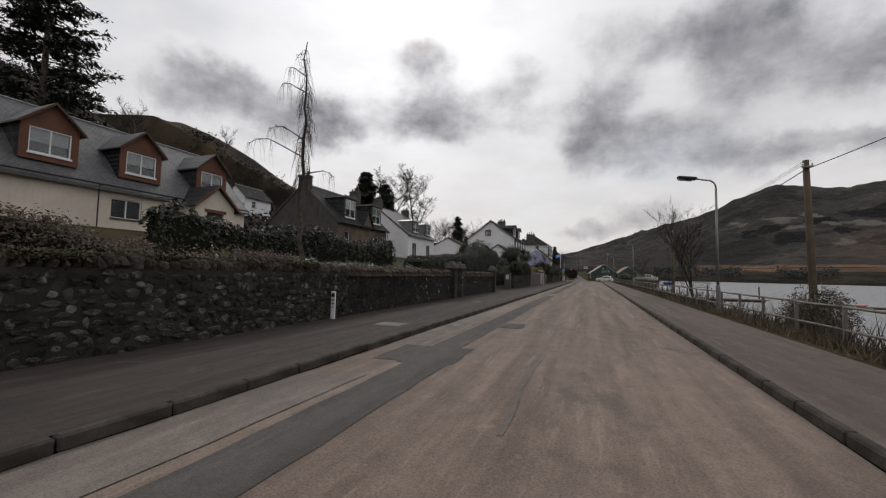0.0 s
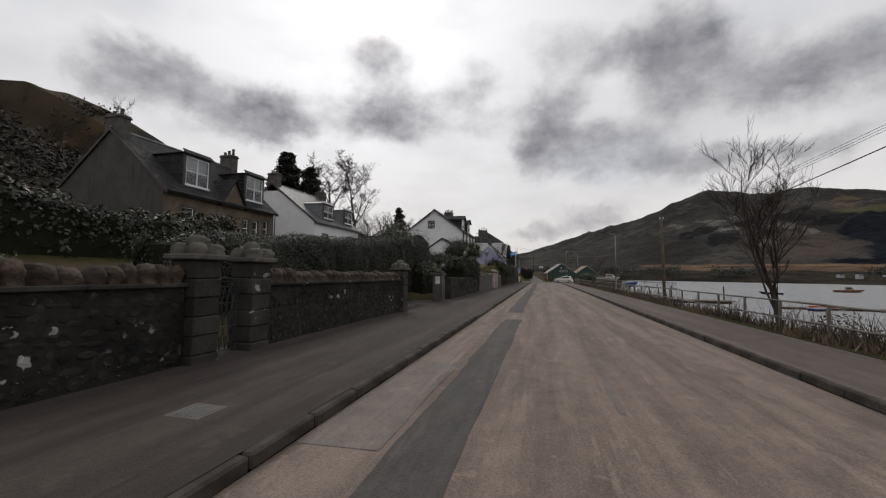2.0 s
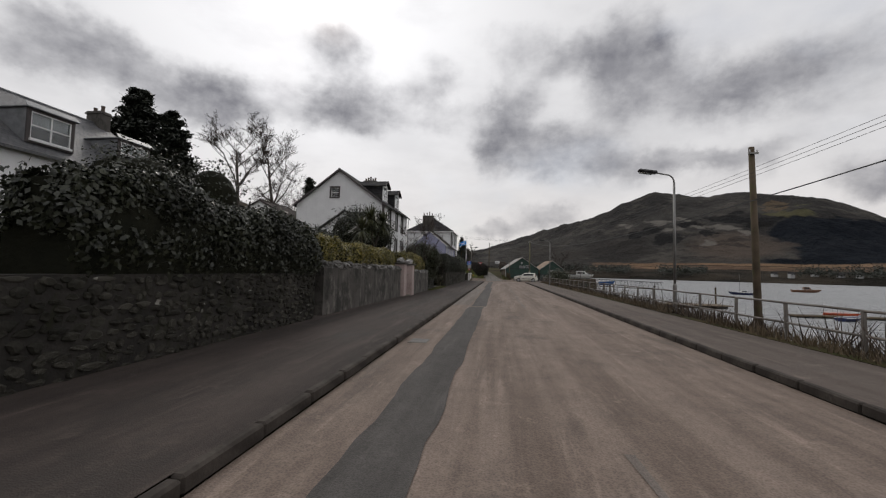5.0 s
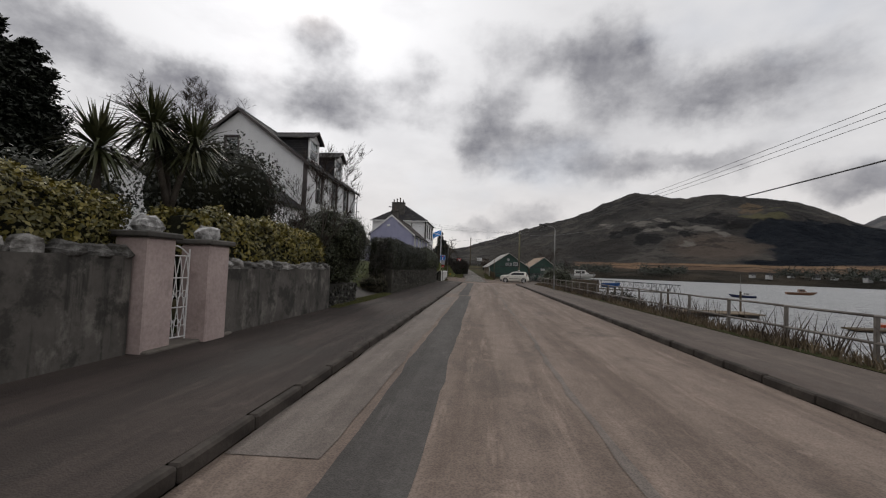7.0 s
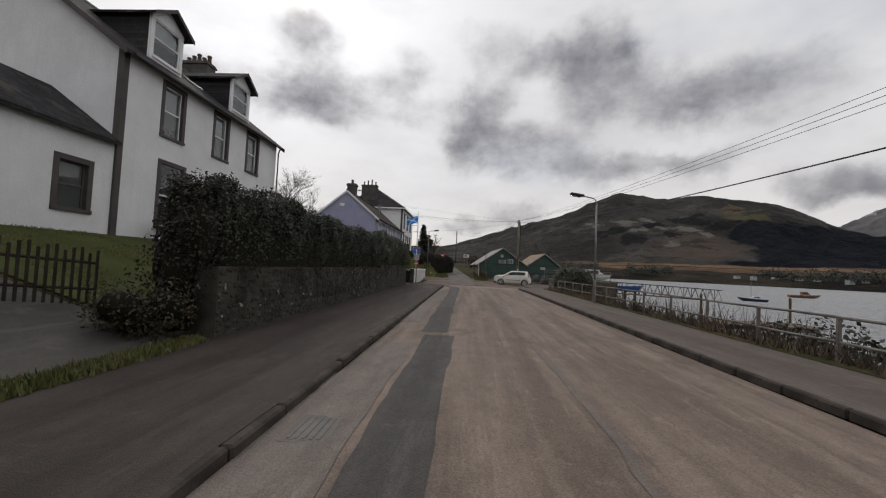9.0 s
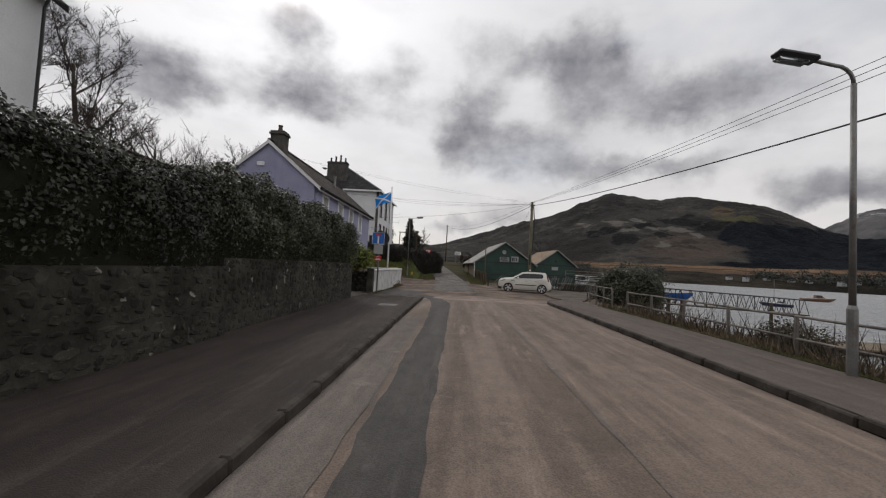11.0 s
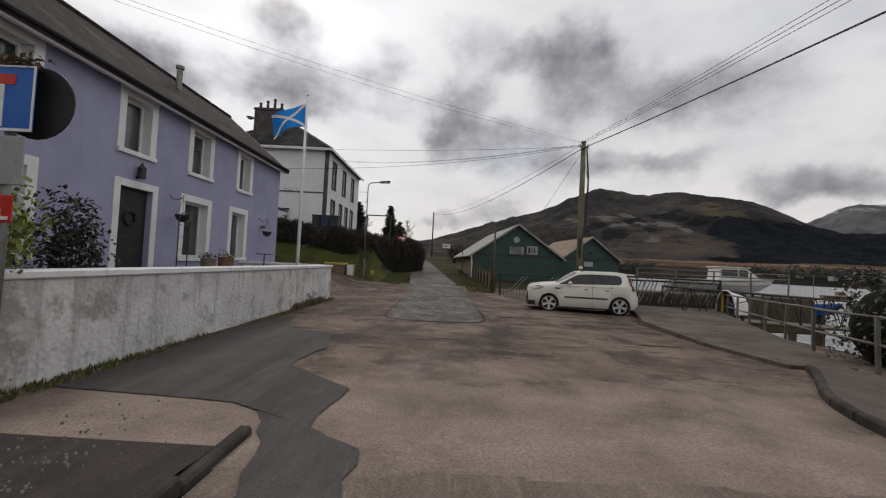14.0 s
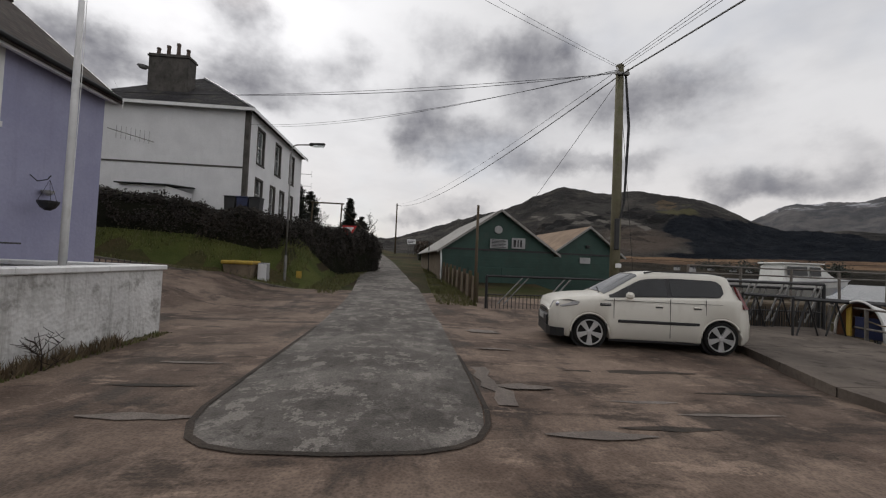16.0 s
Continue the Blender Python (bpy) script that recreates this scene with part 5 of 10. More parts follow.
def lump_shape(seed):
    """A rough upright cope stone, one metre across in each direction, standing on its base."""
    r = random.Random(seed)
    vs, rows, n = [], ((0.0, 0.44, 0.46), (0.35, 0.5, 0.5), (0.72, 0.44, 0.42), (0.95, 0.24, 0.2)), 8
    for z, a, b in rows:
        for k in range(n):
            t = 2 * math.pi * (k + 0.5) / n
            c, s = math.cos(t), math.sin(t)
            sq = 1.0 / max(abs(c), abs(s)) ** 0.55
            vs.append((c * a * sq * r.uniform(0.76, 1.1), s * b * sq * r.uniform(0.76, 1.1), z + (r.uniform(-0.12, 0.1) if z > 0 else 0.0)))
    fs = [(i * n + k, i * n + (k + 1) % n, (i + 1) * n + (k + 1) % n, (i + 1) * n + k) for i in range(len(rows) - 1) for k in range(n)]
    fs.append(tuple(range((len(rows) - 1) * n, len(rows) * n)))
    return np.array(vs), fs




def round_shape(seed):
    """A water-worn cope stone set across the wall: one metre each way, standing on its base."""
    r = random.Random(seed)
    vs, n, k1, k2 = [], 10, r.uniform(0.88, 1.08), r.uniform(0.88, 1.08)
    for j in range(6):
        a = math.pi / 2 * j / 5.6
        for k in range(n):
            t = 2 * math.pi * k / n
            sq = 1.0 / max(abs(math.cos(t)), abs(math.sin(t))) ** 0.4
            w = math.cos(a) ** 0.62 * 0.5 * r.uniform(0.86, 1.1)
            vs.append((math.cos(t) * w * k1 * sq, math.sin(t) * w * k2 * sq, math.sin(a) ** 0.9 + (r.uniform(-0.06, 0.05) if j else 0.0)))
    fs = [(j * n + k, j * n + (k + 1) % n, (j + 1) * n + (k + 1) % n, (j + 1) * n + k) for j in range(5) for k in range(n)] + [tuple(range(5 * n, 6 * n))]
    return np.array(vs), fs


STONES = {m: [Geo().add(*stone_shape(i)).mesh("stone", M[m]) for i in range(10)] for m in ("stone", "stone_black", "stone_mossy")}
LUMPS = {m: [Geo().add(*lump_shape(40 + i)).mesh("cope_stone", M[m]) for i in range(8)] for m in ("cope", "cope_pale")}
LUMPS["cope_round"] = [Geo().add(*round_shape(70 + i)).mesh("cope_stone", M["cope_round"], True) for i in range(8)]


def cope_row(base, xc, depth, y0, y1, zt, h, mat, seed, gap=0.01, wid=(0.2, 0.42)):
    r = random.Random(seed)
    y = y0
    while y < y1 - 0.1:
        wd = min(r.uniform(*wid), y1 - y)
        hh = h * r.uniform(0.72, 1.15)
        o = new("cope_stone", r.choice(LUMPS[mat]))
        o.location = (xc + r.uniform(-0.03, 0.03), y + wd / 2, zt(y) - 0.02)
        o.rotation_euler = (r.uniform(-0.14, 0.14) - (0.16 if mat == "cope_round" else 0.0), r.uniform(-0.08, 0.08), (0.0 if mat == "cope_round" else r.choice((0, math.pi))) + r.uniform(-0.2, 0.2))
        o.scale = (depth * r.uniform(0.9, 1.08), (wd - gap) * 1.02, hh)
        under(o, base)
        y += wd


def rubble_face(base, xf, y0, y1, z0, zt, seed, course=(0.08, 0.15), width=(0.1, 0.3), limit=320, proud=0.05, mat="stone"):
    """Random rubble on the road face of a wall; the stones past the limit are joined into one part."""
    r = random.Random(seed)
    rest, count = Geo(), 0
    z = z0
    shapes = [stone_shape(i) for i in range(10)]
    while z < max(zt(y0), zt(y1)) - 0.05:
        ch = r.uniform(*course)
        y = y0 + r.uniform(-0.1, 0.0)
        while y < y1:
            wd = r.uniform(*width) * r.choice((0.7, 0.9, 1.0, 1.35))
            a, b = max(y, y0), min(y + wd, y1)
            hh = ch * r.choice((0.8, 1.0, 1.1, 1.35, 1.6))
            if b - a > 0.07 and z + ch * 0.5 < zt((a + b) / 2):
                cz = min(z + ch / 2 + r.uniform(-0.05, 0.05), zt((a + b) / 2) - hh / 2)
                d = proud * r.uniform(0.25, 1.3)
                if count < limit:
                    o = new("stone", r.choice(STONES[mat]))
                    o.location, o.scale = (xf - 0.03, (a + b) / 2, cz), (d + 0.03, (b - a) * 0.98, hh * 0.98)
                    o.rotation_euler = (r.uniform(-0.22, 0.22), r.uniform(-0.1, 0.1), 0)
                    under(o, base)
                else:
                    vs, fs = shapes[r.randrange(10)]
                    rest.add(vs * np.array([d + 0.03, (b - a) * 0.98, hh * 0.98]) + np.array([xf - 0.03, (a + b) / 2, cz]), fs)
                count += 1
            y += wd
        z += ch
    if rest.n:
        tagged(part("stones", rest, M[mat], base), kind="stuff")


def stone_wall(name, xf, y0, y1, top, label, seed, z0=-0.1, thick=0.42, cope="cope", cope_h=0.23, limit=320, body="mortar", rubble=True, wid=(0.2, 0.42), proud=0.04, face="stone"):
    zt = top if callable(top) else (lambda y: top)
    base = thing(name, (xf - thick / 2, (y0 + y1) / 2, 0), label, "wall", kind="structure")
    g = Geo()
    n = max(2, int((y1 - y0) / 1.0))
    vs, fs = [], []
    for i in range(n + 1):
        a = y0 + (y1 - y0) * i / n
        vs += [(xf, a, z0), (xf, a, zt(a)), (xf - thick, a, zt(a)), (xf - thick, a, z0)]
        if i:
            q = 4 * i - 4
            fs += [(q, q + 4, q + 5, q + 1), (q + 1, q + 5, q + 6, q + 2), (q + 2, q + 6, q + 7, q + 3)]
    g.add(vs, fs + [(3, 0, 1, 2), (4 * n, 4 * n + 3, 4 * n + 2, 4 * n + 1)])
    part("body", g, M[body], base)
    if rubble:
        rubble_face(base, xf, y0, y1, z0 + 0.1, zt, seed, limit=limit, proud=proud, mat=face)
    if cope:
        cope_row(base, xf - thick / 2 + 0.02, thick * 1.16, y0, y1, zt, cope_h, cope, seed + 5, wid=wid)
    return base


stone_wall("wall_rubble", WALL, 2.0, 12.6, lambda y: 1.42 - 0.004 * y, "dark mossy rubble wall with rough upright coping", 11, limit=330, wid=(0.1, 0.22))
for nm, y0, y1, zt, lab in (("wall_coped", 12.6, 22.05, 1.3, "sooty rubble wall with a row of rounded cope stones"), ("wall_coped_short", 23.75, 31.2, 1.28, "sooty rubble wall with rounded cope stones between gate pillars")):
    cw = stone_wall(nm, WALL - 0.03, y0, y1, zt, lab, int(y0), limit=210, proud=0.016, face="stone_black", body="stone_black", cope="cope_round", cope_h=0.29, wid=(0.16, 0.3))
    y = y0
    while y < y1 - 0.2:
        e = min(y + 0.9, y1)
        part("string_course", Geo().box(WALL - 0.47, WALL + 0.035, y + 0.004, e - 0.004, zt - 0.05, zt + 0.012, 0.012), M["pillar_stone"], cw)
        y = e
stone_wall("wall_rubble_low", WALL + 0.05, 39.3, 49.6, 1.3, "old rubble garden wall under a clipped hedge", 13, cope=None, limit=250, face="stone_mossy")
stone_wall("wall_render", WALL + 0.02, 50.2, 59.15, 1.46, "stained grey rendered wall with pale boulders on top", 14, cope="cope_pale", body="render_grey", rubble=False, wid=(0.28, 0.5))
stone_wall("wall_render_short", WALL + 0.22, 60.78, 66.0, 1.3, "stained grey rendered wall with small boulders", 15, cope="cope_pale", cope_h=0.2, body="render_grey", rubble=False, wid=(0.28, 0.5))
stone_wall("wall_ivy", WALL + 0.15, 66.0, 68.9, 0.8, "low crumbling stone wall under an overgrown shrub", 16, cope=None, limit=60)
stone_wall("wall_drystone", WALL + 0.4, 73.9, 87.2, 1.3, "dark rubble wall below a clipped hedge", 17, cope=None, limit=300, proud=0.02, face="stone_mossy", body="stone_mossy")
stone_wall("wall_corner", WALL + 0.3, 87.2, 95.95, lambda y: 1.45, "old rubble wall end with patchy mortar", 18, cope=None, limit=300, proud=0.014, face="stone_mossy", body="stone_mossy")

# moss lying along the first wall
rng = np.random.default_rng(8)
mp = np.stack([rng.uniform(WALL - 0.4, WALL + 0.07, 26000), rng.uniform(2.5, 13, 26000), np.zeros(26000)], -1)
mp[:, 2] = 1.42 + 0.2 * np.sqrt(np.clip(1 - ((mp[:, 0] - WALL + 0.16) / 0.26) ** 2, 0.05, 1)) + rng.normal(0, 0.02, 26000)
mp = mp[np.array([noise.noise(Vector((q[0] * 3, q[1] * 0.8, 2))) for q in mp]) > 0.12]
solid("moss", cards("moss", leaf_cards(mp, np.tile([0.2, 0, 1.0], (len(mp), 1)), 0.035, rng, 1.3, 0.5), 4, M["moss_leaf"]), None, "yellow-green moss on the wall top", "moss", kind="stuff")


def gate_pillar(x, y, w, h, mat, label, cap, group="", z0=-0.05, name="gate_pillar"):
    b = thing(name, (x, y, z0), label, "gate pillar", group)
    g = Geo()
    if cap == "block":
        n = 6
        for i in range(n):
            e = 0.012 if i % 2 else 0.0
            g.box(x - w / 2 + e, x + w / 2 - e, y - w / 2 + e, y + w / 2 - e, z0 + (h - z0) * i / n, z0 + (h - z0) * (i + 1) / n - 0.006, 0.018)
    else:
        g.box(x - w / 2, x + w / 2, y - w / 2, y + w / 2, z0, h, 0.02)
    part("shaft", g, M[mat], b)
    q = Geo()
    q.box(x - w / 2 - 0.07, x + w / 2 + 0.07, y - w / 2 - 0.07, y + w / 2 + 0.07, h, h + 0.09, 0.02)
    part("cap", q, M["ashlar"], b, "projecting stone cap")
    if cap == "block":
        for dx, dy, dz, rr in ((-0.15, -0.15, 0.09, 0.15), (0.15, -0.15, 0.09, 0.15), (-0.15, 0.15, 0.09, 0.15), (0.15, 0.15, 0.09, 0.15), (0, 0, 0.2, 0.16)):
            v, f = round_shape(int(abs(y * 7 + dx * 90 + dy * 50)))
            part("finial", Geo().add(v * np.array([rr * 2, rr * 2, rr * 1.15]) + np.array([x + dx, y + dy, h + dz]), f), M["finial_stone"], b, "rounded stone finial", True)
    elif cap == "boulder":
        vs, fs = lump_shape(int(y * 10))
        part("boulder", Geo().add(vs * np.array([w * 0.85, w * 0.85, 0.26]) + np.array([x, y, h + 0.08]), fs), M["boulder"], b, "pale boulder set on top")
    elif cap == "balls":
        for k, (dx, dy) in enumerate(((-0.1, -0.1), (0.1, -0.06), (-0.04, 0.12))):
            part("ball", Geo().lathe(x + dx, y + dy, [(h + 0.08 + 0.09 * (1 - math.cos(math.pi * i / 8)), 0.09 * math.sin(math.pi * i / 8) + 0.002) for i in range(9)], 12), M["ashlar"], b, smooth=True)
    return b


gate_pillar(WALL - 0.1, 22.3, 0.5, 1.66, "pillar_stone", "sooty stone gate pillar topped with rounded boulders", "block", "stone gate pillars")
gate_pillar(WALL - 0.1, 23.5, 0.5, 1.66, "pillar_stone", "sooty stone gate pillar topped with rounded boulders", "block", "stone gate pillars")
gate_pillar(WALL - 0.12, 31.45, 0.5, 1.62, "pillar_stone", "sooty stone gate pillar topped with rounded boulders", "block", "stone gate pillars")
pd = gate_pillar(WALL - 0.12, 37.25, 0.5, 1.45, "render_grey", "grey rendered gate pillar carrying a white plaque", "balls")
gate_pillar(WALL - 0.05, 59.45, 0.52, 1.74, "pink", "pink-painted gate pillar topped with a boulder", "boulder", "pink gate pillars")
gate_pillar(WALL + 0.12, 60.5, 0.52, 1.7, "pink", "pink-painted gate pillar topped with a boulder", "boulder", "pink gate pillars")


def plate(name, x, y0, y1, z0, z1, mat, label, cat="sign", thick=0.012, bars=(), barmat="plastic_dark"):
    """A flat sign facing the road along +x or, thick along y, facing the traffic."""
    b = thing(name, (x, (y0 + y1) / 2, z0), label, cat)
    part("plate", Geo().box(x, x + thick, y0, y1, z0, z1, 0.003), M[mat], b)
    for (a0, a1, c0, c1) in bars:
        part("bar", Geo().box(x + thick, x + thick + 0.003, y0 + (y1 - y0) * a0, y0 + (y1 - y0) * a1, z0 + (z1 - z0) * c0, z0 + (z1 - z0) * c1), M[barmat], b)
    return b


def facing_plate(name, x0, x1, y, z0, z1, mat, label, cat="sign", bars=(), barmat="plastic_dark"):
    b = thing(name, ((x0 + x1) / 2, y, z0), label, cat)
    part("plate", Geo().box(x0, x1, y - 0.006, y + 0.006, z0, z1, 0.003), M[mat], b)
    for (a0, a1, c0, c1) in bars:
        part("bar", Geo().box(x0 + (x1 - x0) * a0, x0 + (x1 - x0) * a1, y - 0.01, y - 0.006, z0 + (z1 - z0) * c0, z0 + (z1 - z0) * c1), M[barmat], b)
    return b


# plaque on the rendered pillar: a ring with a stroke through it
pq = facing_plate("plaque", WALL - 0.22, WALL + 0.0, 36.985, 1.0, 1.37, "white_paint", "white prohibition plaque fixed to the pillar", "sign", ((0.3, 0.7, 0.05, 0.12), (0.4, 0.62, 0.86, 0.96)))
ring = Geo()
ring.tube([(WALL - 0.11 + 0.075 * math.cos(2 * math.pi * k / 16), 36.972, 1.2 + 0.075 * math.sin(2 * math.pi * k / 16)) for k in range(17)], 0.009, 5)
ring.tube([(WALL - 0.16, 36.972, 1.15), (WALL - 0.06, 36.972, 1.25)], 0.008, 5)
part("ring", ring, M["plastic_dark"], pq)

# upright white marker beside the first wall
mk = thing("marker_post", (WALL + 0.14, 11.75, 0.05), "white upright marker sign standing against the wall", "sign")
part("board", Geo().box(WALL + 0.06, WALL + 0.2, 11.7, 11.74, 0.05, 0.86, 0.008), M["white_paint"], mk)
for (za, zb, xa, xb) in ((0.7, 0.8, 0.08, 0.18), (0.6, 0.64, 0.1, 0.16), (0.5, 0.53, 0.1, 0.16), (0.4, 0.43, 0.11, 0.15)):
    part("bar", Geo().box(WALL + xa, WALL + xb, 11.694, 11.7, za, zb), M["plastic_dark"], mk)


def iron_gate(x0, x1, y0, y1, z0, z1, mat, label, seed=1):
    """A wrought gate: frame, uprights and crossed scrolls."""
    b = thing("garden_gate", ((x0 + x1) / 2, (y0 + y1) / 2, z0), label, "gate")
    P = lambda t, z: (x0 + (x1 - x0) * t, y0 + (y1 - y0) * t, z)
    f = Geo()
    f.tube([P(0, z0), P(0, z1)], 0.016, 6).tube([P(1, z0), P(1, z1)], 0.016, 6)
    for z in (z0 + 0.06, z0 + (z1 - z0) * 0.36, z0 + (z1 - z0) * 0.68, z1 - 0.12):
        f.tube([P(0, z), P(1, z)], 0.012, 6)
    part("gate_frame", f, M[mat], b)
    n = 5
    for k in range(n):
        t0 = k / n
        g = Geo()
        for s in (0, 1):
            g.tube([P(t0 + (1 / n) * s, z0 + 0.06), P(t0 + 0.5 / n, z0 + (z1 - z0) * 0.36), P(t0 + (1 / n) * (1 - s), z0 + (z1 - z0) * 0.68), P(t0 + 0.5 / n, z1 - 0.12)], 0.008, 5)
        for zc in (0.2, 0.5):
            c = z0 + (z1 - z0) * zc
            g.tube([P(t0 + 0.5 / n + 0.42 / n * math.cos(a * math.pi / 5), c + 0.06 * math.sin(a * math.pi / 5)) for a in range(11)], 0.007, 5)
        part("scroll", g, M[mat], b)
    top = Geo().tube([P(t / 10, z1 - 0.12 + 0.16 * math.sin(math.pi * t / 10)) for t in range(11)], 0.012, 6)
    part("top_rail", top, M[mat], b)
    return b


iron_gate(WALL - 0.1, WALL + 0.02, 59.72, 60.24, 0.12, 1.62, "white_paint", "white wrought-iron garden gate between pink pillars")
iron_gate(WALL - 0.12, WALL - 0.12, 22.6, 23.2, 0.1, 1.35, "black", "black iron garden gate between stone pillars")
solid("gate_step", Geo().box(WALL - 0.45, WALL + 0.3, 59.2, 61.1, -0.02, 0.14, 0.02), M["concrete"], "worn concrete threshold step under the gate", "step")
solid("wall_nib", Geo().box(WALL - 0.5, WALL - 0.05, 37.55, 38.35, -0.05, 1.2, 0.03), M["ashlar"], "short stub of stone wall beside the pillar", "wall", kind="structure")

# ---- houses ----
def holed_wall(g, axis, at, th, u0, u1, z0, z1, holes):
    """A wall panel with rectangular openings. axis 'x': it stands at x = at and runs along y; 'y': the other way. th: thickness, inwards signed."""
    us = sorted({u0, u1, *(h[0] for h in holes), *(h[1] for h in holes)})
    zs = sorted({z0, z1, *(h[2] for h in holes), *(h[3] for h in holes)})
    nu, nz = len(us), len(zs)
    full = lambda i, j: 0 <= i < nu - 1 and 0 <= j < nz - 1 and not any(h[0] < (us[i] + us[i + 1]) / 2 < h[1] and h[2] < (zs[j] + zs[j + 1]) / 2 < h[3] for h in holes)
    at_ = lambda u, z, o: (at + o, u, z) if axis == "x" else (u, at + o, z)
    vs = [at_(us[i], zs[j], o) for o in (0.0, th) for i in range(nu) for j in range(nz)]
    ix = lambda i, j, k: k * nu * nz + i * nz + j
    fs = []
    for i in range(nu - 1):
        for j in range(nz - 1):
            if not full(i, j):
                continue
            fs += [(ix(i, j, 0), ix(i + 1, j, 0), ix(i + 1, j + 1, 0), ix(i, j + 1, 0)), (ix(i, j, 1), ix(i, j + 1, 1), ix(i + 1, j + 1, 1), ix(i + 1, j, 1))]
            for (a, b, c, d, e, f) in ((i - 1, j, i, j, i, j + 1), (i + 1, j, i + 1, j + 1, i + 1, j), (i, j - 1, i + 1, j, i, j), (i, j + 1, i, j + 1, i + 1, j + 1)):
                if not full(a, b):
                    fs.append((ix(c, d, 0), ix(e, f, 0), ix(e, f, 1), ix(c, d, 1)))
    g.add(vs, fs)


def window(parent, axis, at, inward, u0, u1, z0, z1, frame="white_paint", margin=None, mw=0.13, sash=True, split=0, sill=None, recess=0.1, blind=None, fw=0.06):
    """A window set in an opening: frame, panes, margin and sill, facing the way opposite to inward."""
    s = -inward

    def bx(a, b, c, d, o0, o1, bev=0.004):
        lo, hi = min(at + s * o0, at + s * o1), max(at + s * o0, at + s * o1)
        return Geo().box(lo, hi, a, b, c, d, bev) if axis == "x" else Geo().box(a, b, lo, hi, c, d, bev)

    def join(*gs):
        g = Geo()
        for q in gs:
            g.add(np.vstack(q.v), q.f)
        return g

    r = -recess
    fr = [bx(u0, u0 + fw, z0, z1, r - 0.06, r), bx(u1 - fw, u1, z0, z1, r - 0.06, r), bx(u0 + fw, u1 - fw, z0, z0 + fw, r - 0.06, r), bx(u0 + fw, u1 - fw, z1 - fw, z1, r - 0.06, r)]
    if sash:
        fr.append(bx(u0 + fw, u1 - fw, (z0 + z1) / 2 - 0.03, (z0 + z1) / 2 + 0.03, r - 0.06, r + 0.005))
    for k in range(split):
        c = u0 + (u1 - u0) * (k + 1) / (split + 1)
        fr.append(bx(c - 0.035, c + 0.035, z0 + fw, z1 - fw, r - 0.06, r + 0.004))
    w = part("window", join(*fr), M[frame], parent)
    top = w
    w = w if parent.parent is None else parent
    pane = part("pane", bx(u0 + fw * 0.5, u1 - fw * 0.5, z0 + fw * 0.5, z1 - fw * 0.5, r - 0.042, r - 0.034, 0), M["glass"], w)
    if blind:
        part("curtain", bx(u0 + fw, u1 - fw, z0 + (z1 - z0) * blind[0], z0 + (z1 - z0) * blind[1], r - 0.16, r - 0.15, 0), M["curtain"], w, "pale curtain behind the glass")
    if margin:
        m = [bx(u0 - mw, u0, z0 - mw * 0.4, z1 + mw, 0.0, 0.025), bx(u1, u1 + mw, z0 - mw * 0.4, z1 + mw, 0.0, 0.025), bx(u0, u1, z1, z1 + mw, 0.0, 0.025)]
        m += [bx(u0 - 0.002, u0 + 0.012, z0, z1, r, 0.02, 0), bx(u1 - 0.012, u1 + 0.002, z0, z1, r, 0.02, 0), bx(u0, u1, z1 - 0.012, z1 + 0.002, r, 0.02, 0)]
        part("margin", join(*m), M[margin], w)
    part("sill", bx(u0 - (mw if margin else 0.05), u1 + (mw if margin else 0.05), z0 - 0.11, z0, r - 0.02, 0.07), M[sill or margin or "ashlar"], w)
    return top


def gable_roof(parent, x0, x1, xr, y0, y1, ze0, ze1, zr, over=0.25, th=0.14, mat="slate", barge="white_paint", end=0.12, name="roof"):
    """Two slopes with the ridge along y: eaves at x0 (z ze0) and x1 (z ze1)."""
    g = Geo()
    for xe, ze in ((x0, ze0), (x1, ze1)):
        d = (xe - xr)
        k = over / abs(d)
        px, pz = xe + d * k, ze + (ze - zr) * k
        g.prism([(px, y0 - end, pz), (xr, y0 - end, zr), (xr, y0 - end, zr + th), (px, y0 - end, pz + th)], (0, y1 - y0 + 2 * end, 0))
    r = part(name, g, M[mat], parent)
    part("ridge", Geo().tube([(xr, y0 - end, zr + th), (xr, y1 + end, zr + th)], 0.09, 8), M["lead"] if mat != "tile_brown" else M["tile_brown"], r)
    if barge:
        for yy in (y0 - end - 0.03, y1 + end):
            b = Geo()
            for xe, ze in ((x0, ze0), (x1, ze1)):
                d = xe - xr
                k = over / abs(d)
                px, pz = xe + d * k, ze + (ze - zr) * k
                b.prism([(px, yy, pz - 0.07), (xr, yy, zr - 0.07), (xr, yy, zr + th + 0.01), (px, yy, pz + th + 0.01)], (0, 0.03, 0))
            part("bargeboard", b, M[barge], r)
    return r


def gutter(parent, x, y0, y1, z, mat="plastic_dark", down=None, zb=0.0):
    g = part("gutter", Geo().tube([(x, y0, z), (x, y1, z)], 0.055, 8), M[mat], parent)
    if down is not None:
        part("downpipe", Geo().tube([(x, down, z), (x - 0.12, down, z - 0.3), (x - 0.12, down, zb)], 0.04, 8), M[mat], g)


def gable_fill(g, y, th, x0, x1, xr, ze0, ze1, zr):
    g.prism([(x0, y, ze0), (x1, y, ze1), (xr, y, zr)], (0, th, 0))


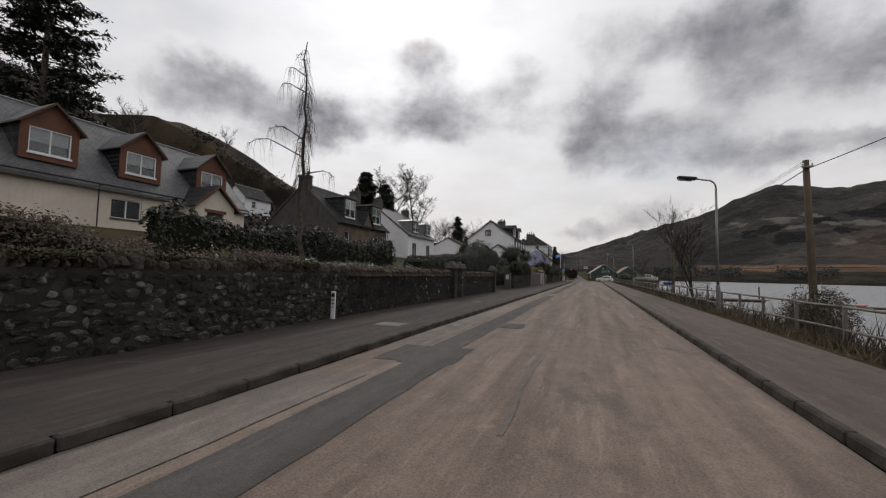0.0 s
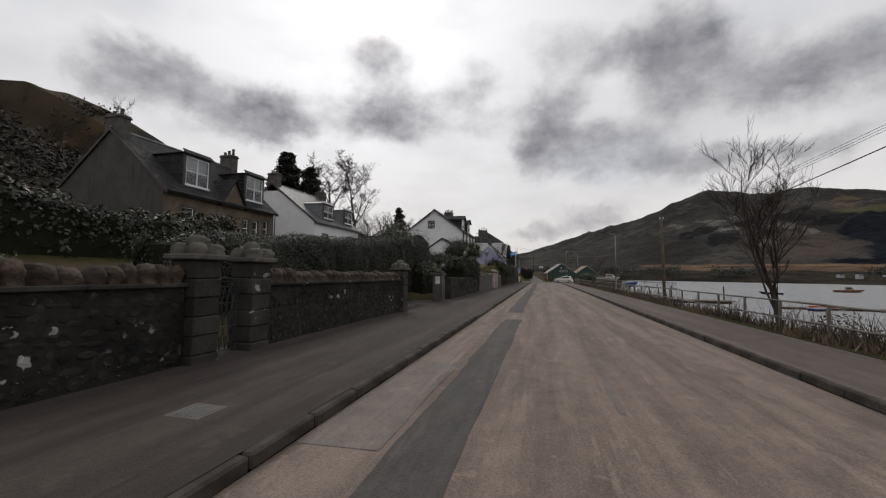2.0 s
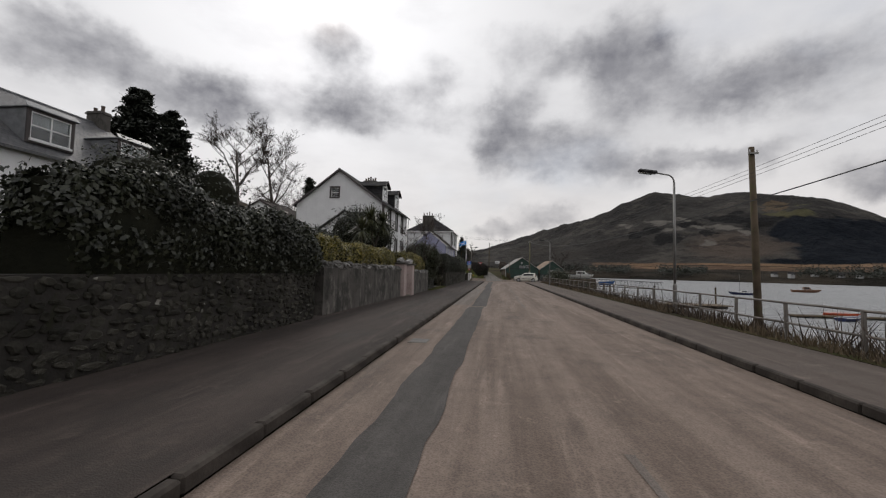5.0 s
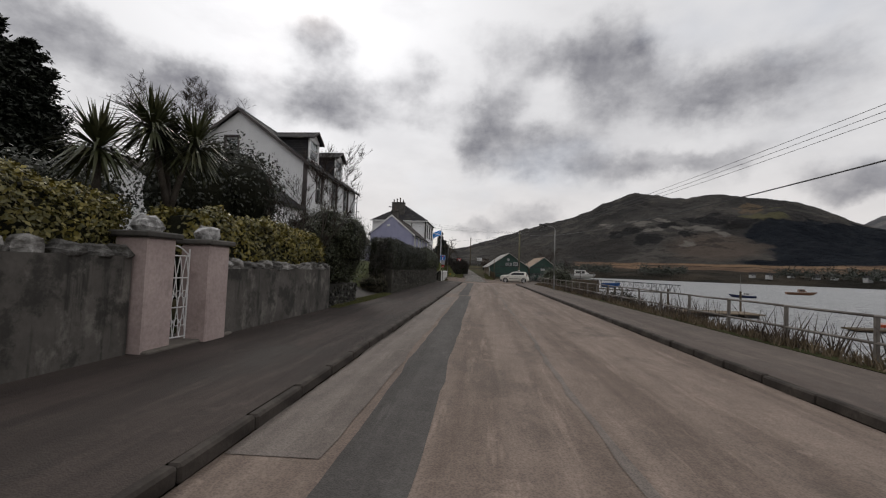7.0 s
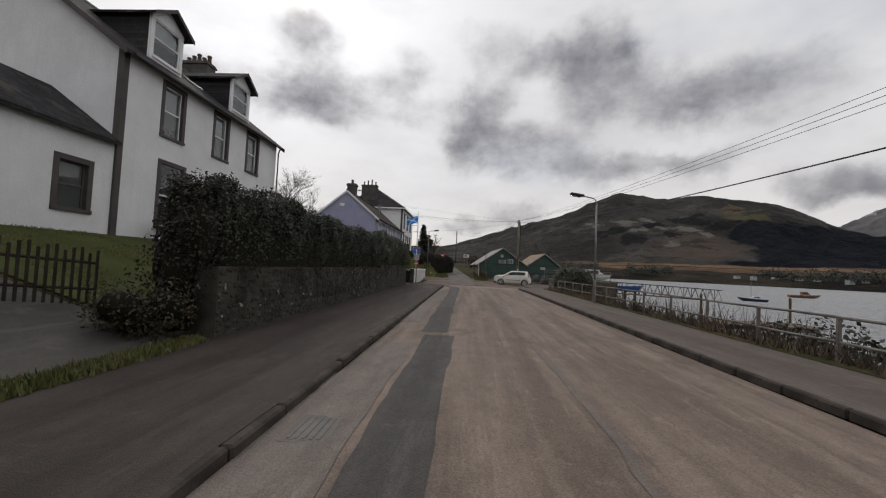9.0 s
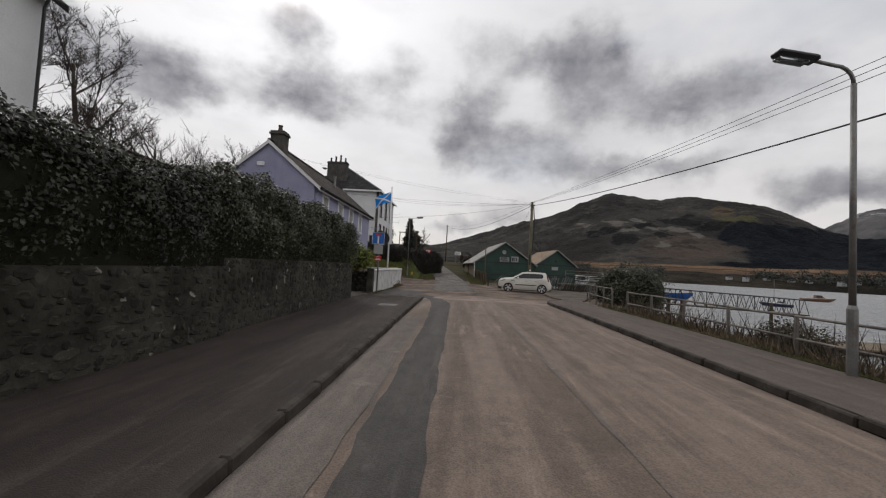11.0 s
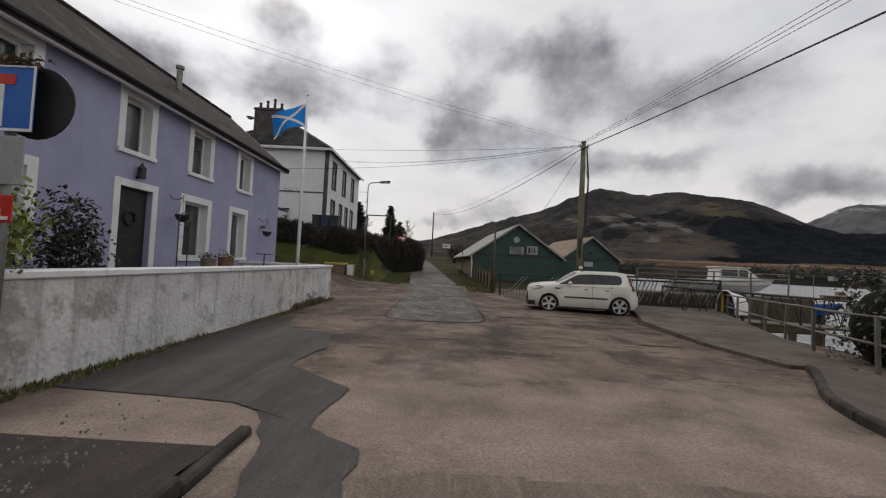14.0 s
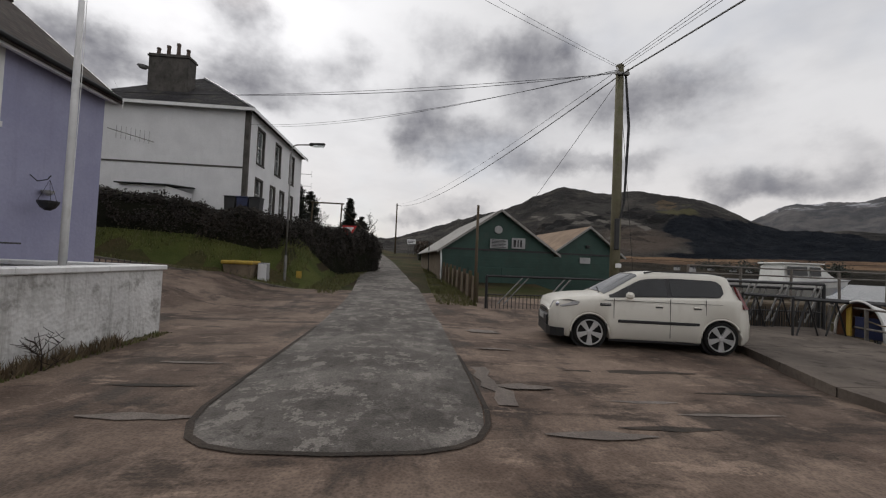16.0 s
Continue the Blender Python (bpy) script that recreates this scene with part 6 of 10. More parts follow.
def chimney(parent, x, y, zb, zt, wx, wy, mat, pots=2, along="y", pot="clay", tall=0.45):
    g = Geo().box(x - wx / 2, x + wx / 2, y - wy / 2, y + wy / 2, zb, zt - 0.22, 0.015)
    g.box(x - wx / 2 - 0.07, x + wx / 2 + 0.07, y - wy / 2 - 0.07, y + wy / 2 + 0.07, zt - 0.22, zt - 0.1, 0.02).box(x - wx / 2 - 0.02, x + wx / 2 + 0.02, y - wy / 2 - 0.02, y + wy / 2 + 0.02, zt - 0.1, zt, 0.02)
    c = part("chimney", g, M[mat], parent)
    for k in range(pots):
        o = (k - (pots - 1) / 2) / max(pots, 1)
        px, py = (x, y + o * wy) if along == "y" else (x + o * wx, y)
        h = tall * (1 + 0.25 * ((k * 7) % 3 - 1))
        part("chimney_pot", Geo().lathe(px, py, [(zt, 0.13), (zt + h * 0.8, 0.10), (zt + h * 0.82, 0.125), (zt + h, 0.125), (zt + h, 0.09), (zt + h * 0.6, 0.085)], 12), M[pot], c)
    return c


def dormer(parent, xf, xb, yc, w, z0, z1, zr, wall, roof, face, fascia="dark_trim", split=1, hip=False, sash=False, flat=False, inset=0.16, frame="white_paint"):
    """A dormer facing +x: cheeks, front with a window, small roof running back into the slope."""
    y0, y1 = yc - w / 2, yc + w / 2
    d = part("dormer", Geo().prism([(xb, y0, z0), (xf - 0.1, y0, z0), (xf - 0.1, y0, z1), (xb, y0, z1)], (0, 0.1, 0)), M[wall], parent)
    part("cheek", Geo().box(xb, xf - 0.1, y1 - 0.1, y1, z0, z1), M[wall], d)
    f = Geo()
    hole = (y0 + inset, y1 - inset, z0 + 0.2 + (inset - 0.16), z1 - 0.12 - (inset - 0.16) * 0.6)
    holed_wall(f, "x", xf, -0.1, y0, y1, z0, z1, [hole])
    part("dormer_front", f, M[face], d)
    if not flat:
        part("dormer_gable", Geo().prism([(xf - 0.1, y0, z1), (xf - 0.1, y1, z1), (xf - 0.1, yc, zr)], (0.1, 0, 0)), M[face], d)
    window(d, "x", xf, -1, *hole, frame=frame, sash=sash, split=split, recess=0.03, sill=frame if frame != "dark_trim" else "white_paint", blind=(0.45, 1.0))
    g = Geo()
    if flat:
        g.prism([(xf + 0.15, y0 - 0.15, z1), (xf + 0.15, y1 + 0.15, z1), (xf - 0.15, y1 + 0.05, z1 + 0.3), (xf - 0.15, y0 - 0.05, z1 + 0.3)], (0, 0, 0.05))
        g.box(xb, xf + 0.12, y0 - 0.12, y1 + 0.12, z1, z1 + 0.08, 0.02).prism([(xb, y0 - 0.08, z1 + 0.08), (xb, y1 + 0.08, z1 + 0.08), (xb, yc, z1 + 0.42)], (xf - xb - 0.3, 0, 0))
    else:
        o = 0.22
        for ye in (y0 - o, y1 + o):
            ze = z1 - (zr - z1) * o / (w / 2)
            g.prism([(xb, ye, ze), (xb, yc, zr), (xb, yc, zr + 0.1), (xb, ye, ze + 0.1)], (xf - xb + 0.3, 0, 0))
    r = part("dormer_roof", g, M[roof], d)
    if not flat:
        b = Geo()
        for ye in (y0 - 0.22, y1 + 0.22):
            ze = z1 - (zr - z1) * 0.22 / (w / 2)
            b.prism([(xf + 0.3, ye, ze - 0.05), (xf + 0.3, yc, zr - 0.05), (xf + 0.3, yc, zr + 0.11), (xf + 0.3, ye, ze + 0.11)], (0.03, 0, 0))
        part("bargeboard", b, M[fascia], r)
    return d


def shell(parent, x0, x1, y0, y1, zb, ze, wallmat, front=(), near=(), far=(), th=0.3, xr=None, zr=None):
    """Four walls of a house whose front faces +x at x1; front, near: openings."""
    f = Geo()
    holed_wall(f, "x", x1, -th, y0, y1, zb, ze, front)
    part("wall", f, M[wallmat], parent)
    n = Geo()
    holed_wall(n, "y", y0, th, x0, x1 - th, zb, ze, [h for h in near if h[3] <= ze])
    part("wall", n, M[wallmat], parent)
    n = Geo()
    if zr:
        up = [h for h in near if h[3] > ze]
        if up:
            h = up[0]
            slope = lambda x: ze + (zr - ze) * min((x - x0) / (xr - x0), (x1 - x) / (x1 - xr))
            n.prism([(x0, y0, ze), (h[0], y0, ze), (h[0], y0, slope(h[0]))], (0, th, 0))
            n.prism([(h[1], y0, ze), (x1, y0, ze), (h[1], y0, slope(h[1]))], (0, th, 0))
            if h[2] > ze:
                n.box(h[0], h[1], y0, y0 + th, ze, h[2])
            pts = [(h[0], y0, h[3]), (h[1], y0, h[3]), (h[1], y0, slope(h[1]))] + ([(xr, y0, zr)] if h[0] < xr < h[1] else []) + [(h[0], y0, slope(h[0]))]
            n.prism(pts, (0, th, 0))
        else:
            gable_fill(n, y0, th, x0, x1, xr, ze, ze, zr)
        part("gable", n, M[wallmat], parent)
    r = Geo()
    holed_wall(r, "y", y1, -th, x0, x1 - th, zb, ze, far)
    part("wall", r, M[wallmat], parent)
    if zr:
        r = Geo()
        gable_fill(r, y1 - th, th, x0, x1, xr, ze, ze, zr)
        part("gable", r, M[wallmat], parent)
    part("wall", Geo().box(x0, x0 + th, y0 + th, y1 - th, zb, ze), M[wallmat], parent)
    part("floor", Geo().box(x0 + th, x1 - th, y0 + th, y1 - th, zb - 0.05, zb + 0.12), M["room"], parent)
    part("room_wall", Geo().box((x0 + x1) / 2 - 0.05, (x0 + x1) / 2 + 0.05, y0 + th, y1 - th, zb, ze), M["room"], parent)


# house A: cream roughcast, slate roof, red-brown gabled dormers and a porch
def house_cream():
    x1, x0, zb, ze, xr, zr = -26.2, -35.5, 3.3, 6.55, -30.6, 11.2
    y0, y1 = 4.0, 28.2
    h = thing("cream_house", (-30, 15, zb), "cream roughcast house with slate roof and red-brown gabled dormers", "house")
    wins = [(9.9, 11.4, 4.6, 5.9), (18.1, 19.9, 4.5, 5.75)]
    shell(h, x0, x1, y0, y1, zb, ze, "cream", front=wins, xr=xr, zr=zr)
    for w in wins:
        window(h, "x", x1, -1, *w, sash=False, split=1, sill="ashlar", frame="brown_paint" if w[0] < 15 else "white_paint")
    gable_roof(h, x1, x0, xr, y0, y1, ze, ze, zr, over=0.45, mat="slate", barge="dark_trim")
    gutter(h, x1 + 0.5, y0, y1, ze - 0.15, "plastic_dark", 17.2, zb)
    for yc in (15.1, 19.9, 25.2):
        dormer(h, -26.5, -30.2, yc, 2.6, 7.2, 9.25, 10.5, "slate_dark", "slate", "brown_paint", fascia="brown_trim", inset=0.36)
    g = Geo()
    px0, px1, q0, q1 = x1, -24.2, 22.2, 25.4
    holed_wall(g, "x", px1, -0.25, q0, q1, zb, 6.0, [(23.1, 24.5, zb, 5.6)])
    g.box(px0, px1 - 0.25, q0, q0 + 0.25, zb, 6.0).box(px0, px1 - 0.25, q1 - 0.25, q1, zb, 6.0)
    g.prism([(px1 - 0.25, q0, 6.0), (px1 - 0.25, q1, 6.0), (px1 - 0.25, (q0 + q1) / 2, 7.45)], (0.25, 0, 0))
    p = part("porch", g, M["cream"], h)
    r = Geo()
    for ye, s in ((q0 - 0.3, -1), (q1 + 0.3, 1)):
        r.prism([(px0 - 1.5, ye, 5.72), (px0 - 1.5, (q0 + q1) / 2, 7.5), (px0 - 1.5, (q0 + q1) / 2, 7.62), (px0 - 1.5, ye, 5.84)], (px1 - px0 + 1.85, 0, 0))
    part("porch_roof", r, M["slate_dark"], p)
    b = Geo()
    for ye in (q0 - 0.3, q1 + 0.3):
        b.prism([(px1 + 0.35, ye, 5.66), (px1 + 0.35, (q0 + q1) / 2, 7.42), (px1 + 0.35, (q0 + q1) / 2, 7.64), (px1 + 0.35, ye, 5.86)], (0.03, 0, 0))
    part("bargeboard", b, M["brown_paint"], p)
    part("porch_door", Geo().box(px1 - 0.2, px1 - 0.14, 23.1, 24.5, zb, 5.6, 0.01), M["room"], p, "dark recessed doorway")
    part("lintel", Geo().box(px1 - 0.2, px1 + 0.03, 22.9, 24.7, 5.5, 5.75, 0.01), M["brown_paint"], p)
    for q in ((21.0, 21.5), (26.0, 26.7)):
        part("side_window", Geo().box(x1 - 0.02, x1 + 0.02, *q, 4.4, 5.8, 0.01), M["car_glass"], p, "narrow dark window")


house_cream()


# house B: dark stone with two boxed dormers
def house_stone():
    x1, x0, y0, y1, zb, ze, xr, zr = -22.6, -31.8, 36.6, 47.0, 2.9, 6.7, -27.2, 10.7
    h = thing("stone_house", (-27, 42, zb), "dark stone house with slate roof, boxed dormers and tall chimneys", "house")
    wins = [(37.9, 38.9, 3.9, 5.7), (43.4, 44.0, 4.2, 5.6), (44.5, 45.1, 4.2, 5.6), (45.7, 46.3, 4.4, 5.8)]
    shell(h, x0, x1, y0, y1, zb, ze, "sandstone", front=wins, xr=xr, zr=zr)
    part("gable_render", Geo().prism([(x0, y0 - 0.012, zb), (x1, y0 - 0.012, zb), (x1, y0 - 0.012, ze), (xr, y0 - 0.012, zr - 0.05), (x0, y0 - 0.012, ze)], (0, 0.01, 0)), M["render_dark"], h)
    for w in wins:
        window(h, "x", x1, -1, *w, sash=True, margin="ashlar")
    gable_roof(h, x1, x0, xr, y0, y1, ze, ze, zr, over=0.4, mat="slate_dark", barge="dark_trim")
    gutter(h, x1 + 0.42, y0, y1, ze - 0.2, "plastic_dark", 46.8, zb)
    for yc in (39.3, 44.9):
        dormer(h, -22.9, -26.5, yc, 2.2, 7.1, 9.35, 9.7, "slate_dark", "slate_dark", "dark_trim", flat=True, sash=True, split=1)
    # wallhead gable over the door
    g = Geo().prism([(x1 - 0.05, 41.0, ze - 0.3), (x1 - 0.05, 43.3, ze - 0.3), (x1 - 0.05, 42.15, 8.3)], (0.25, 0, 0))
    part("wallhead_gable", g, M["sandstone"], h)
    r = Geo()
    for ye in (40.8, 43.5):
        r.prism([(-25.5, ye, 6.25), (-25.5, 42.15, 8.35), (-25.5, 42.15, 8.47), (-25.5, ye, 6.37)], (3.3, 0, 0))
    part("small_roof", r, M["slate_dark"], h)
    chimney(h, -27.2, 36.95, 9.6, 11.75, 1.3, 0.7, "ashlar", 2, "x")
    chimney(h, -27.2, 46.6, 9.6, 11.9, 1.3, 0.7, "ashlar", 3, "x")


house_stone()


# house C: white with dormers
def house_white_dormers():
    x1, x0, y0, y1, zb, ze, xr, zr = -22.7, -33.0, 53.6, 63.6, 2.9, 6.9, -28.0, 11.0
    h = thing("white_dormer_house", (-28, 58, zb), "white rendered house with pale slate roof and boxed dormers", "house")
    wins = [(55.2, 56.2, 3.8, 5.6), (60.4, 61.4, 3.8, 5.6)]
    shell(h, x0, x1, y0, y1, zb, ze, "white_wall", front=wins, xr=xr, zr=zr)
    for w in wins:
        window(h, "x", x1, -1, *w, margin="dark_trim")
    gable_roof(h, x1, x0, xr, y0, y1, ze, ze, zr, over=0.35, mat="slate", barge="dark_trim")
    for yc in (56.6, 61.3):
        dormer(h, -22.9, -26.8, yc, 2.2, 7.3, 9.0, 9.3, "lead", "lead", "dark_trim", flat=True, sash=True, split=1)
    chimney(h, -28.0, 53.95, 10.2, 12.2, 1.2, 0.7, "ashlar", 2, "x")
    chimney(h, -28.0, 63.2, 10.2, 12.0, 1.2, 0.7, "ashlar", 2, "x")


house_white_dormers()


# small white house up the hill
def house_hill():
    h = thing("hill_cottage", (-62, 61.8, 11), "small white gabled cottage up the hillside", "house")
    x1, x0, y0, y1, zb, ze, xr, zr = -59.5, -64.7, 58.6, 65.0, 10.5, 15.3, -62.1, 17.6
    wins = [(60.2, 61.3, 13.4, 14.6)]
    shell(h, x0, x1, y0, y1, zb, ze, "white_wall", front=wins, xr=xr, zr=zr)
    for w in wins:
        window(h, "x", x1, -1, *w)
    gable_roof(h, x1, x0, xr, y0, y1, ze, ze, zr, over=0.4, mat="slate_dark", barge="dark_trim")


house_hill()


# low house with brown tiles behind the gardens, and far villas up the road
def house_low(x1, w, y0, y1, zb, ze, zr, roof, wall, label):
    h = thing("low_house", (x1 - w / 2, (y0 + y1) / 2, zb), label, "house")
    wins = [(y0 + 1.0, y0 + 2.1, zb + 1.0, zb + 2.1)]
    shell(h, x1 - w, x1, y0, y1, zb, ze, wall, front=wins, xr=x1 - w / 2, zr=zr)
    for q in wins:
        window(h, "x", x1, -1, *q)
    gable_roof(h, x1, x1 - w, x1 - w / 2, y0, y1, ze, ze, zr, over=0.35, mat=roof, barge="dark_trim")
    return h


house_low(-22.6, 7.0, 79.6, 86.0, 3.2, 6.9, 8.7, "tile_brown", "white_wall", "low white house with a brown tiled roof")


# house D: large white villa end-on to the road
def house_villa():
    x1, x0, y0, y1, zb, ze, xr, zr = -12.0, -21.8, 79.7, 90.4, 1.9, 8.35, -17.0, 12.0
    h = thing("white_villa", (-17, 85, zb), "white two-storey villa with slate roof, attic dormers and dark window margins", "house")
    wins = [(81.55, 82.55, 6.05, 8.0), (84.6, 85.55, 6.1, 8.05), (87.3, 88.3, 6.1, 8.05), (81.6, 82.8, 2.55, 4.95), (84.5, 85.6, 2.0, 4.9), (87.2, 88.3, 2.6, 4.9)]
    gw = [(-17.95, -17.05, 9.1, 10.15)]
    shell(h, x0, x1, y0, y1, zb, ze, "white_wall", front=wins, near=gw, xr=xr, zr=zr)
    for w in wins:
        window(h, "x", x1, -1, *w, margin="dark_trim", mw=0.15, blind=(0.55, 1.0) if w[2] > 5 else None)
    window(h, "y", y0, 1, *gw[0], margin="dark_trim", mw=0.14)
    gable_roof(h, x1, x0, xr, y0, y1, ze, ze, zr, over=0.35, mat="slate_dark", barge="dark_trim", end=0.3)
    gutter(h, x1 + 0.36, y0, y1, ze - 0.2, "plastic_dark", 90.2, zb)
    part("corner_quoin", Geo().box(x1 - 0.2, x1 + 0.03, y0 - 0.03, y0 + 0.2, zb, ze, 0.01), M["dark_trim"], h, "dark painted corner strip")
    for yc in (82.2, 87.4):
        dormer(h, -12.6, -16.0, yc, 1.7, 8.95, 10.7, 11.25, "slate_dark", "slate_dark", "white_paint", split=0, sash=True)
    part("skylight", Geo().box(-0.5, 0.5, -0.35, 0.35, 0, 0.05, 0.01, m=pose(-13.6, 84.9, 9.72, 0, 36, 0)), M["glass"], h)
    chimney(h, -17.0, 90.0, 11.0, 13.2, 1.6, 0.8, "ashlar", 5, "x")
    # lean-to at the gable
    lx0, lx1, ly0 = -17.0, -12.06, 75.4
    g = Geo()
    holed_wall(g, "x", lx1, -0.25, ly0, y0 - 0.02, zb, 5.1, [(77.95, 78.85, 2.72, 4.12)])
    e = part("annexe", g, M["white_wall"], h)
    part("annexe_end", Geo().prism([(lx0, ly0, zb), (lx1 - 0.25, ly0, zb), (lx1 - 0.25, ly0, 5.1), (-14.5, ly0, 6.9), (lx0, ly0, 5.1)], (0, 0.25, 0)), M["white_wall"], e)
    part("annexe_back", Geo().box(lx0, lx0 + 0.25, ly0 + 0.25, y0 - 0.02, zb, 5.1), M["white_wall"], e)
    window(e, "x", lx1, -1, 77.95, 78.85, 2.72, 4.12, margin="dark_trim", frame="dark_trim", mw=0.16)
    r = Geo().prism([(lx1 + 0.25, ly0 - 0.3, 5.0), (lx1 + 0.25, y0 - 0.02, 5.0), (-14.5, y0 - 0.02, 6.9), (-14.5, ly0 - 0.3, 6.9)], (0, 0, 0.12))
    r.prism([(lx0 - 0.3, ly0 - 0.3, 5.0), (-14.5, ly0 - 0.3, 6.9), (-14.5, y0 - 0.02, 6.9), (lx0 - 0.3, y0 - 0.02, 5.0)], (0, 0, 0.12))
    part("annexe_roof", r, M["slate_dark"], e)


house_villa()


# lilac house
def house_lilac():
    x1, x0, y0, y1, zb, ze, xr, zr = -8.2, -13.4, 101.0, 114.3, 0.05, 5.55, -10.8, 7.7
    h = thing("lilac_house", (-11, 107.5, zb), "lilac-painted two-storey house with white window surrounds and brown tiles", "house")
    up = [(102.5, 103.3, 3.85, 5.15), (105.45, 106.3, 3.85, 5.15), (108.0, 108.9, 3.85, 5.15), (110.75, 111.55, 3.85, 5.15)]
    down = [(102.45, 103.35, 1.25, 2.9), (107.8, 108.95, 1.25, 2.95), (110.4, 111.35, 1.3, 2.95)]
    side = [(-11.1, -10.25, 1.3, 2.68), (-9.5, -8.88, 1.3, 2.6)]
    door = (105.45, 106.5, 0.2, 2.95)
    shell(h, x0, x1, y0, y1, zb, ze, "purple", front=[*up, *down, door], near=side, xr=xr, zr=zr)
    for w in up + down:
        window(h, "x", x1, -1, *w, margin="white_paint", mw=0.19, sash=False, recess=0.22, sill="white_paint", fw=0.07, blind=None)
    for w in side:
        window(h, "y", y0, 1, *w, margin="white_paint", mw=0.17, sash=False, recess=0.18, fw=0.07)
    part("ledge", Geo().box(-11.9, x1 - 0.12, y0 - 0.11, y0, 3.42, 3.66, 0.015).box(-9.0, x1 - 0.14, y0 - 0.13, y0, 3.665, 3.69), M["plastic_dark"], h, "dark lead-faced ledge across the gable")
    part("side_lantern", Geo().tube([(-9.62, y0, 2.85), (-9.7, y0 - 0.12, 2.8), (-9.85, y0 - 0.2, 2.95), (-9.85, y0 - 0.2, 3.1)], 0.014, 6), M["black"], h, "bent black iron lantern bracket")
    d = part("door_case", Geo().box(x1, x1 + 0.03, door[0] - 0.18, door[0], 0.2, 3.13, 0.005).box(x1, x1 + 0.03, door[1], door[1] + 0.18, 0.2, 3.13, 0.005).box(x1, x1 + 0.03, door[0], door[1], 2.95, 3.13, 0.005), M["white_paint"], h)
    g = Geo().box(x1 - 0.2, x1 - 0.14, door[0], door[1], 0.2, 2.95, 0.004)
    for k in range(2):
        g.box(x1 - 0.14, x1 - 0.125, door[0] + 0.12, door[1] - 0.12, 0.45 + 1.2 * k, 1.45 + 1.2 * k, 0.01)
    part("door", g, M["plastic_dark"], d, "dark panelled front door")
    part("wreath", Geo().tube([(x1 - 0.1, 105.95 + 0.17 * math.cos(a * math.pi / 8), 2.2 + 0.17 * math.sin(a * math.pi / 8)) for a in range(17)], 0.035, 6), M["twig"], d, "twig wreath hung on the door")
    gable_roof(h, x1, x0, xr, y0, y1, ze, ze, zr, over=0.35, mat="tile_brown", barge="white_paint", th=0.12)
    gutter(h, x1 + 0.38, y0, y1, ze - 0.16, "plastic_dark")
    part("downpipe", Geo().tube([(x1 + 0.38, 101.45, ze - 0.18), (x1 + 0.07, 101.15, ze - 0.5), (x1 + 0.07, 101.15, zb)], 0.04, 8), M["purple"], h, "lilac-painted downpipe")
    part("fascia", Geo().box(x1 + 0.2, x1 + 0.32, y0, y1, ze - 0.32, ze - 0.1), M["white_paint"], h)
    chimney(h, -10.6, 101.7, 7.2, 8.5, 0.75, 0.65, "ashlar", 1, "y", "clay", 0.5)
    part("flue", Geo().lathe(-9.9, 109.6, [(6.8, 0.09), (7.75, 0.09), (7.76, 0.13), (7.86, 0.13), (7.86, 0.02)], 12), M["steel"], h, "short metal flue")
    part("wall_lantern", Geo().box(x1, x1 + 0.1, 105.9, 105.96, 3.2, 3.26).box(x1 + 0.06, x1 + 0.2, 105.85, 106.0, 3.2, 3.45, 0.02).lathe(x1 + 0.13, 105.93, [(3.45, 0.11), (3.55, 0.03), (3.6, 0.02)], 10), M["black"], h, "black carriage lantern")
    part("alarm_box", Geo().box(-11.4, -11.0, y0 - 0.08, y0, 6.4, 6.62, 0.02), M["white_paint"], h, "white alarm box under the gable")
    part("satellite_disc", Geo().lathe(x1 + 0.12, 112.75, [(2.55, 0.02), (2.6, 0.1), (2.66, 0.13)], 12), M["grey_box"], h)
    ae = Geo().tube([(x1 + 0.1, 114.3, 4.6), (x1 + 0.9, 114.9, 4.45)], 0.012, 5)
    for k in range(8):
        ae.tube([(x1 + 0.25 + 0.08 * k, 114.41 + 0.06 * k, 4.38), (x1 + 0.25 + 0.08 * k, 114.41 + 0.06 * k, 4.72)], 0.006, 4)
    part("aerial", ae, M["steel"], h, "thin metal television aerial")
    # annexe with a brown roof behind
    low = house_low(-14.2, 6.0, 99.2, 107.0, 0.6, 4.2, 6.3, "tile_brown", "white_wall", "low annexe with brown tiled roof behind the lilac house")


house_lilac()


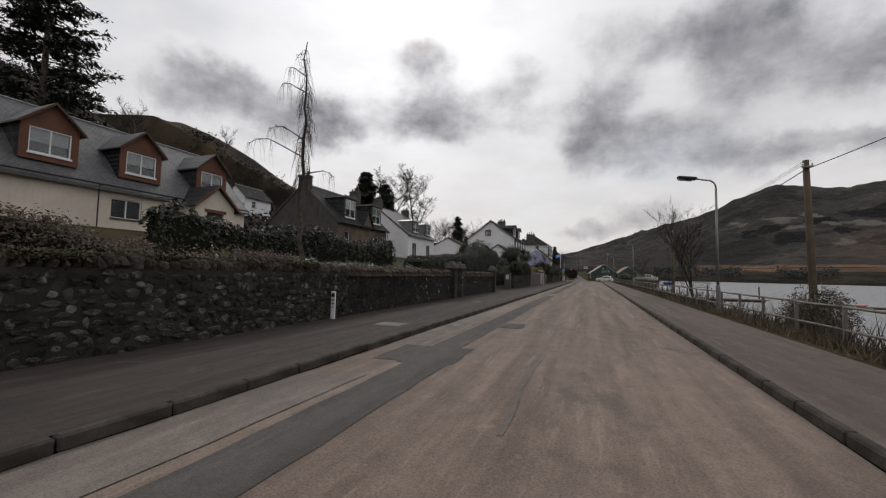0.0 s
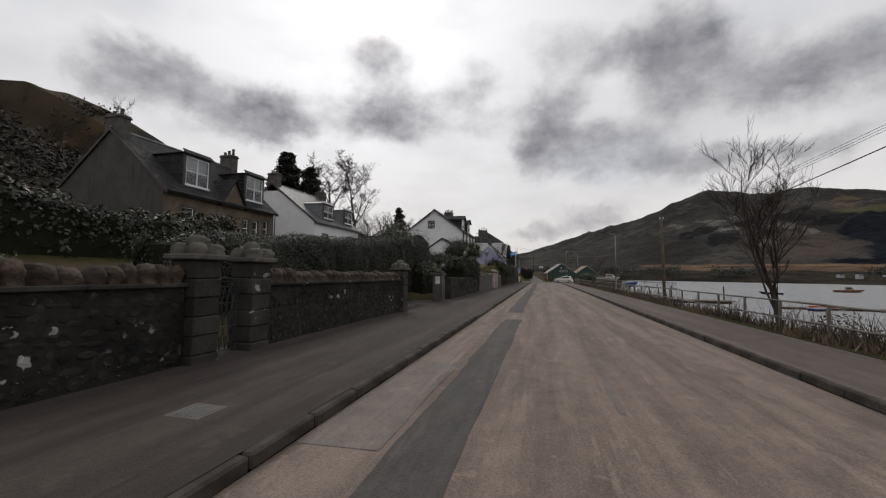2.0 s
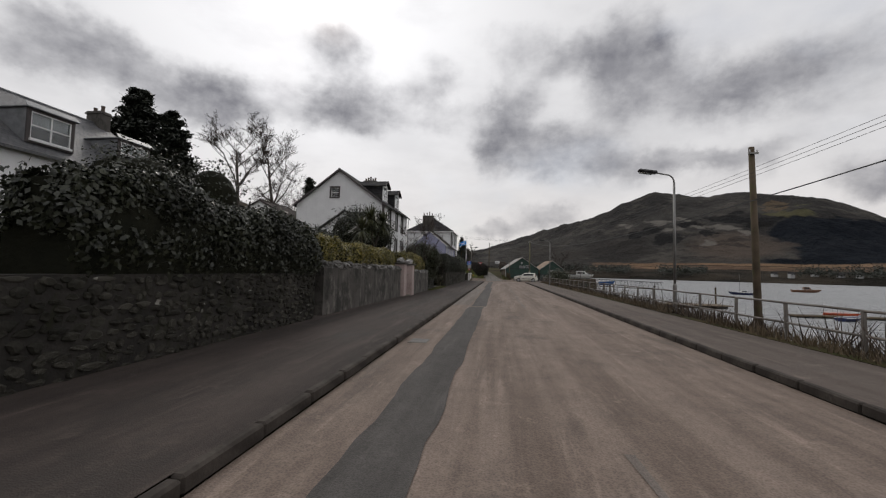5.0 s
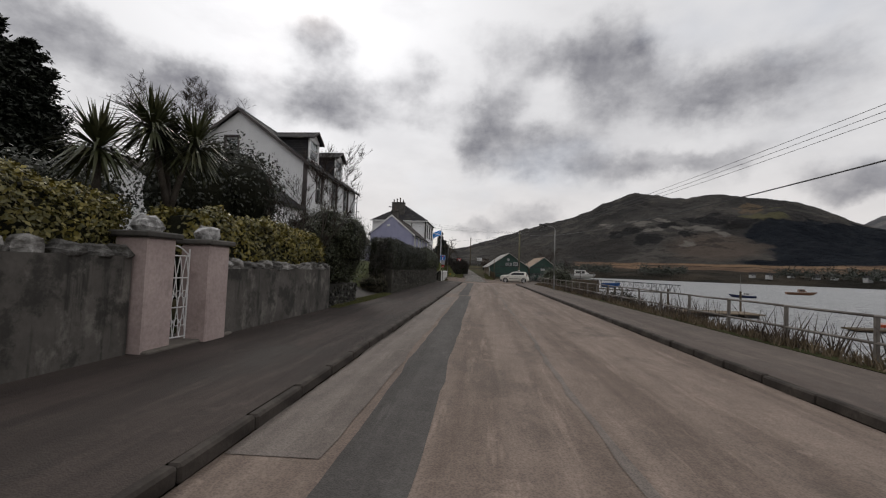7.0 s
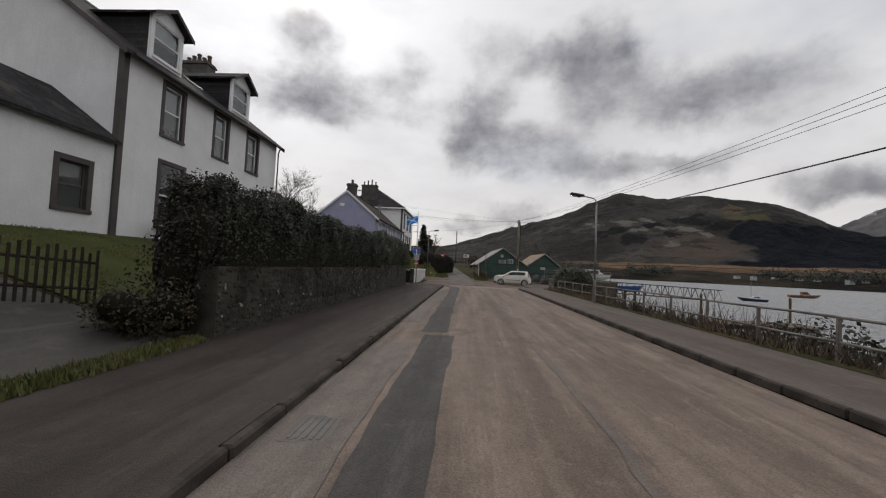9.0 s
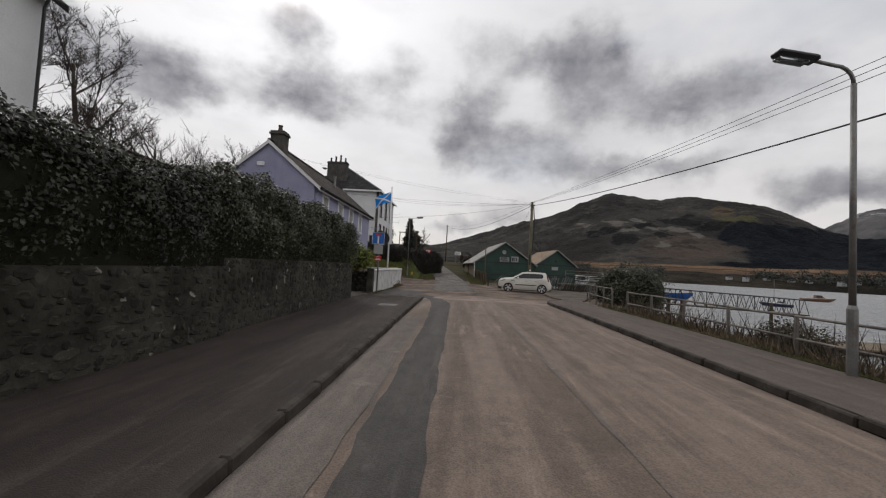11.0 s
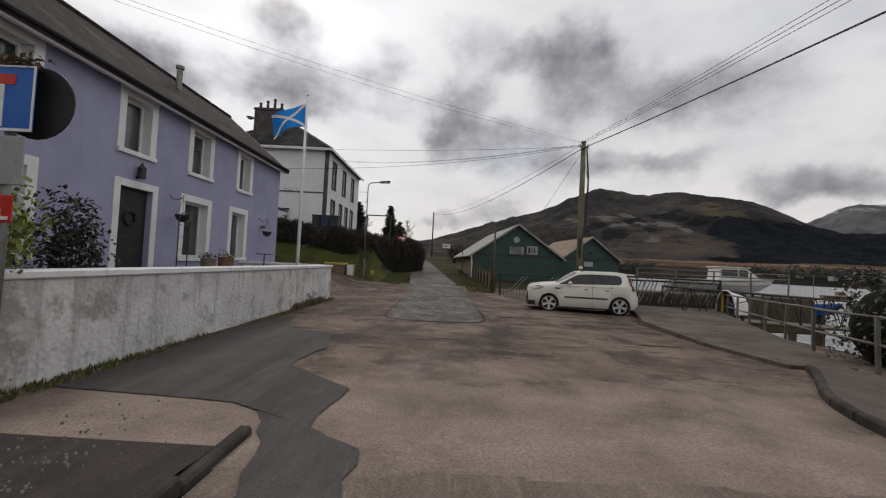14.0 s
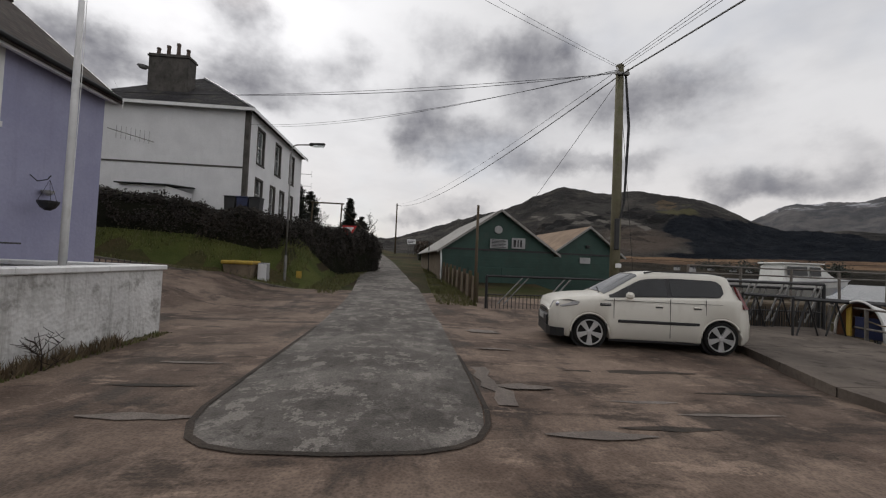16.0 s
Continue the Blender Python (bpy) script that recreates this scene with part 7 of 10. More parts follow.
# house with hipped roof beyond the junction
def house_hipped():
    x1, x0, y0, y1, zb, ze = -10.5, -21.0, 128.7, 140.4, 3.7, 10.5
    h = thing("hipped_house", (-15.7, 134.5, zb), "white two-storey house with hipped slate roof and a broad chimney", "house")
    up = [(130.2, 131.3, 7.5, 9.75), (133.6, 134.7, 7.5, 9.75), (137.0, 138.1, 7.5, 9.75)]
    down = [(130.2, 131.3, 4.5, 6.4), (132.9, 133.8, 4.0, 6.4), (135.0, 135.9, 4.0, 6.4), (137.2, 138.2, 4.5, 6.4)]
    shell(h, x0, x1, y0, y1, zb, ze, "white_wall", front=up + down)
    for w in up + down:
        window(h, "x", x1, -1, *w, margin="ashlar", mw=0.14, frame="white_paint", recess=0.12)
    xr0, o = (x0 + x1) / 2, 0.4
    a, b, c, d = (x1 + o, y0 - o, ze - 0.05), (x1 + o, y1 + o, ze - 0.05), (x0 - o, y1 + o, ze - 0.05), (x0 - o, y0 - o, ze - 0.05)
    p, q = (xr0, y0 + 4.6, ze + 3.7), (xr0, y1 - 4.6, ze + 3.7)
    part("roof", Geo().add([a, b, c, d, p, q], [(0, 1, 5, 4), (1, 2, 5), (2, 3, 4, 5), (3, 0, 4), (3, 2, 1, 0)]), M["slate_dark"], h)
    part("hip", Geo().tube([a, p, q, b], 0.09, 6), M["lead"], h)
    part("fascia", Geo().box(x0 - o, x1 + o, y0 - o - 0.04, y0 - o, ze - 0.22, ze - 0.02).box(x1 + o, x1 + o + 0.04, y0 - o, y1 + o, ze - 0.22, ze - 0.02), M["white_paint"], h)
    part("corner_strip", Geo().box(x1 - 0.25, x1 + 0.03, y0 - 0.03, y0 + 0.25, zb, ze - 0.1, 0.01), M["ashlar"], h, "grey stone corner strip")
    part("band", Geo().box(x0, x1 - 0.26, y0 - 0.03, y0, 6.75, 6.86, 0.005), M["ashlar"], h, "thin grey string course")
    chimney(h, -16.4, 130.6, 11.0, 14.3, 2.5, 0.9, "ashlar", 4, "x", "clay", 0.75)
    part("satellite_dish", Geo().lathe(-18.0, 130.2, [(13.2, 0.02), (13.25, 0.2), (13.4, 0.34)], 14), M["grey_box"], h, "grey satellite dish beside the chimney")
    for k, z in enumerate((9.0, 7.9)):
        g = Geo().tube([(x1, 140.4, z), (x1 + 0.9, 140.6, z + 0.05)], 0.02, 5)
        g.tube([(x1 + 0.9, 140.6, z - 0.2), (x1 + 0.9, 140.6, z + 0.35)], 0.015, 5)
        part("aerial", g, M["steel"], h)
    u = thing("outhouse", (-14.9, 126.6, 3.3), "small white lean-to outhouse with double doors", "shed")
    part("body", Geo().box(-16.0, -13.6, 126.0, 128.6, 3.0, 5.0, 0.02), M["white_wall"], u)
    part("roof", Geo().prism([(-16.15, 125.8, 5.0), (-13.45, 125.8, 5.0), (-13.45, 128.65, 5.3), (-16.15, 128.65, 5.3)], (0, 0, 0.07)), M["slate_dark"], u)
    for a in (-15.8, -15.1):
        part("door", Geo().box(a, a + 0.66, 125.96, 126.0, 3.1, 4.8, 0.01), M["white_paint"], u)


house_hipped()

# ---- hedges, shrubs and trees ----
hedge("beech_hedge", -7.2, -5.6, 2.0, 11.5, 0.2, lambda y: 1.82 + 0.08 * np.sin(y * 1.3) + 0.8 * np.clip((7.5 - y) / 4.0, 0, 1), M["leaf_beech"], "brown winter beech hedge behind the wall", 30000, 0.036, 1, rough=0.2)
hedge("laurel_hedge", -7.4, -5.7, 8.5, 20.5, 0.3, lambda y: 1.66 + 0.08 * np.sin(y * 1.7), M["leaf_holly"], "glossy evergreen hedge behind the rubble wall", 30000, 0.038, 2, rough=0.16)
bush("bramble", -6.2, 5.6, 0.2, 1.2, 1.4, 2.2, M["leaf_beech"], "tangled brown bramble bush behind the wall", 9000, 0.038, 3)
bush("shrub", -6.2, 9.0, 0.2, 0.9, 1.1, 1.85, M["leaf_gold"], "small yellow-leaved shrub above the wall", 700, 0.06, 4)
hedge("garden_hedge", -16.5, -14.5, 14, 34, 1.6, lambda y: 3.9 + 0.3 * np.sin(y * 0.6), M["leaf_dark"], "dark evergreen hedge between gardens", 9000, 0.11, 5, rough=0.25)
hedge("yew_hedge", -9.0, -6.9, 24.2, 31.0, 0.3, lambda y: 2.35 + 0.06 * (y - 24), M["leaf_dark"], "dark yew hedge behind the short wall", 42000, 0.034, 6, rough=0.12)
hedge("tall_hedge", -9.2, -6.8, 30.6, 42.4, 0.2, lambda y: lerp(y, (30, 2.75), (35.5, 3.2), (38, 3.7), (43, 3.75)) + 0.06 * np.sin(y * 1.1), M["leaf_dark"], "tall dark clipped hedge beyond the driveway", 72000, 0.034, 7, rough=0.1)
bush("rhododendron", -8.8, 41.0, 2.0, 1.6, 2.6, 2.7, M["leaf_holly"], "flowering evergreen shrub over the hedge", 5000, 0.1, 8)
bush("variegated_shrub", -7.0, 36.4, 0.1, 0.7, 0.9, 1.0, M["leaf_green"], "low bright green shrub by the driveway", 1400, 0.07, 9)
bush("weeping_shrub", -8.0, 25.5, 0.5, 1.0, 1.2, 1.9, M["leaf_brown"], "bare tangled shrub behind the wall", 1200, 0.05, 10)
hedge("clipped_hedge", -6.2, -4.75, 43.6, 49.8, 1.25, lambda y: 2.75 - 0.03 * (y - 43) + 0.06 * np.sin(y * 2), M["leaf_dark"], "dark clipped hedge bulging over the wall", 18000, 0.055, 11, rough=0.14, round_top=0.35)
bush("evergreen_shrub", -12.4, 52.6, 1.2, 2.4, 3.0, 4.4, M["leaf_dark"], "tall dark evergreen shrub behind the hedges", 16000, 0.08, 44, lobes=12, core=0.75)
bush("garden_bush", -6.6, 41.8, 0.4, 1.0, 1.2, 1.9, M["leaf_green"], "soft green garden bush behind the wall", 2600, 0.07, 12)
hedge("dark_hedge", -7.6, -6.2, 39.0, 50.0, 0.4, lambda y: 2.1 + 0.15 * np.sin(y), M["leaf_dark"], "dark evergreen hedge in the garden", 6000, 0.09, 13)
hedge("golden_hedge", -6.5, -5.05, 50.4, 59.3, 0.9, lambda y: 2.42 + 0.05 * np.sin(y * 2.1), M["leaf_gold"], "golden privet hedge along the rendered wall", 24000, 0.045, 14, rough=0.1)
hedge("golden_hedge", -6.4, -4.95, 60.95, 66.2, 0.9, lambda y: 2.45 + 0.04 * np.sin(y * 2.1), M["leaf_gold"], "golden privet hedge beside the gate", 9000, 0.06, 15, rough=0.1)
bush("ivy_bush", -5.35, 67.9, 0.5, 1.35, 2.0, 3.0, M["leaf_holly"], "overgrown dark ivy bush bulging over the wall", 80000, 0.031, 16, lobes=14, core=0.8)
bush("camellia", -10.2, 68.5, 1.2, 2.6, 3.4, 5.0, M["leaf_dark"], "large dark rounded evergreen shrub", 22000, 0.085, 17, lobes=13, core=0.75)
bush("camellia", -11.8, 63.0, 1.2, 2.2, 2.6, 3.0, M["leaf_dark"], "large dark rounded evergreen shrub", 12000, 0.085, 18, lobes=10, core=0.75)
hedge("wall_hedge", -5.9, -4.45, 74.2, 86.9, 1.25, lambda y: 3.0 - 0.02 * (y - 74) + 0.07 * np.sin(y * 1.9), M["leaf_dark"], "dark clipped hedge on top of the rubble wall", 64000, 0.036, 19, rough=0.14, round_top=0.3)
bush("bramble", -5.1, 74.1, 0.2, 0.75, 0.9, 2.7, M["leaf_bramble"], "dark tangled growth at the hedge end", 9000, 0.04, 45, lobes=9, core=0.6)
bush("bramble", -5.3, 73.3, 0.05, 0.8, 0.8, 1.0, M["leaf_olive"], "low brown scrub on the bank end", 5000, 0.035, 46, lobes=7, core=0.6)
hedge("corner_hedge", -6.3, -4.5, 86.9, 96.2, 1.4, lambda y: 3.1 + 0.08 * np.sin(y * 1.5), M["leaf_holly"], "dense dark hedge bulging over the corner wall", 76000, 0.035, 20, rough=0.2, round_top=0.3)
bush("fuchsia_bush", -5.35, 99.35, 0.95, 1.2, 0.95, 1.55, M["leaf_fuchsia"], "bright green bush trailing over the dark wall", 12000, 0.055, 21, lobes=12, core=0.6)
bush("dark_bush", -7.6, 99.5, 0.6, 1.7, 0.8, 1.9, M["leaf_olive"], "dull green bush behind the dark wall", 9000, 0.05, 29, lobes=9, core=0.6)
bush("dark_bush", -7.4, 98.3, 0.05, 1.1, 0.6, 1.5, M["leaf_dark"], "dark bush in the gap beside the wall", 3500, 0.075, 22)
bush("olive_shrub", -7.1, 103.3, 0.1, 0.7, 0.75, 2.4, M["leaf_dark"], "thin grey-green shrub before the lilac house", 2200, 0.06, 23)
bush("shore_bush", 9.2, 102.8, -1.3, 2.0, 2.0, 3.5, M["leaf_holly"], "rounded dark evergreen bush beyond the railing", 30000, 0.055, 24, lobes=14, core=0.75)
bush("shore_bush", 7.7, 16.2, -0.8, 0.8, 1.7, 2.1, M["leaf_olive"], "olive-brown scrub growing through the railing", 16000, 0.032, 25, lobes=11)
bush("shore_bush", 7.8, 29.0, -1.2, 0.9, 2.4, 1.8, M["leaf_olive"], "olive-brown scrub below the railing", 9000, 0.04, 27, lobes=9)
bush("shore_bush", 7.7, 90.2, -0.8, 0.7, 1.6, 1.5, M["leaf_olive"], "olive-brown scrub below the railing", 9000, 0.035, 28, lobes=9)
bush("shore_bush", 8.0, 76.5, -1.0, 0.9, 2.4, 1.7, M["leaf_dark"], "low dark scrub below the railing", 3500, 0.07, 26)
hedge("bank_hedge", -0.9, 0.9, -4.0, 8.2, lambda y: 2.5 - 0.1 * y, lambda y: 3.75 - 0.05 * y + 0.1 * np.sin(2 * y), M["leaf_bramble"], "dark tangled hedge on top of the bank", 34000, 0.06, 30, rough=0.22, turn=pose(-13.2, 118.0, 0, 0, 0, -52))
hedge("bank_hedge", -0.9, 0.9, 0.0, 9.0, lambda y: 0.5 - 0.02 * y, lambda y: 3.3 - 0.02 * y + 0.1 * np.sin(2 * y), M["leaf_bramble"], "dark tangled hedge on top of the bank", 30000, 0.06, 31, rough=0.25, turn=pose(-6.6, 123.3, 0, 0, 0, -24))
hedge("bank_hedge", -1.0, 1.0, 0.0, 22.0, lambda y: 0.4 + 0.05 * y, lambda y: 3.1 + 0.04 * y + 0.1 * np.sin(2 * y), M["leaf_bramble"], "dark tangled hedge beside the lane", 26000, 0.08, 32, rough=0.3, turn=pose(-4.9, 131.0, 0, 0, 0, 6))
hedge("lane_hedge", 0.6, 2.4, 150, 200, lambda y: road_z(y) - 0.2, lambda y: road_z(y) + 1.9, M["leaf_brown"], "brown hedge beside the lane", 9000, 0.16, 33, rough=0.3)
hedge("lane_hedge", -14.5, -12.0, 150, 200, lambda y: road_z(y) - 0.2, lambda y: road_z(y) + 2.6, M["leaf_brown"], "brown hedge beside the lane", 8000, 0.16, 34, rough=0.3)



def weeping_birch(x, y, z, h, seed, label):
    """A thin upright trunk with a few bent limbs and many hanging twigs."""
    r = random.Random(seed)
    b = thing("weeping_birch", (x, y, z), label, "tree")
    stem = [(x + 0.12 * math.sin(k * 0.9) + 0.1 * math.sin(k * 2.3), y + 0.1 * math.cos(k * 1.1), z - 0.1 + h * k / 14) for k in range(15)]
    part("trunk", Geo().tube(stem, [0.12 * (1 - k / 15.5) + 0.012 for k in range(15)], 8), M["bark"], b, smooth=True)
    fine = Geo()

    def hang(p, a, out, fall, rad):
        pts = [p]
        for i in range(1, 5):
            t = i / 4
            pts.append((p[0] + math.cos(a) * out * t ** 0.6 + r.uniform(-0.05, 0.05), p[1] + math.sin(a) * out * t ** 0.6 + r.uniform(-0.05, 0.05), p[2] + 0.18 * out * math.sin(math.pi * t) - fall * t * t))
        fine.tube(pts, [rad * (1 - 0.18 * i) for i in range(5)], 4, False)
        return pts

    for k in range(170):
        t = r.uniform(0.38, 0.97)
        i = min(int(t * 14), 13)
        p = tuple(stem[i][c] + (stem[i + 1][c] - stem[i][c]) * (t * 14 - i) for c in range(3))
        low = 1.0 - t
        tw = hang(p, r.uniform(0, 2 * math.pi), r.uniform(0.15, 0.5) + 0.35 * low, r.uniform(0.5, 1.3) + 0.9 * low, 0.015)
        if r.random() < 0.6:
            hang(tw[2], r.uniform(0, 2 * math.pi), r.uniform(0.1, 0.3), r.uniform(0.4, 1.1), 0.009)
    for (t, a, out) in ((0.5, -2.0, 2.6), (0.62, -1.9, 1.7), (0.8, -2.2, 1.2), (0.9, -2.0, 0.9), (0.44, 0.9, 1.5)):
        i = int(t * 14)
        tw = hang(stem[i], a, out, -0.1, 0.035)
        for q in tw[2:]:
            for _ in range(5):
                hang(q, r.uniform(0, 2 * math.pi), r.uniform(0.1, 0.4), r.uniform(0.5, 1.4), 0.01)
    part("crown", fine, M["twig"], b, "thin hanging bare twigs")
    return b


weeping_birch(-11.8, 18.5, 1.3, 12.0, 5, "tall bare weeping birch with hanging twigs")


def open_pine(x, y, z, h, r0, seed, label):
    """A tall pine with clear tiers of level branches, needles in flat sprays along them."""
    g = np.random.default_rng(seed)
    b = thing("pine", (x, y, z), label, "tree")
    part("trunk", Geo().tube([(x, y, z - 0.3), (x + 0.2, y, z + h * 0.5), (x, y, z + h)], [0.42, 0.26, 0.05], 9), M["bark"], b, smooth=True)
    limbs, pts, nrm = Geo(), [], []
    for i in range(26):
        t = 0.22 + 0.76 * i / 26
        for k in range(g.integers(4, 6)):
            a = g.uniform(0, 2 * math.pi)
            L = (r0 * (1 - t) ** 0.55 * g.uniform(0.55, 1.1)) + 0.3
            rise = g.uniform(-0.12, 0.16)
            root = np.array([x, y, z + h * t + g.uniform(-0.3, 0.3)])
            d = np.array([math.cos(a), math.sin(a), rise])
            limbs.tube([tuple(root), tuple(root + d * L * 0.5), tuple(root + d * L + [0, 0, 0.1 * L])], [0.07, 0.05, 0.015], 4, False)
            for s in np.linspace(0.35, 1.0, 6):
                q = root + d * L * s + [0, 0, 0.1 * L * s * s]
                m = 26
                pts.append(q + g.normal(0, 1, (m, 3)) * [0.42, 0.42, 0.13])
                nrm.append(np.tile([0.1 * math.cos(a), 0.1 * math.sin(a), 1.0], (m, 1)))
    tagged(part("limb", limbs, M["twig"], b), kind="stuff")
    part("crown", cards("crown", leaf_cards(np.vstack(pts), np.vstack(nrm), 0.2, g, 2.6, 0.5), 4, M["needle"]), None, b)


open_pine(-47, 23.2, 8.0, 24, 7.5, 4, "tall open pine on the hillside")
bare_tree("shore_rowan", 8.6, 34.2, -1.6, 7.8, 0.5, "bare branching tree on the shore beside the railing", 7, 0.11, levels=4, fork=0.12, kids=5)
bare_tree("garden_tree", -5.25, 66.6, 0.3, 4.7, 0.55, "slender bare garden tree behind the gate", 9, 0.04, levels=4, fork=0.25)
bare_tree("garden_tree", -5.6, 66.2, 0.3, 4.0, 0.6, "slender bare garden tree behind the gate", 10, 0.045, levels=4, fork=0.25)
bare_tree("ash_tree", -66, 131, 12.5, 26, 0.85, "big bare ash tree on the slope", 11, 0.5, levels=5, fork=0.3, kids=4, thin=0.03)
bare_tree("ash_tree", -62.5, 141.6, 11.5, 28, 0.85, "big bare ash tree on the slope", 12, 0.55, levels=5, fork=0.3, kids=4, thin=0.03)
for i, (x, y, h) in enumerate(((-40, 140, 10), (-34, 150, 11), (-60, 147, 15), (-55, 152, 15), (-50, 156, 16), (-47, 150, 14), (-44, 160, 16), (-39, 158, 14), (-57, 140, 14), (-66, 146, 14), (-42, 148, 13), (-44, 126, 12), (-36, 118, 9), (-31, 108, 8), (-27, 101, 9), (-33, 104, 10), (-52, 140, 12), (-72, 150, 12), (-24, 112, 7), (-29, 116, 8), (-58, 118, 11), (-95, 60, 9), (-90, 48, 8), (-104, 64, 9), (-30, 130, 9), (-60, 150, 12), (-48, 160, 12), (-100, 75, 9), (-108, 88, 9), (-112, 70, 8), (-115, 100, 9), (-110, 120, 9), (-18, 178, 8), (-24, 190, 9), (-12, 205, 8), (24, 168, 9), (29, 171, 9), (20, 175, 9))):
    bare_tree("hillside_tree", x, y, float(ground_z(x, y)) - 0.3, h, 0.85, "bare winter tree on the hillside", 40 + i, 0.2, levels=3, fork=0.25, kids=6, thin=0.02)
conifer("cypress", -52.2, 89.4, 6.5, 20.6, 5.6, "tall dark conifer above the gardens", 2, 2.6, 0.05, 0.75)
conifer("cypress", -46.5, 89.0, 5.2, 18.2, 4.6, "tall dark conifer above the gardens", 3, 2.6, 0.05, 0.75)
conifer("spruce", -31, 100.5, 3.4, 13.0, 3.0, "dark spruce behind the gardens", 5, 1.6, 0.05, 1.0)
conifer("spruce", -13.9, 190, 3.0, 11.6, 2.6, "dark spruce beside the lane", 21, 1.6, 0.05)
conifer("spruce", -15.9, 165, 3.0, 8.6, 2.0, "dark spruce beside the lane", 22, 1.6, 0.05)
conifer("spruce", -24, 164, 3.0, 13, 3.4, "dark spruce beside the lane", 7, 1.6, 0.05)
conifer("spruce", -20, 172, 3.0, 11, 3.0, "dark spruce beside the lane", 8, 1.6, 0.05)
conifer("spruce", -17, 160, 2.8, 10, 3.0, "dark spruce beside the lane", 9, 1.6, 0.05)
conifer("spruce", -14.5, 215, 3.3, 10, 4.0, "dark spruce beside the lane", 10, 2.0, 0.02)

# scrub and small trees over the hillside
rh = np.random.default_rng(77)
sp_ = []
for k in range(6500):
    x, y = -36 - 130 * rh.random() ** 1.3, rh.uniform(-40, 200)
    if noise.noise(Vector((x * 0.03, y * 0.03, 4))) < -0.05:
        continue
    hh = rh.uniform(0.8, 3.0) * (1.6 if rh.random() < 0.12 else 1.0)
    c = np.array([x, y, float(ground_bumpy(np.array([x]), np.array([y]))[0])])
    sp_.append(c + rh.normal(0, 1, (26, 3)) * [hh * 0.5, hh * 0.5, hh * 0.3] + [0, 0, hh * 0.35])
sp_ = np.vstack(sp_)
solid("hillside_scrub", cards("hillside_scrub", leaf_cards(sp_, np.tile([0.3, -0.2, 1.0], (len(sp_), 1)), 0.42, rh, 2.0, 0.9), 4, M["leaf_bramble"]), None, "dark winter scrub over the hillside", "scrub", kind="stuff")


def cordyline(x, y, z, h, heads, seed, label, size=1.0):
    """A cabbage palm: slim trunk, heads of long arching blades."""
    r = np.random.default_rng(seed)
    b = thing("cabbage_palm", (x, y, z), label, "palm tree")
    t, tips = Geo(), []
    t.tube([(x, y, z), (x + 0.05, y, z + h * 0.55)], [0.1, 0.08], 8)
    for k in range(heads):
        a = 2 * math.pi * k / heads + 0.4
        d = 0.0 if heads == 1 else 0.5
        tip = (x + d * math.cos(a), y + d * math.sin(a), z + h * r.uniform(0.9, 1.0))
        t.tube([(x + 0.05, y, z + h * 0.5), ((x + tip[0]) / 2, (y + tip[1]) / 2, z + h * 0.75), tip], [0.08, 0.07, 0.05], 7)
        tips.append(tip)
    part("trunk", t, M["bark"], b, smooth=True)
    q = []
    for tip in tips:
        for k in range(230):
            a, e = r.uniform(0, 2 * math.pi), r.uniform(-0.9, 1.35)
            d = np.array([math.cos(a) * math.cos(e), math.sin(a) * math.cos(e), math.sin(e)])
            L = r.uniform(0.7, 1.0) * size
            s = np.cross(d, [0, 0, 1.0])
            s = s / (np.linalg.norm(s) + 1e-6) * 0.028
            p0, p1 = np.array(tip), np.array(tip) + d * L * 0.55
            p2 = np.array(tip) + d * L + np.array([0, 0, -0.28 * L * math.cos(e) ** 2])
            q += [p0 - s * 0.5, p0 + s * 0.5, p1 + s, p1 - s, p1 - s, p1 + s, p2 + s * 0.1, p2 - s * 0.1]
    part("crown", cards("crown", np.array(q), 4, M["palm"]), None, b, "spiky arching blades")


cordyline(-7.7, 61.2, 0.6, 3.2, 1, 1, "young cabbage palm with drooping blades", 1.1)
cordyline(-7.5, 62.8, 0.6, 3.9, 3, 2, "cabbage palm with spiky heads", 1.15)

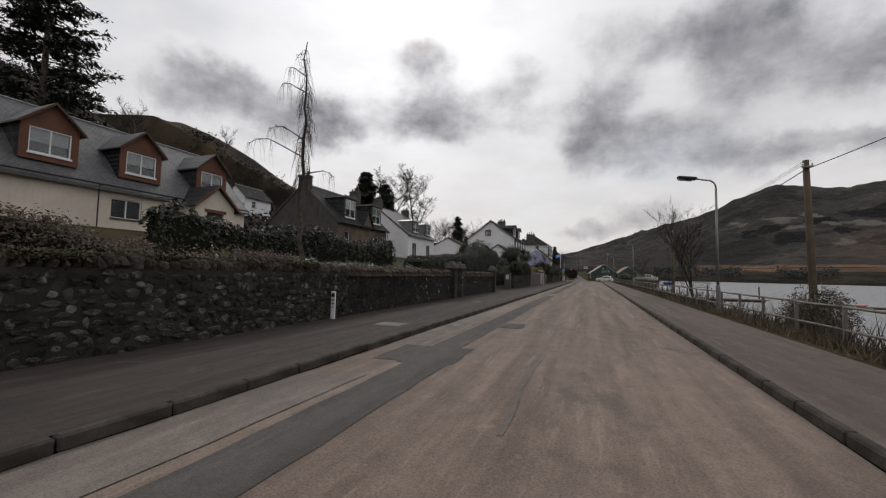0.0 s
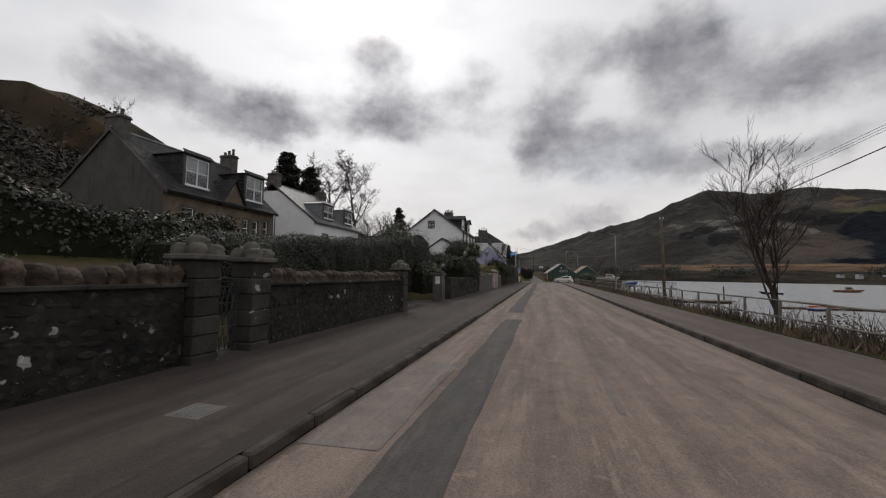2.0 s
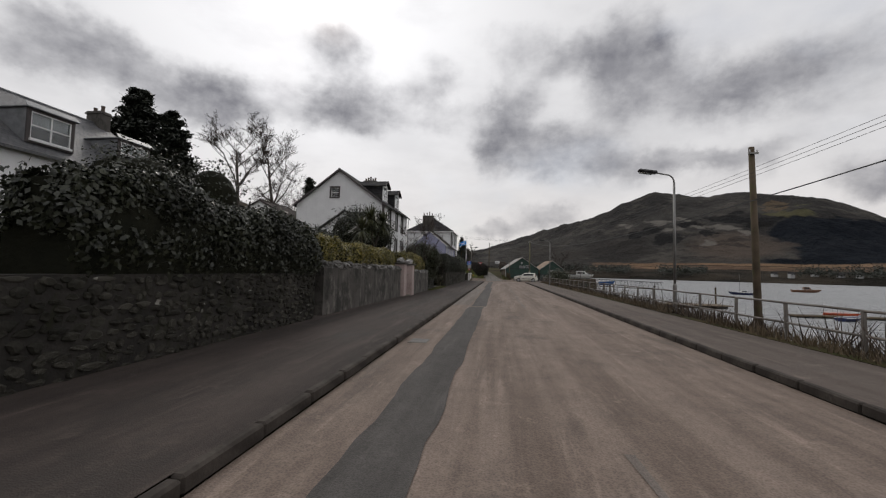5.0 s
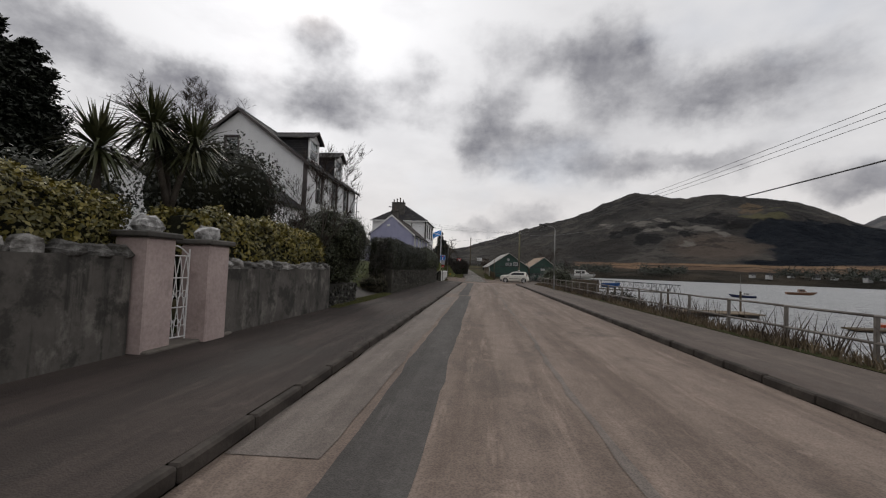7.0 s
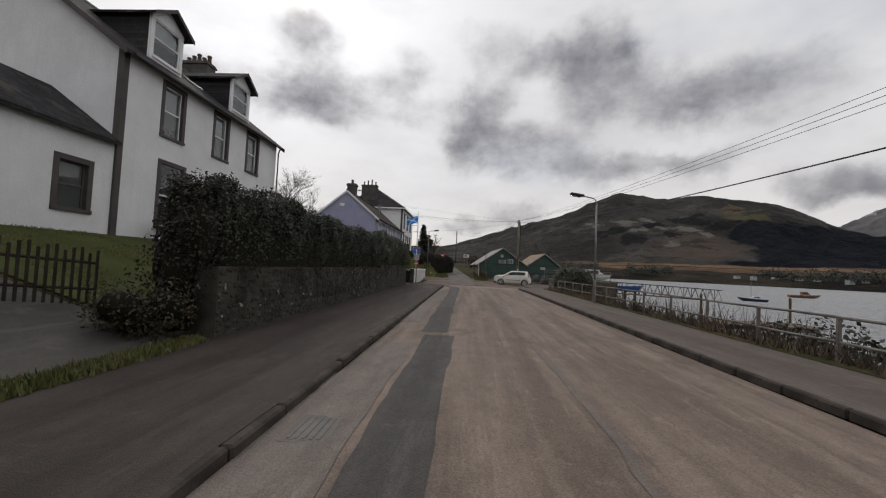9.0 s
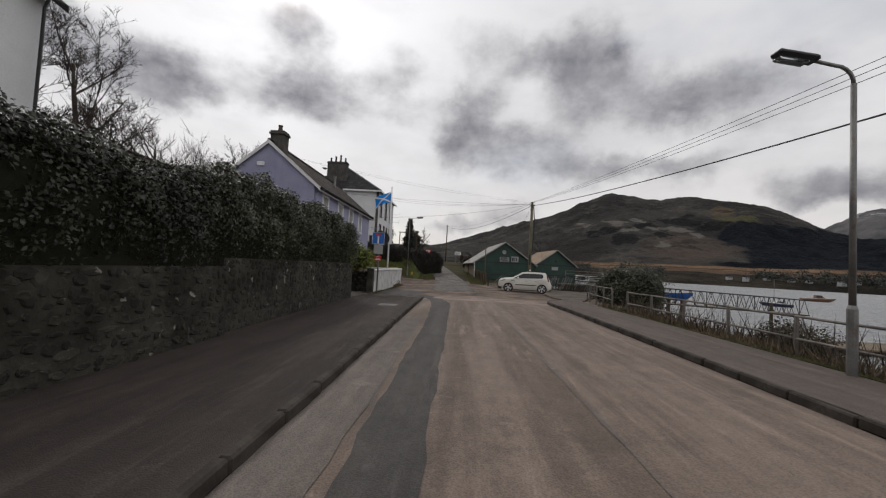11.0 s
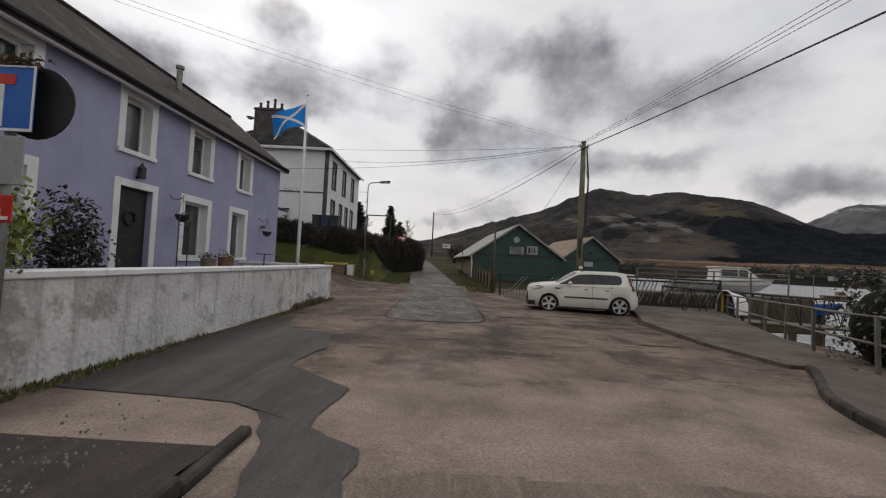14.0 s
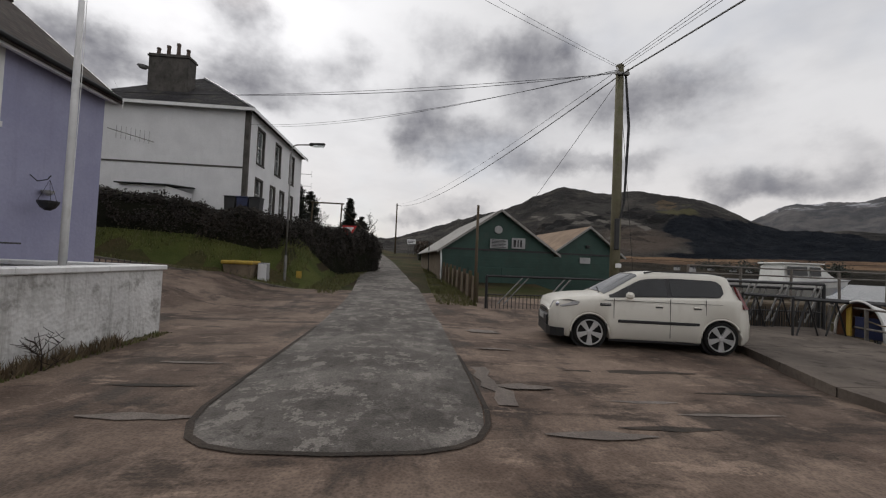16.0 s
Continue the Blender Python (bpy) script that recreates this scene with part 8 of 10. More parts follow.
for i, (xs, ys, nn, hh, mt, zf, lab) in enumerate((
        ((6.2, 7.4), (0, 60), 16000, 0.24, "straw", lambda x, y: float(road_z(y)) + float(lerp(x, (6.15, 0.09), (6.4, 0.11), (6.75, 0.02), (7.1, -0.25), (7.5, -0.7))), "dead straw-coloured grass under the railing"),
        ((6.2, 7.4), (60, 99), 11000, 0.22, "straw", lambda x, y: float(road_z(y)) + float(lerp(x, (6.15, 0.09), (6.4, 0.11), (6.75, 0.02), (7.1, -0.25), (7.5, -0.7))), "dead straw-coloured grass under the railing"),
        ((7.2, 9.2), (10, 97), 11000, 0.35, "straw", lambda x, y: float(ground_z(x, y)), "rank dead grass on the shore bank"),
        ((6.75, 8.6), (4, 99), 15000, 0.85, "stalk", lambda x, y: float(ground_z(x, y)) + 0.1, "wiry dead bramble stalks behind the railing"),
        ((6.3, 7.3), (4, 99), 9000, 0.4, "stalk", lambda x, y: float(road_z(y)) + float(lerp(x, (6.15, 0.09), (6.4, 0.11), (6.75, 0.02), (7.1, -0.25), (7.5, -0.7))), "dead weed stems along the railing"),
        ((-12.5, -5.0), (117.5, 125), 16000, 0.13, "grass", lambda x, y: float(ground_z(x, y)) + 0.04, "short green grass on the bank"),
        ((-4.9, -4.35), (66.2, 74.0), 6000, 0.07, "grass", lambda x, y: 0.09, "yellow-green grass at the edge of the footway"),
        ((-4.74, -4.45), (99.6, 111.3), 2600, 0.05, "grass", lambda x, y: float(road_z(y)), "weeds at the foot of the white wall"),
        ((0.9, 2.3), (116.8, 134), 5000, 0.14, "grass", lambda x, y: float(ground_z(x, y)) + 0.1, "green grass verge beside the shed fence"),
        ((-4.3, -2.9), (118.6, 134), 4000, 0.14, "grass", lambda x, y: float(ground_z(x, y)) + 0.1, "green grass verge beside the lane"),
        ((-12, -6.5), (74.5, 79), 6000, 0.06, "grass", lambda x, y: float(ground_z(x, y)) + 0.02, "short lawn grass before the villa"))):
    grass_tufts("grass", xs, ys, zf, nn, hh, M[mt], lab, 60 + i)
grass_tufts("grass", (-4.7, -4.5), (107.4, 110.2), lambda x, y: float(road_z(y)), 700, 0.2, M["straw"], "dead straw-coloured weeds at the foot of the white wall", 83)

sheet("ground_lawn", np.linspace(-11.9, -5.4, 9), np.linspace(73.8, 92, 12), lambda x, y: ground_z(x, y) + 0.03, M["lawn"], "mown green lawn before the villa", "lawn")
sheet("ground_drive", np.linspace(-11, -4.85, 8), np.linspace(69.2, 73.6, 5), lambda x, y: np.where(x < -5.3, ground_z(x, y) + 0.03, 0.08), M["drive"], "asphalt driveway sloping up to the villa", "driveway")
sheet("ground_gravel", np.linspace(-9.4, -4.55, 8), np.linspace(96.0, 99.5, 6), lambda x, y: road_z(y) + drop(y) + 0.072 - 0.045 * step(x, -5.2, -4.6), M["gravel"], "pale gravel beside the wall end", "gravel")
sheet("ground_gravel_drive", np.linspace(-7.6, -4.9, 8), np.linspace(31.9, 36.6, 8), lambda x, y: road_z(y) + drop(y) + 0.068 + 0.03 * step(-x, 5.4, 6.5) - 0.042 * step(x, -5.6, -4.95), M["gravel_dark"], "loose gravel driveway", "gravel")
bx = np.array([-18, -15, -13, -11, -10, -9, -8, -7, -6.2, -5.4, -4.7, -4.2])
sheet("ground_bank", bx, np.linspace(0, 1, 12), lambda x, v: np.maximum(ground_z(x, foot_y(x) + 0.15 + v * 8.5), 0.02 + foot_z(x)) + 0.03, M["lawn"], "green grass bank above the junction", "grass")
bank_ = bpy.data.objects["ground_bank"].data
for v in bank_.vertices:
    v.co.y = float(foot_y(v.co.x)) + 0.15 + v.co.y * 8.5

# stones of the driveway
rg = np.random.default_rng(5)
peb = Geo()
pv, pf = lump_shape(3)
for k in range(900):
    s = rg.uniform(0.02, 0.05)
    peb.add(pv * s + np.array([rg.uniform(-7.5, -4.9), rg.uniform(31.9, 34.0), 0.1]), pf)
solid("gravel", peb, M["gravel"], "loose grey gravel on the driveway", "gravel", kind="stuff")

chips = Geo()
for k in range(520):
    sz = rg.uniform(0.01, 0.024)
    cx = rg.normal(-3.0, 0.45)
    chips.add(pv * sz + np.array([cx, rg.normal(97.3, 0.75), 0.088 + 0.004]), pf)
for k in range(900):
    sz = rg.uniform(0.012, 0.03)
    chips.add(pv * sz + np.array([rg.uniform(-7.0, -4.5), rg.normal(97.9, 0.8), 0.085]), pf)
for k in range(420):
    sz = rg.uniform(0.01, 0.024)
    chips.add(pv * sz + np.array([rg.uniform(-4.6, -2.6), rg.normal(98.0, 0.6), 0.09]), pf)
for k in range(160):
    sz = rg.uniform(0.008, 0.02)
    chips.add(pv * sz + np.array([rg.uniform(-4.6, -2.2), rg.uniform(92, 99), 0.095]), pf)
solid("loose_chippings", chips, M["chip"], "loose pale chippings on the footway end", "gravel", kind="stuff")

# picket fence across the villa drive
pk = thing("picket_fence", (-7.4, 72.5, 0.6), "dark weathered paling fence beside the lawn", "fence")
for k in range(43):
    y = 69.6 + 0.102 * k
    x = -8.4 + 0.042 * k
    z = float(ground_z(x, y))
    part("paling", Geo().box(x - 0.012, x + 0.012, y - 0.024, y + 0.024, z, z + 0.95 + 0.05 * math.sin(k * 2.1), 0.005), M["twig"], pk)
for hh in (0.3, 0.75):
    part("rail", Geo().tube([(-8.43, 69.6, float(ground_z(-8.4, 69.6)) + hh), (-6.65, 73.9, float(ground_z(-6.6, 73.9)) + hh)], 0.025, 5), M["twig"], pk)

bn = thing("garden_bench", (-11.0, 81.6, 2.0), "dark slatted garden bench before the villa", "bench")
bz = float(ground_z(-11.2, 81.5))
for k in range(4):
    part("seat_slat", Geo().box(-11.4 + 0.11 * k, -11.31 + 0.11 * k, 80.9, 82.4, bz + 0.42, bz + 0.45, 0.006), M["twig"], bn)
for k in range(3):
    part("back_slat", Geo().box(-11.5, -11.47, 80.9, 82.4, bz + 0.55 + 0.13 * k, bz + 0.64 + 0.13 * k, 0.006), M["twig"], bn)
for yy in (80.95, 82.3):
    for xx in (-11.45, -11.0):
        part("leg", Geo().box(xx, xx + 0.06, yy, yy + 0.06, bz, bz + (0.9 if xx < -11.3 else 0.6), 0.006), M["twig"], bn)

# dark wall end and stone post behind the signs
rw_ = thing("wall_return", (-7.0, 99.45, 0), "dark overgrown rubble wall ending in a rough stone post", "wall", kind="structure")
part("body", Geo().box(-9.4, -4.72, 99.35, 99.7, -0.1, 1.02, 0.02), M["stone_black"], rw_)
part("post", Geo().box(-4.72, -4.42, 99.3, 99.62, -0.1, 1.22, 0.03), M["stone_mossy"], rw_, "squared rough stone post")
r5 = random.Random(57)
zc = 0.02
while zc < 0.98:
    ch, xx = r5.uniform(0.09, 0.16), -9.3
    while xx < -4.8:
        wd = r5.uniform(0.14, 0.4)
        o = new("stone", r5.choice(STONES["stone_black"]))
        o.location, o.scale = (xx + wd / 2, 99.36, zc + ch / 2), (r5.uniform(0.03, 0.06), wd * 0.97, ch * 0.97)
        o.rotation_euler = (0, 0, -math.pi / 2)
        under(o, rw_)
        xx += wd
    zc += ch

# ---- white wall before the lilac house ----
WX = -4.72
ww = thing("wall_white", (WX - 0.1, 105.5, 0), "white roughcast garden wall with smooth coping, stained at the foot", "wall", kind="structure")
part("body", Geo().box(WX - 0.22, WX, 99.72, 111.35, -0.2, 1.08, 0.01), M["white_harl"], ww)
for k in range(8):
    a = 99.7 + 1.464 * k
    part("coping", Geo().box(WX - 0.27, WX + 0.05, a, a + 1.46, 1.08, 1.17, 0.015), M["white_paint"], ww)
part("body", Geo().box(-9.0, WX - 0.22, 111.13, 111.35, -0.2, 1.08, 0.01), M["white_harl"], ww)
part("coping", Geo().box(-9.0, WX - 0.27, 111.08, 111.4, 1.08, 1.17, 0.015), M["white_paint"], ww)
sheet("ground_yard", np.linspace(-8.2, WX - 0.2, 4), np.linspace(99.9, 111.2, 6), lambda x, y: 0.02 + 0 * x, M["concrete"], "concrete yard before the lilac house", "yard")
bare_tree("weed_stem", WX + 0.22, 108.7, -0.1, 0.85, 1.9, "wiry dead weed stems against the white wall", 78, 0.008, levels=2, fork=0.1, mat="twig")


def flower_pot(x, y, z, r, h, mat, label):
    b = thing("plant_pot", (x, y, z), label, "plant pot")
    part("pot", Geo().lathe(x, y, [(z, r * 0.7), (z + h, r), (z + h, r * 0.9), (z + h * 0.85, r * 0.85)], 14), M[mat], b)
    g = np.random.default_rng(int(y * 100))
    p = np.stack([x + g.normal(0, r * 0.5, 60), y + g.normal(0, r * 0.5, 60), z + h + np.abs(g.normal(0, 0.08, 60))], -1)
    part("plant", cards("plant", leaf_cards(p, np.tile([0, 0, 1.0], (60, 1)), 0.06, g), 4, M["leaf_green"]), None, b)


flower_pot(-7.0, 107.2, 0.02, 0.2, 1.25, "timber", "barrel planter before the lilac house")
flower_pot(-6.9, 107.9, 0.02, 0.22, 1.3, "boat_brown", "brown barrel planter before the lilac house")


def hanging_basket(y, z, label):
    b = thing("hanging_basket", (-8.0, y, z), label, "hanging basket")
    br = Geo().tube([(-8.2, y, z + 0.75), (-8.05, y, z + 0.62), (-7.85, y, z + 0.66), (-7.78, y, z + 0.75)], 0.012, 6)
    part("bracket", br, M["black"], b)
    ch = Geo()
    for k in range(3):
        a = 2 * math.pi * k / 3
        ch.tube([(-7.8, y, z + 0.66), (-7.8 + 0.17 * math.cos(a), y + 0.17 * math.sin(a), z + 0.2)], 0.005, 4)
    part("chain", ch, M["black"], b)
    part("bowl", Geo().lathe(-7.8, y, [(z, 0.05), (z + 0.06, 0.13), (z + 0.15, 0.18), (z + 0.2, 0.19), (z + 0.2, 0.15)], 14), M["plastic_dark"], b)


hanging_basket(107.15, 2.25, "empty hanging basket on an iron bracket")
hanging_basket(112.45, 2.2, "empty hanging basket on an iron bracket")

arch = thing("plant_arch", (-7.5, 107.0, 0.02), "slim black iron plant arch against the house", "plant support")
for dy in (0, 0.42):
    part("upright", Geo().tube([(-7.6, 106.75 + dy, 0.02), (-7.6, 106.75 + dy, 2.3)], 0.014, 6), M["black"], arch)
part("top", Geo().tube([(-7.6, 106.75 + 0.21 - 0.21 * math.cos(math.pi * k / 8), 2.3 + 0.2 * math.sin(math.pi * k / 8)) for k in range(9)], 0.014, 6), M["black"], arch)
for k in range(6):
    part("rung", Geo().tube([(-7.6, 106.75, 0.5 + 0.33 * k), (-7.6, 107.17, 0.5 + 0.33 * k)], 0.008, 5), M["black"], arch)

# bird table and a slatted bench back showing over the wall
bt = thing("bird_table", (-7.0, 112.2, 0.05), "small dark bird table", "bird table")
part("post", Geo().tube([(-7.0, 110.6, 0.0), (-7.0, 110.6, 1.45)], 0.02, 6), M["black"], bt)
part("tray", Geo().box(-7.2, -6.8, 110.35, 110.85, 1.45, 1.48, 0.008), M["black"], bt)

# ---- flag ----
fl = thing("flagpole", (-5.66, 110.3, 0.0), "white flagpole flying a blue flag with a white diagonal cross", "flagpole")
FX, FY = -5.66, 110.3
part("pole", Geo().tube([(FX, FY, -0.1), (FX, FY, 4.0), (FX, FY, 7.3)], [0.06, 0.05, 0.035], 12), M["white_paint"], fl, smooth=True)
part("finial", Geo().lathe(FX, FY, [(7.3, 0.03), (7.33, 0.06), (7.38, 0.06), (7.42, 0.01)], 10), M["white_paint"], fl)
part("halyard", Geo().tube([(FX + 0.06, FY, 7.15), (FX + 0.09, FY, 4.5), (FX + 0.06, FY, 1.4)], 0.006, 4), M["white_paint"], fl)


def flag_point(u, v):
    """u along the fly, v down the hoist; limp folds in a light wind."""
    drop_ = 0.62 * u ** 1.15
    fold = 0.13 * math.sin(u * 6.5 + v * 1.6) * u
    return (FX - 0.05 - 1.22 * u + 0.1 * v, FY - 0.02 + fold, 7.0 - 0.86 * v - drop_ * 0.8 + 0.16 * math.sin(3 * u) * v)


N1, N2 = 24, 14
fg = Geo()
fg.add([flag_point(i / N1, k / N2) for i in range(N1 + 1) for k in range(N2 + 1)], [(i * (N2 + 1) + k, (i + 1) * (N2 + 1) + k, (i + 1) * (N2 + 1) + k + 1, i * (N2 + 1) + k + 1) for i in range(N1) for k in range(N2)])
cloth = part("cloth", fg, M["flag_blue"], fl, "bright blue flag cloth", True)
cross = Geo()
for s in (0, 1):
    for side in (-0.006, 0.006):
        vs, n = [], 24
        for i in range(n + 1):
            u = i / n
            for wv in (-0.07, 0.07):
                v = min(max((u if s == 0 else 1 - u) + wv, 0), 1)
                p = flag_point(u, v)
                vs.append((p[0], p[1] + side, p[2]))
        cross.add(vs, [(2 * i, 2 * i + 1, 2 * i + 3, 2 * i + 2) for i in range(n)])
part("cross", cross, M["white_paint"], cloth, "white diagonal cross", True)


# ---- railing along the shore ----
def railing(name, pts, label, spacing=1.95, top=1.0, seed=1, mid=0.52):
    """Posts with two pipes, through the given corner points (x, y, ground)."""
    r = random.Random(seed)
    b = thing(name, pts[0], label, "railing")
    P = [np.array(p, float) for p in pts]
    seg = [np.linalg.norm(q - p) for p, q in zip(P, P[1:])]
    total, s, heads = sum(seg), 0.0, []
    me = Geo().box(-0.032, 0.032, -0.032, 0.032, -0.35, top + 0.02, 0.008).mesh("post", M["rail"])
    while s <= total + 0.01:
        d, i = s, 0
        while i < len(seg) - 1 and d > seg[i]:
            d -= seg[i]
            i += 1
        q = P[i] + (P[i + 1] - P[i]) * min(d / seg[i], 1)
        o = new("post", me)
        o.location = tuple(q)
        o.rotation_euler = (r.uniform(-0.02, 0.02), r.uniform(-0.025, 0.025), math.atan2(P[i + 1][1] - P[i][1], P[i + 1][0] - P[i][0]))
        under(o, b)
        heads.append(q)
        s += spacing
    for hh in (top, mid):
        for p, q in zip(heads, heads[1:]):
            jo = r.uniform(-0.012, 0.012)
            part("rail", Geo().tube([tuple(p + [0, 0, hh]), tuple((p + q) / 2 + [0, 0, hh + jo]), tuple(q + [0, 0, hh])], 0.026, 8), M["rail"], b, smooth=True)
    return b


railing("shore_railing", [(6.62, -3.0, -0.05), (6.62, 60, -0.05), (6.5, 97.6, -0.1)], "weathered two-rail steel railing along the shore", seed=2, top=0.95, mid=0.5)
railing("corner_railing", [(6.5, 98.0, -0.1), (7.4, 104.2, -0.12), (9.8, 109.3, -0.22), (12.3, 114.5, -0.34)], "rusting two-rail steel railing round the slipway corner", 1.7, seed=3, top=1.0)


def street_lamp(x, y, z, h, arm, turn, label, group="street lamps", r0=0.075):
    b = thing("street_lamp", (x, y, z), label, "street lamp", group)
    part("base", Geo().lathe(x, y, [(z - 0.3, r0), (z + 1.1, r0), (z + 1.16, r0 * 0.7)], 12), M["steel"], b, smooth=False)
    part("column", Geo().tube([(x, y, z + 1.1), (x, y, z + h - 0.35)], [r0 * 0.66, r0 * 0.55], 12), M["steel"], b, smooth=True)
    c, s = math.cos(turn), math.sin(turn)
    pts = [(x, y, z + h - 0.36)] + [(x + c * 0.3 * (1 - math.cos(k * math.pi / 10)), y + s * 0.3 * (1 - math.cos(k * math.pi / 10)), z + h - 0.35 + 0.3 * math.sin(k * math.pi / 10)) for k in range(1, 6)]
    pts.append((x + c * (arm - 0.1), y + s * (arm - 0.1), z + h + 0.02))
    part("arm", Geo().tube(pts, 0.03, 8), M["steel"], b, smooth=True)
    m = pose(x + c * (arm + 0.22), y + s * (arm + 0.22), z + h + 0.04, 0, 0, math.degrees(turn)) @ pose(0, 0, 0, 0, -8, 0)
    hd = part("lantern", Geo().box(-0.36, 0.34, -0.13, 0.13, -0.02, 0.1, 0.05, m=m), M["plastic_dark"], b)
    part("glass", Geo().box(-0.2, 0.3, -0.1, 0.1, -0.07, -0.02, 0.025, m=m), M["glass"], hd)
    return b


street_lamp(6.45, 20.2, 0.0, 5.25, 0.75, math.pi, "galvanised street lamp with a dark lantern over the road")
street_lamp(6.7, 55.6, 0.0, 5.4, 0.75, math.pi, "galvanised street lamp with a dark lantern over the road")
street_lamp(6.05, 87.0, 0.05, 5.2, 0.75, math.pi, "galvanised street lamp with a dark lantern over the road")
street_lamp(-5.45, 121.0, 0.3, 6.1, 0.85, 0.35, "grey street lamp on the bank", r0=0.06)


def pole(x, y, z, h, r, label, fittings=True, name="utility_pole", lean=(0, 0), mat="pole_wood"):
    b = thing(name, (x, y, z), label, "utility pole", "utility poles")
    top = (x + lean[0], y + lean[1], z + h)
    part("pole", Geo().tube([(x, y, z - 0.5), ((x + top[0]) / 2, (y + top[1]) / 2, z + h / 2), top], [r, r * 0.88, r * 0.72], 12), M[mat], b, smooth=True)
    if fittings:
        part("bracket", Geo().box(top[0] - 0.2, top[0] + 0.2, top[1] - r - 0.03, top[1] - r * 0.6, z + h - 0.35, z + h - 0.28), M["steel"], b)
        for k in (-0.16, 0.16):
            part("insulator", Geo().lathe(top[0] + k, top[1] - r, [(z + h - 0.28, 0.015), (z + h - 0.24, 0.035), (z + h - 0.18, 0.035), (z + h - 0.16, 0.01)], 8), M["white_paint"], b)
    return top


T1 = pole(11.0, 24.2, -2.4, 9.1, 0.16, "creosoted wooden utility pole on the shore", lean=(-0.15, 0))
T2 = pole(11.6, 59.0, -2.2, 9.6, 0.16, "creosoted wooden utility pole on the shore", lean=(-0.2, 0))
T3 = pole(5.85, 114.4, -0.3, 7.75, 0.15, "mossy wooden utility pole beside the parked car", lean=(0.0, 0), mat="pole_mossy")
T4 = pole(-2.9, 170, 2.6, 8.4, 0.14, "wooden utility pole beside the lane")
T5 = pole(2.25, 117.1, -0.2, 3.7, 0.06, "thin dark metal pole by the fence", False, "metal_pole")
pf_ = thing("pole_fittings", (5.85, 114.2, 2.0), "black cable loops and boxes strapped to the pole", "cable")
part("cable_box", Geo().box(5.72, 5.86, 114.18, 114.25, 2.0, 2.9, 0.02), M["plastic_dark"], pf_)
lp = Geo()
for k in range(3):
    lp.tube([(5.95 + 0.02 * k, 114.3, 7.2), (6.05 + 0.03 * k, 114.25, 5.6), (5.98 + 0.02 * k, 114.25, 3.4), (5.8, 114.22, 2.6)], 0.014, 5)
part("cable_drop", lp, M["plastic_dark"], pf_)
part("number_plate", Geo().box(5.78, 5.95, 114.22, 114.235, 1.5, 1.62), M["white_paint"], pf_)


def cable(a, b, sag, r, label, n=26, group="overhead cables"):
    a, b = np.array(a, float), np.array(b, float)
    pts = [tuple(a + (b - a) * t + np.array([0, 0, -4 * sag * t * (1 - t)])) for t in np.linspace(0, 1, n)]
    return solid("overhead_cable", Geo().tube(pts, r, 5), M["plastic_dark"], label, "cable", group)


top3 = np.array(T3)
top1 = np.array(T1)
cable(top1 - [0, 0, 0.4], (10.5, -14, 6.3), 0.6, 0.02, "thick black cable between shore poles")
cable(top1 - [0, 0, 0.4], top3 - [0, 0, 0.3], 2.6, 0.02, "thick black cable sagging between poles", 60)
for k in range(3):
    cable(top1 + [0.1 * k, 0, 0.0], top3 + [-0.1 + 0.1 * k, 0, -0.05], 1.7 + 0.12 * k, 0.007, "thin overhead wire between poles", 60)
cable(top3 - [0, 0, 0.3], np.array(T4) - [0, 0, 0.3], 1.3, 0.018, "black cable sagging towards the lane")
cable(top3 - [0, 0, 0.1], np.array(T4) - [0, 0, 0.1], 1.0, 0.008, "thin overhead wire along the lane")
for k, (p, s) in enumerate((((-10.5, 131, 10.2), 0.5), ((-10.6, 128.9, 9.6), 0.5), ((-8.3, 113.9, 5.4), 0.35), ((-22, 128, 10.6), 0.5))):
    cable(top3 - [0, 0, 0.12 + 0.04 * k], p, s, 0.008, "thin service wire to a house")
for k in range(2):
    cable(top3 - [0, 0, 0.05 + 0.05 * k], (-11.0, 104.3 + 0.25 * k, 7.85), 0.25 + 0.1 * k, 0.004, "thin service wire to a house")
cable(top3 - [0, 0, 0.4], (8.4, 117.5, -0.6), 0.0, 0.008, "stay wire to the ground")
cable(top3 - [0, 0, 0.4], (4.4, 121, 3.0), 0.05, 0.008, "thin service wire to the shed")

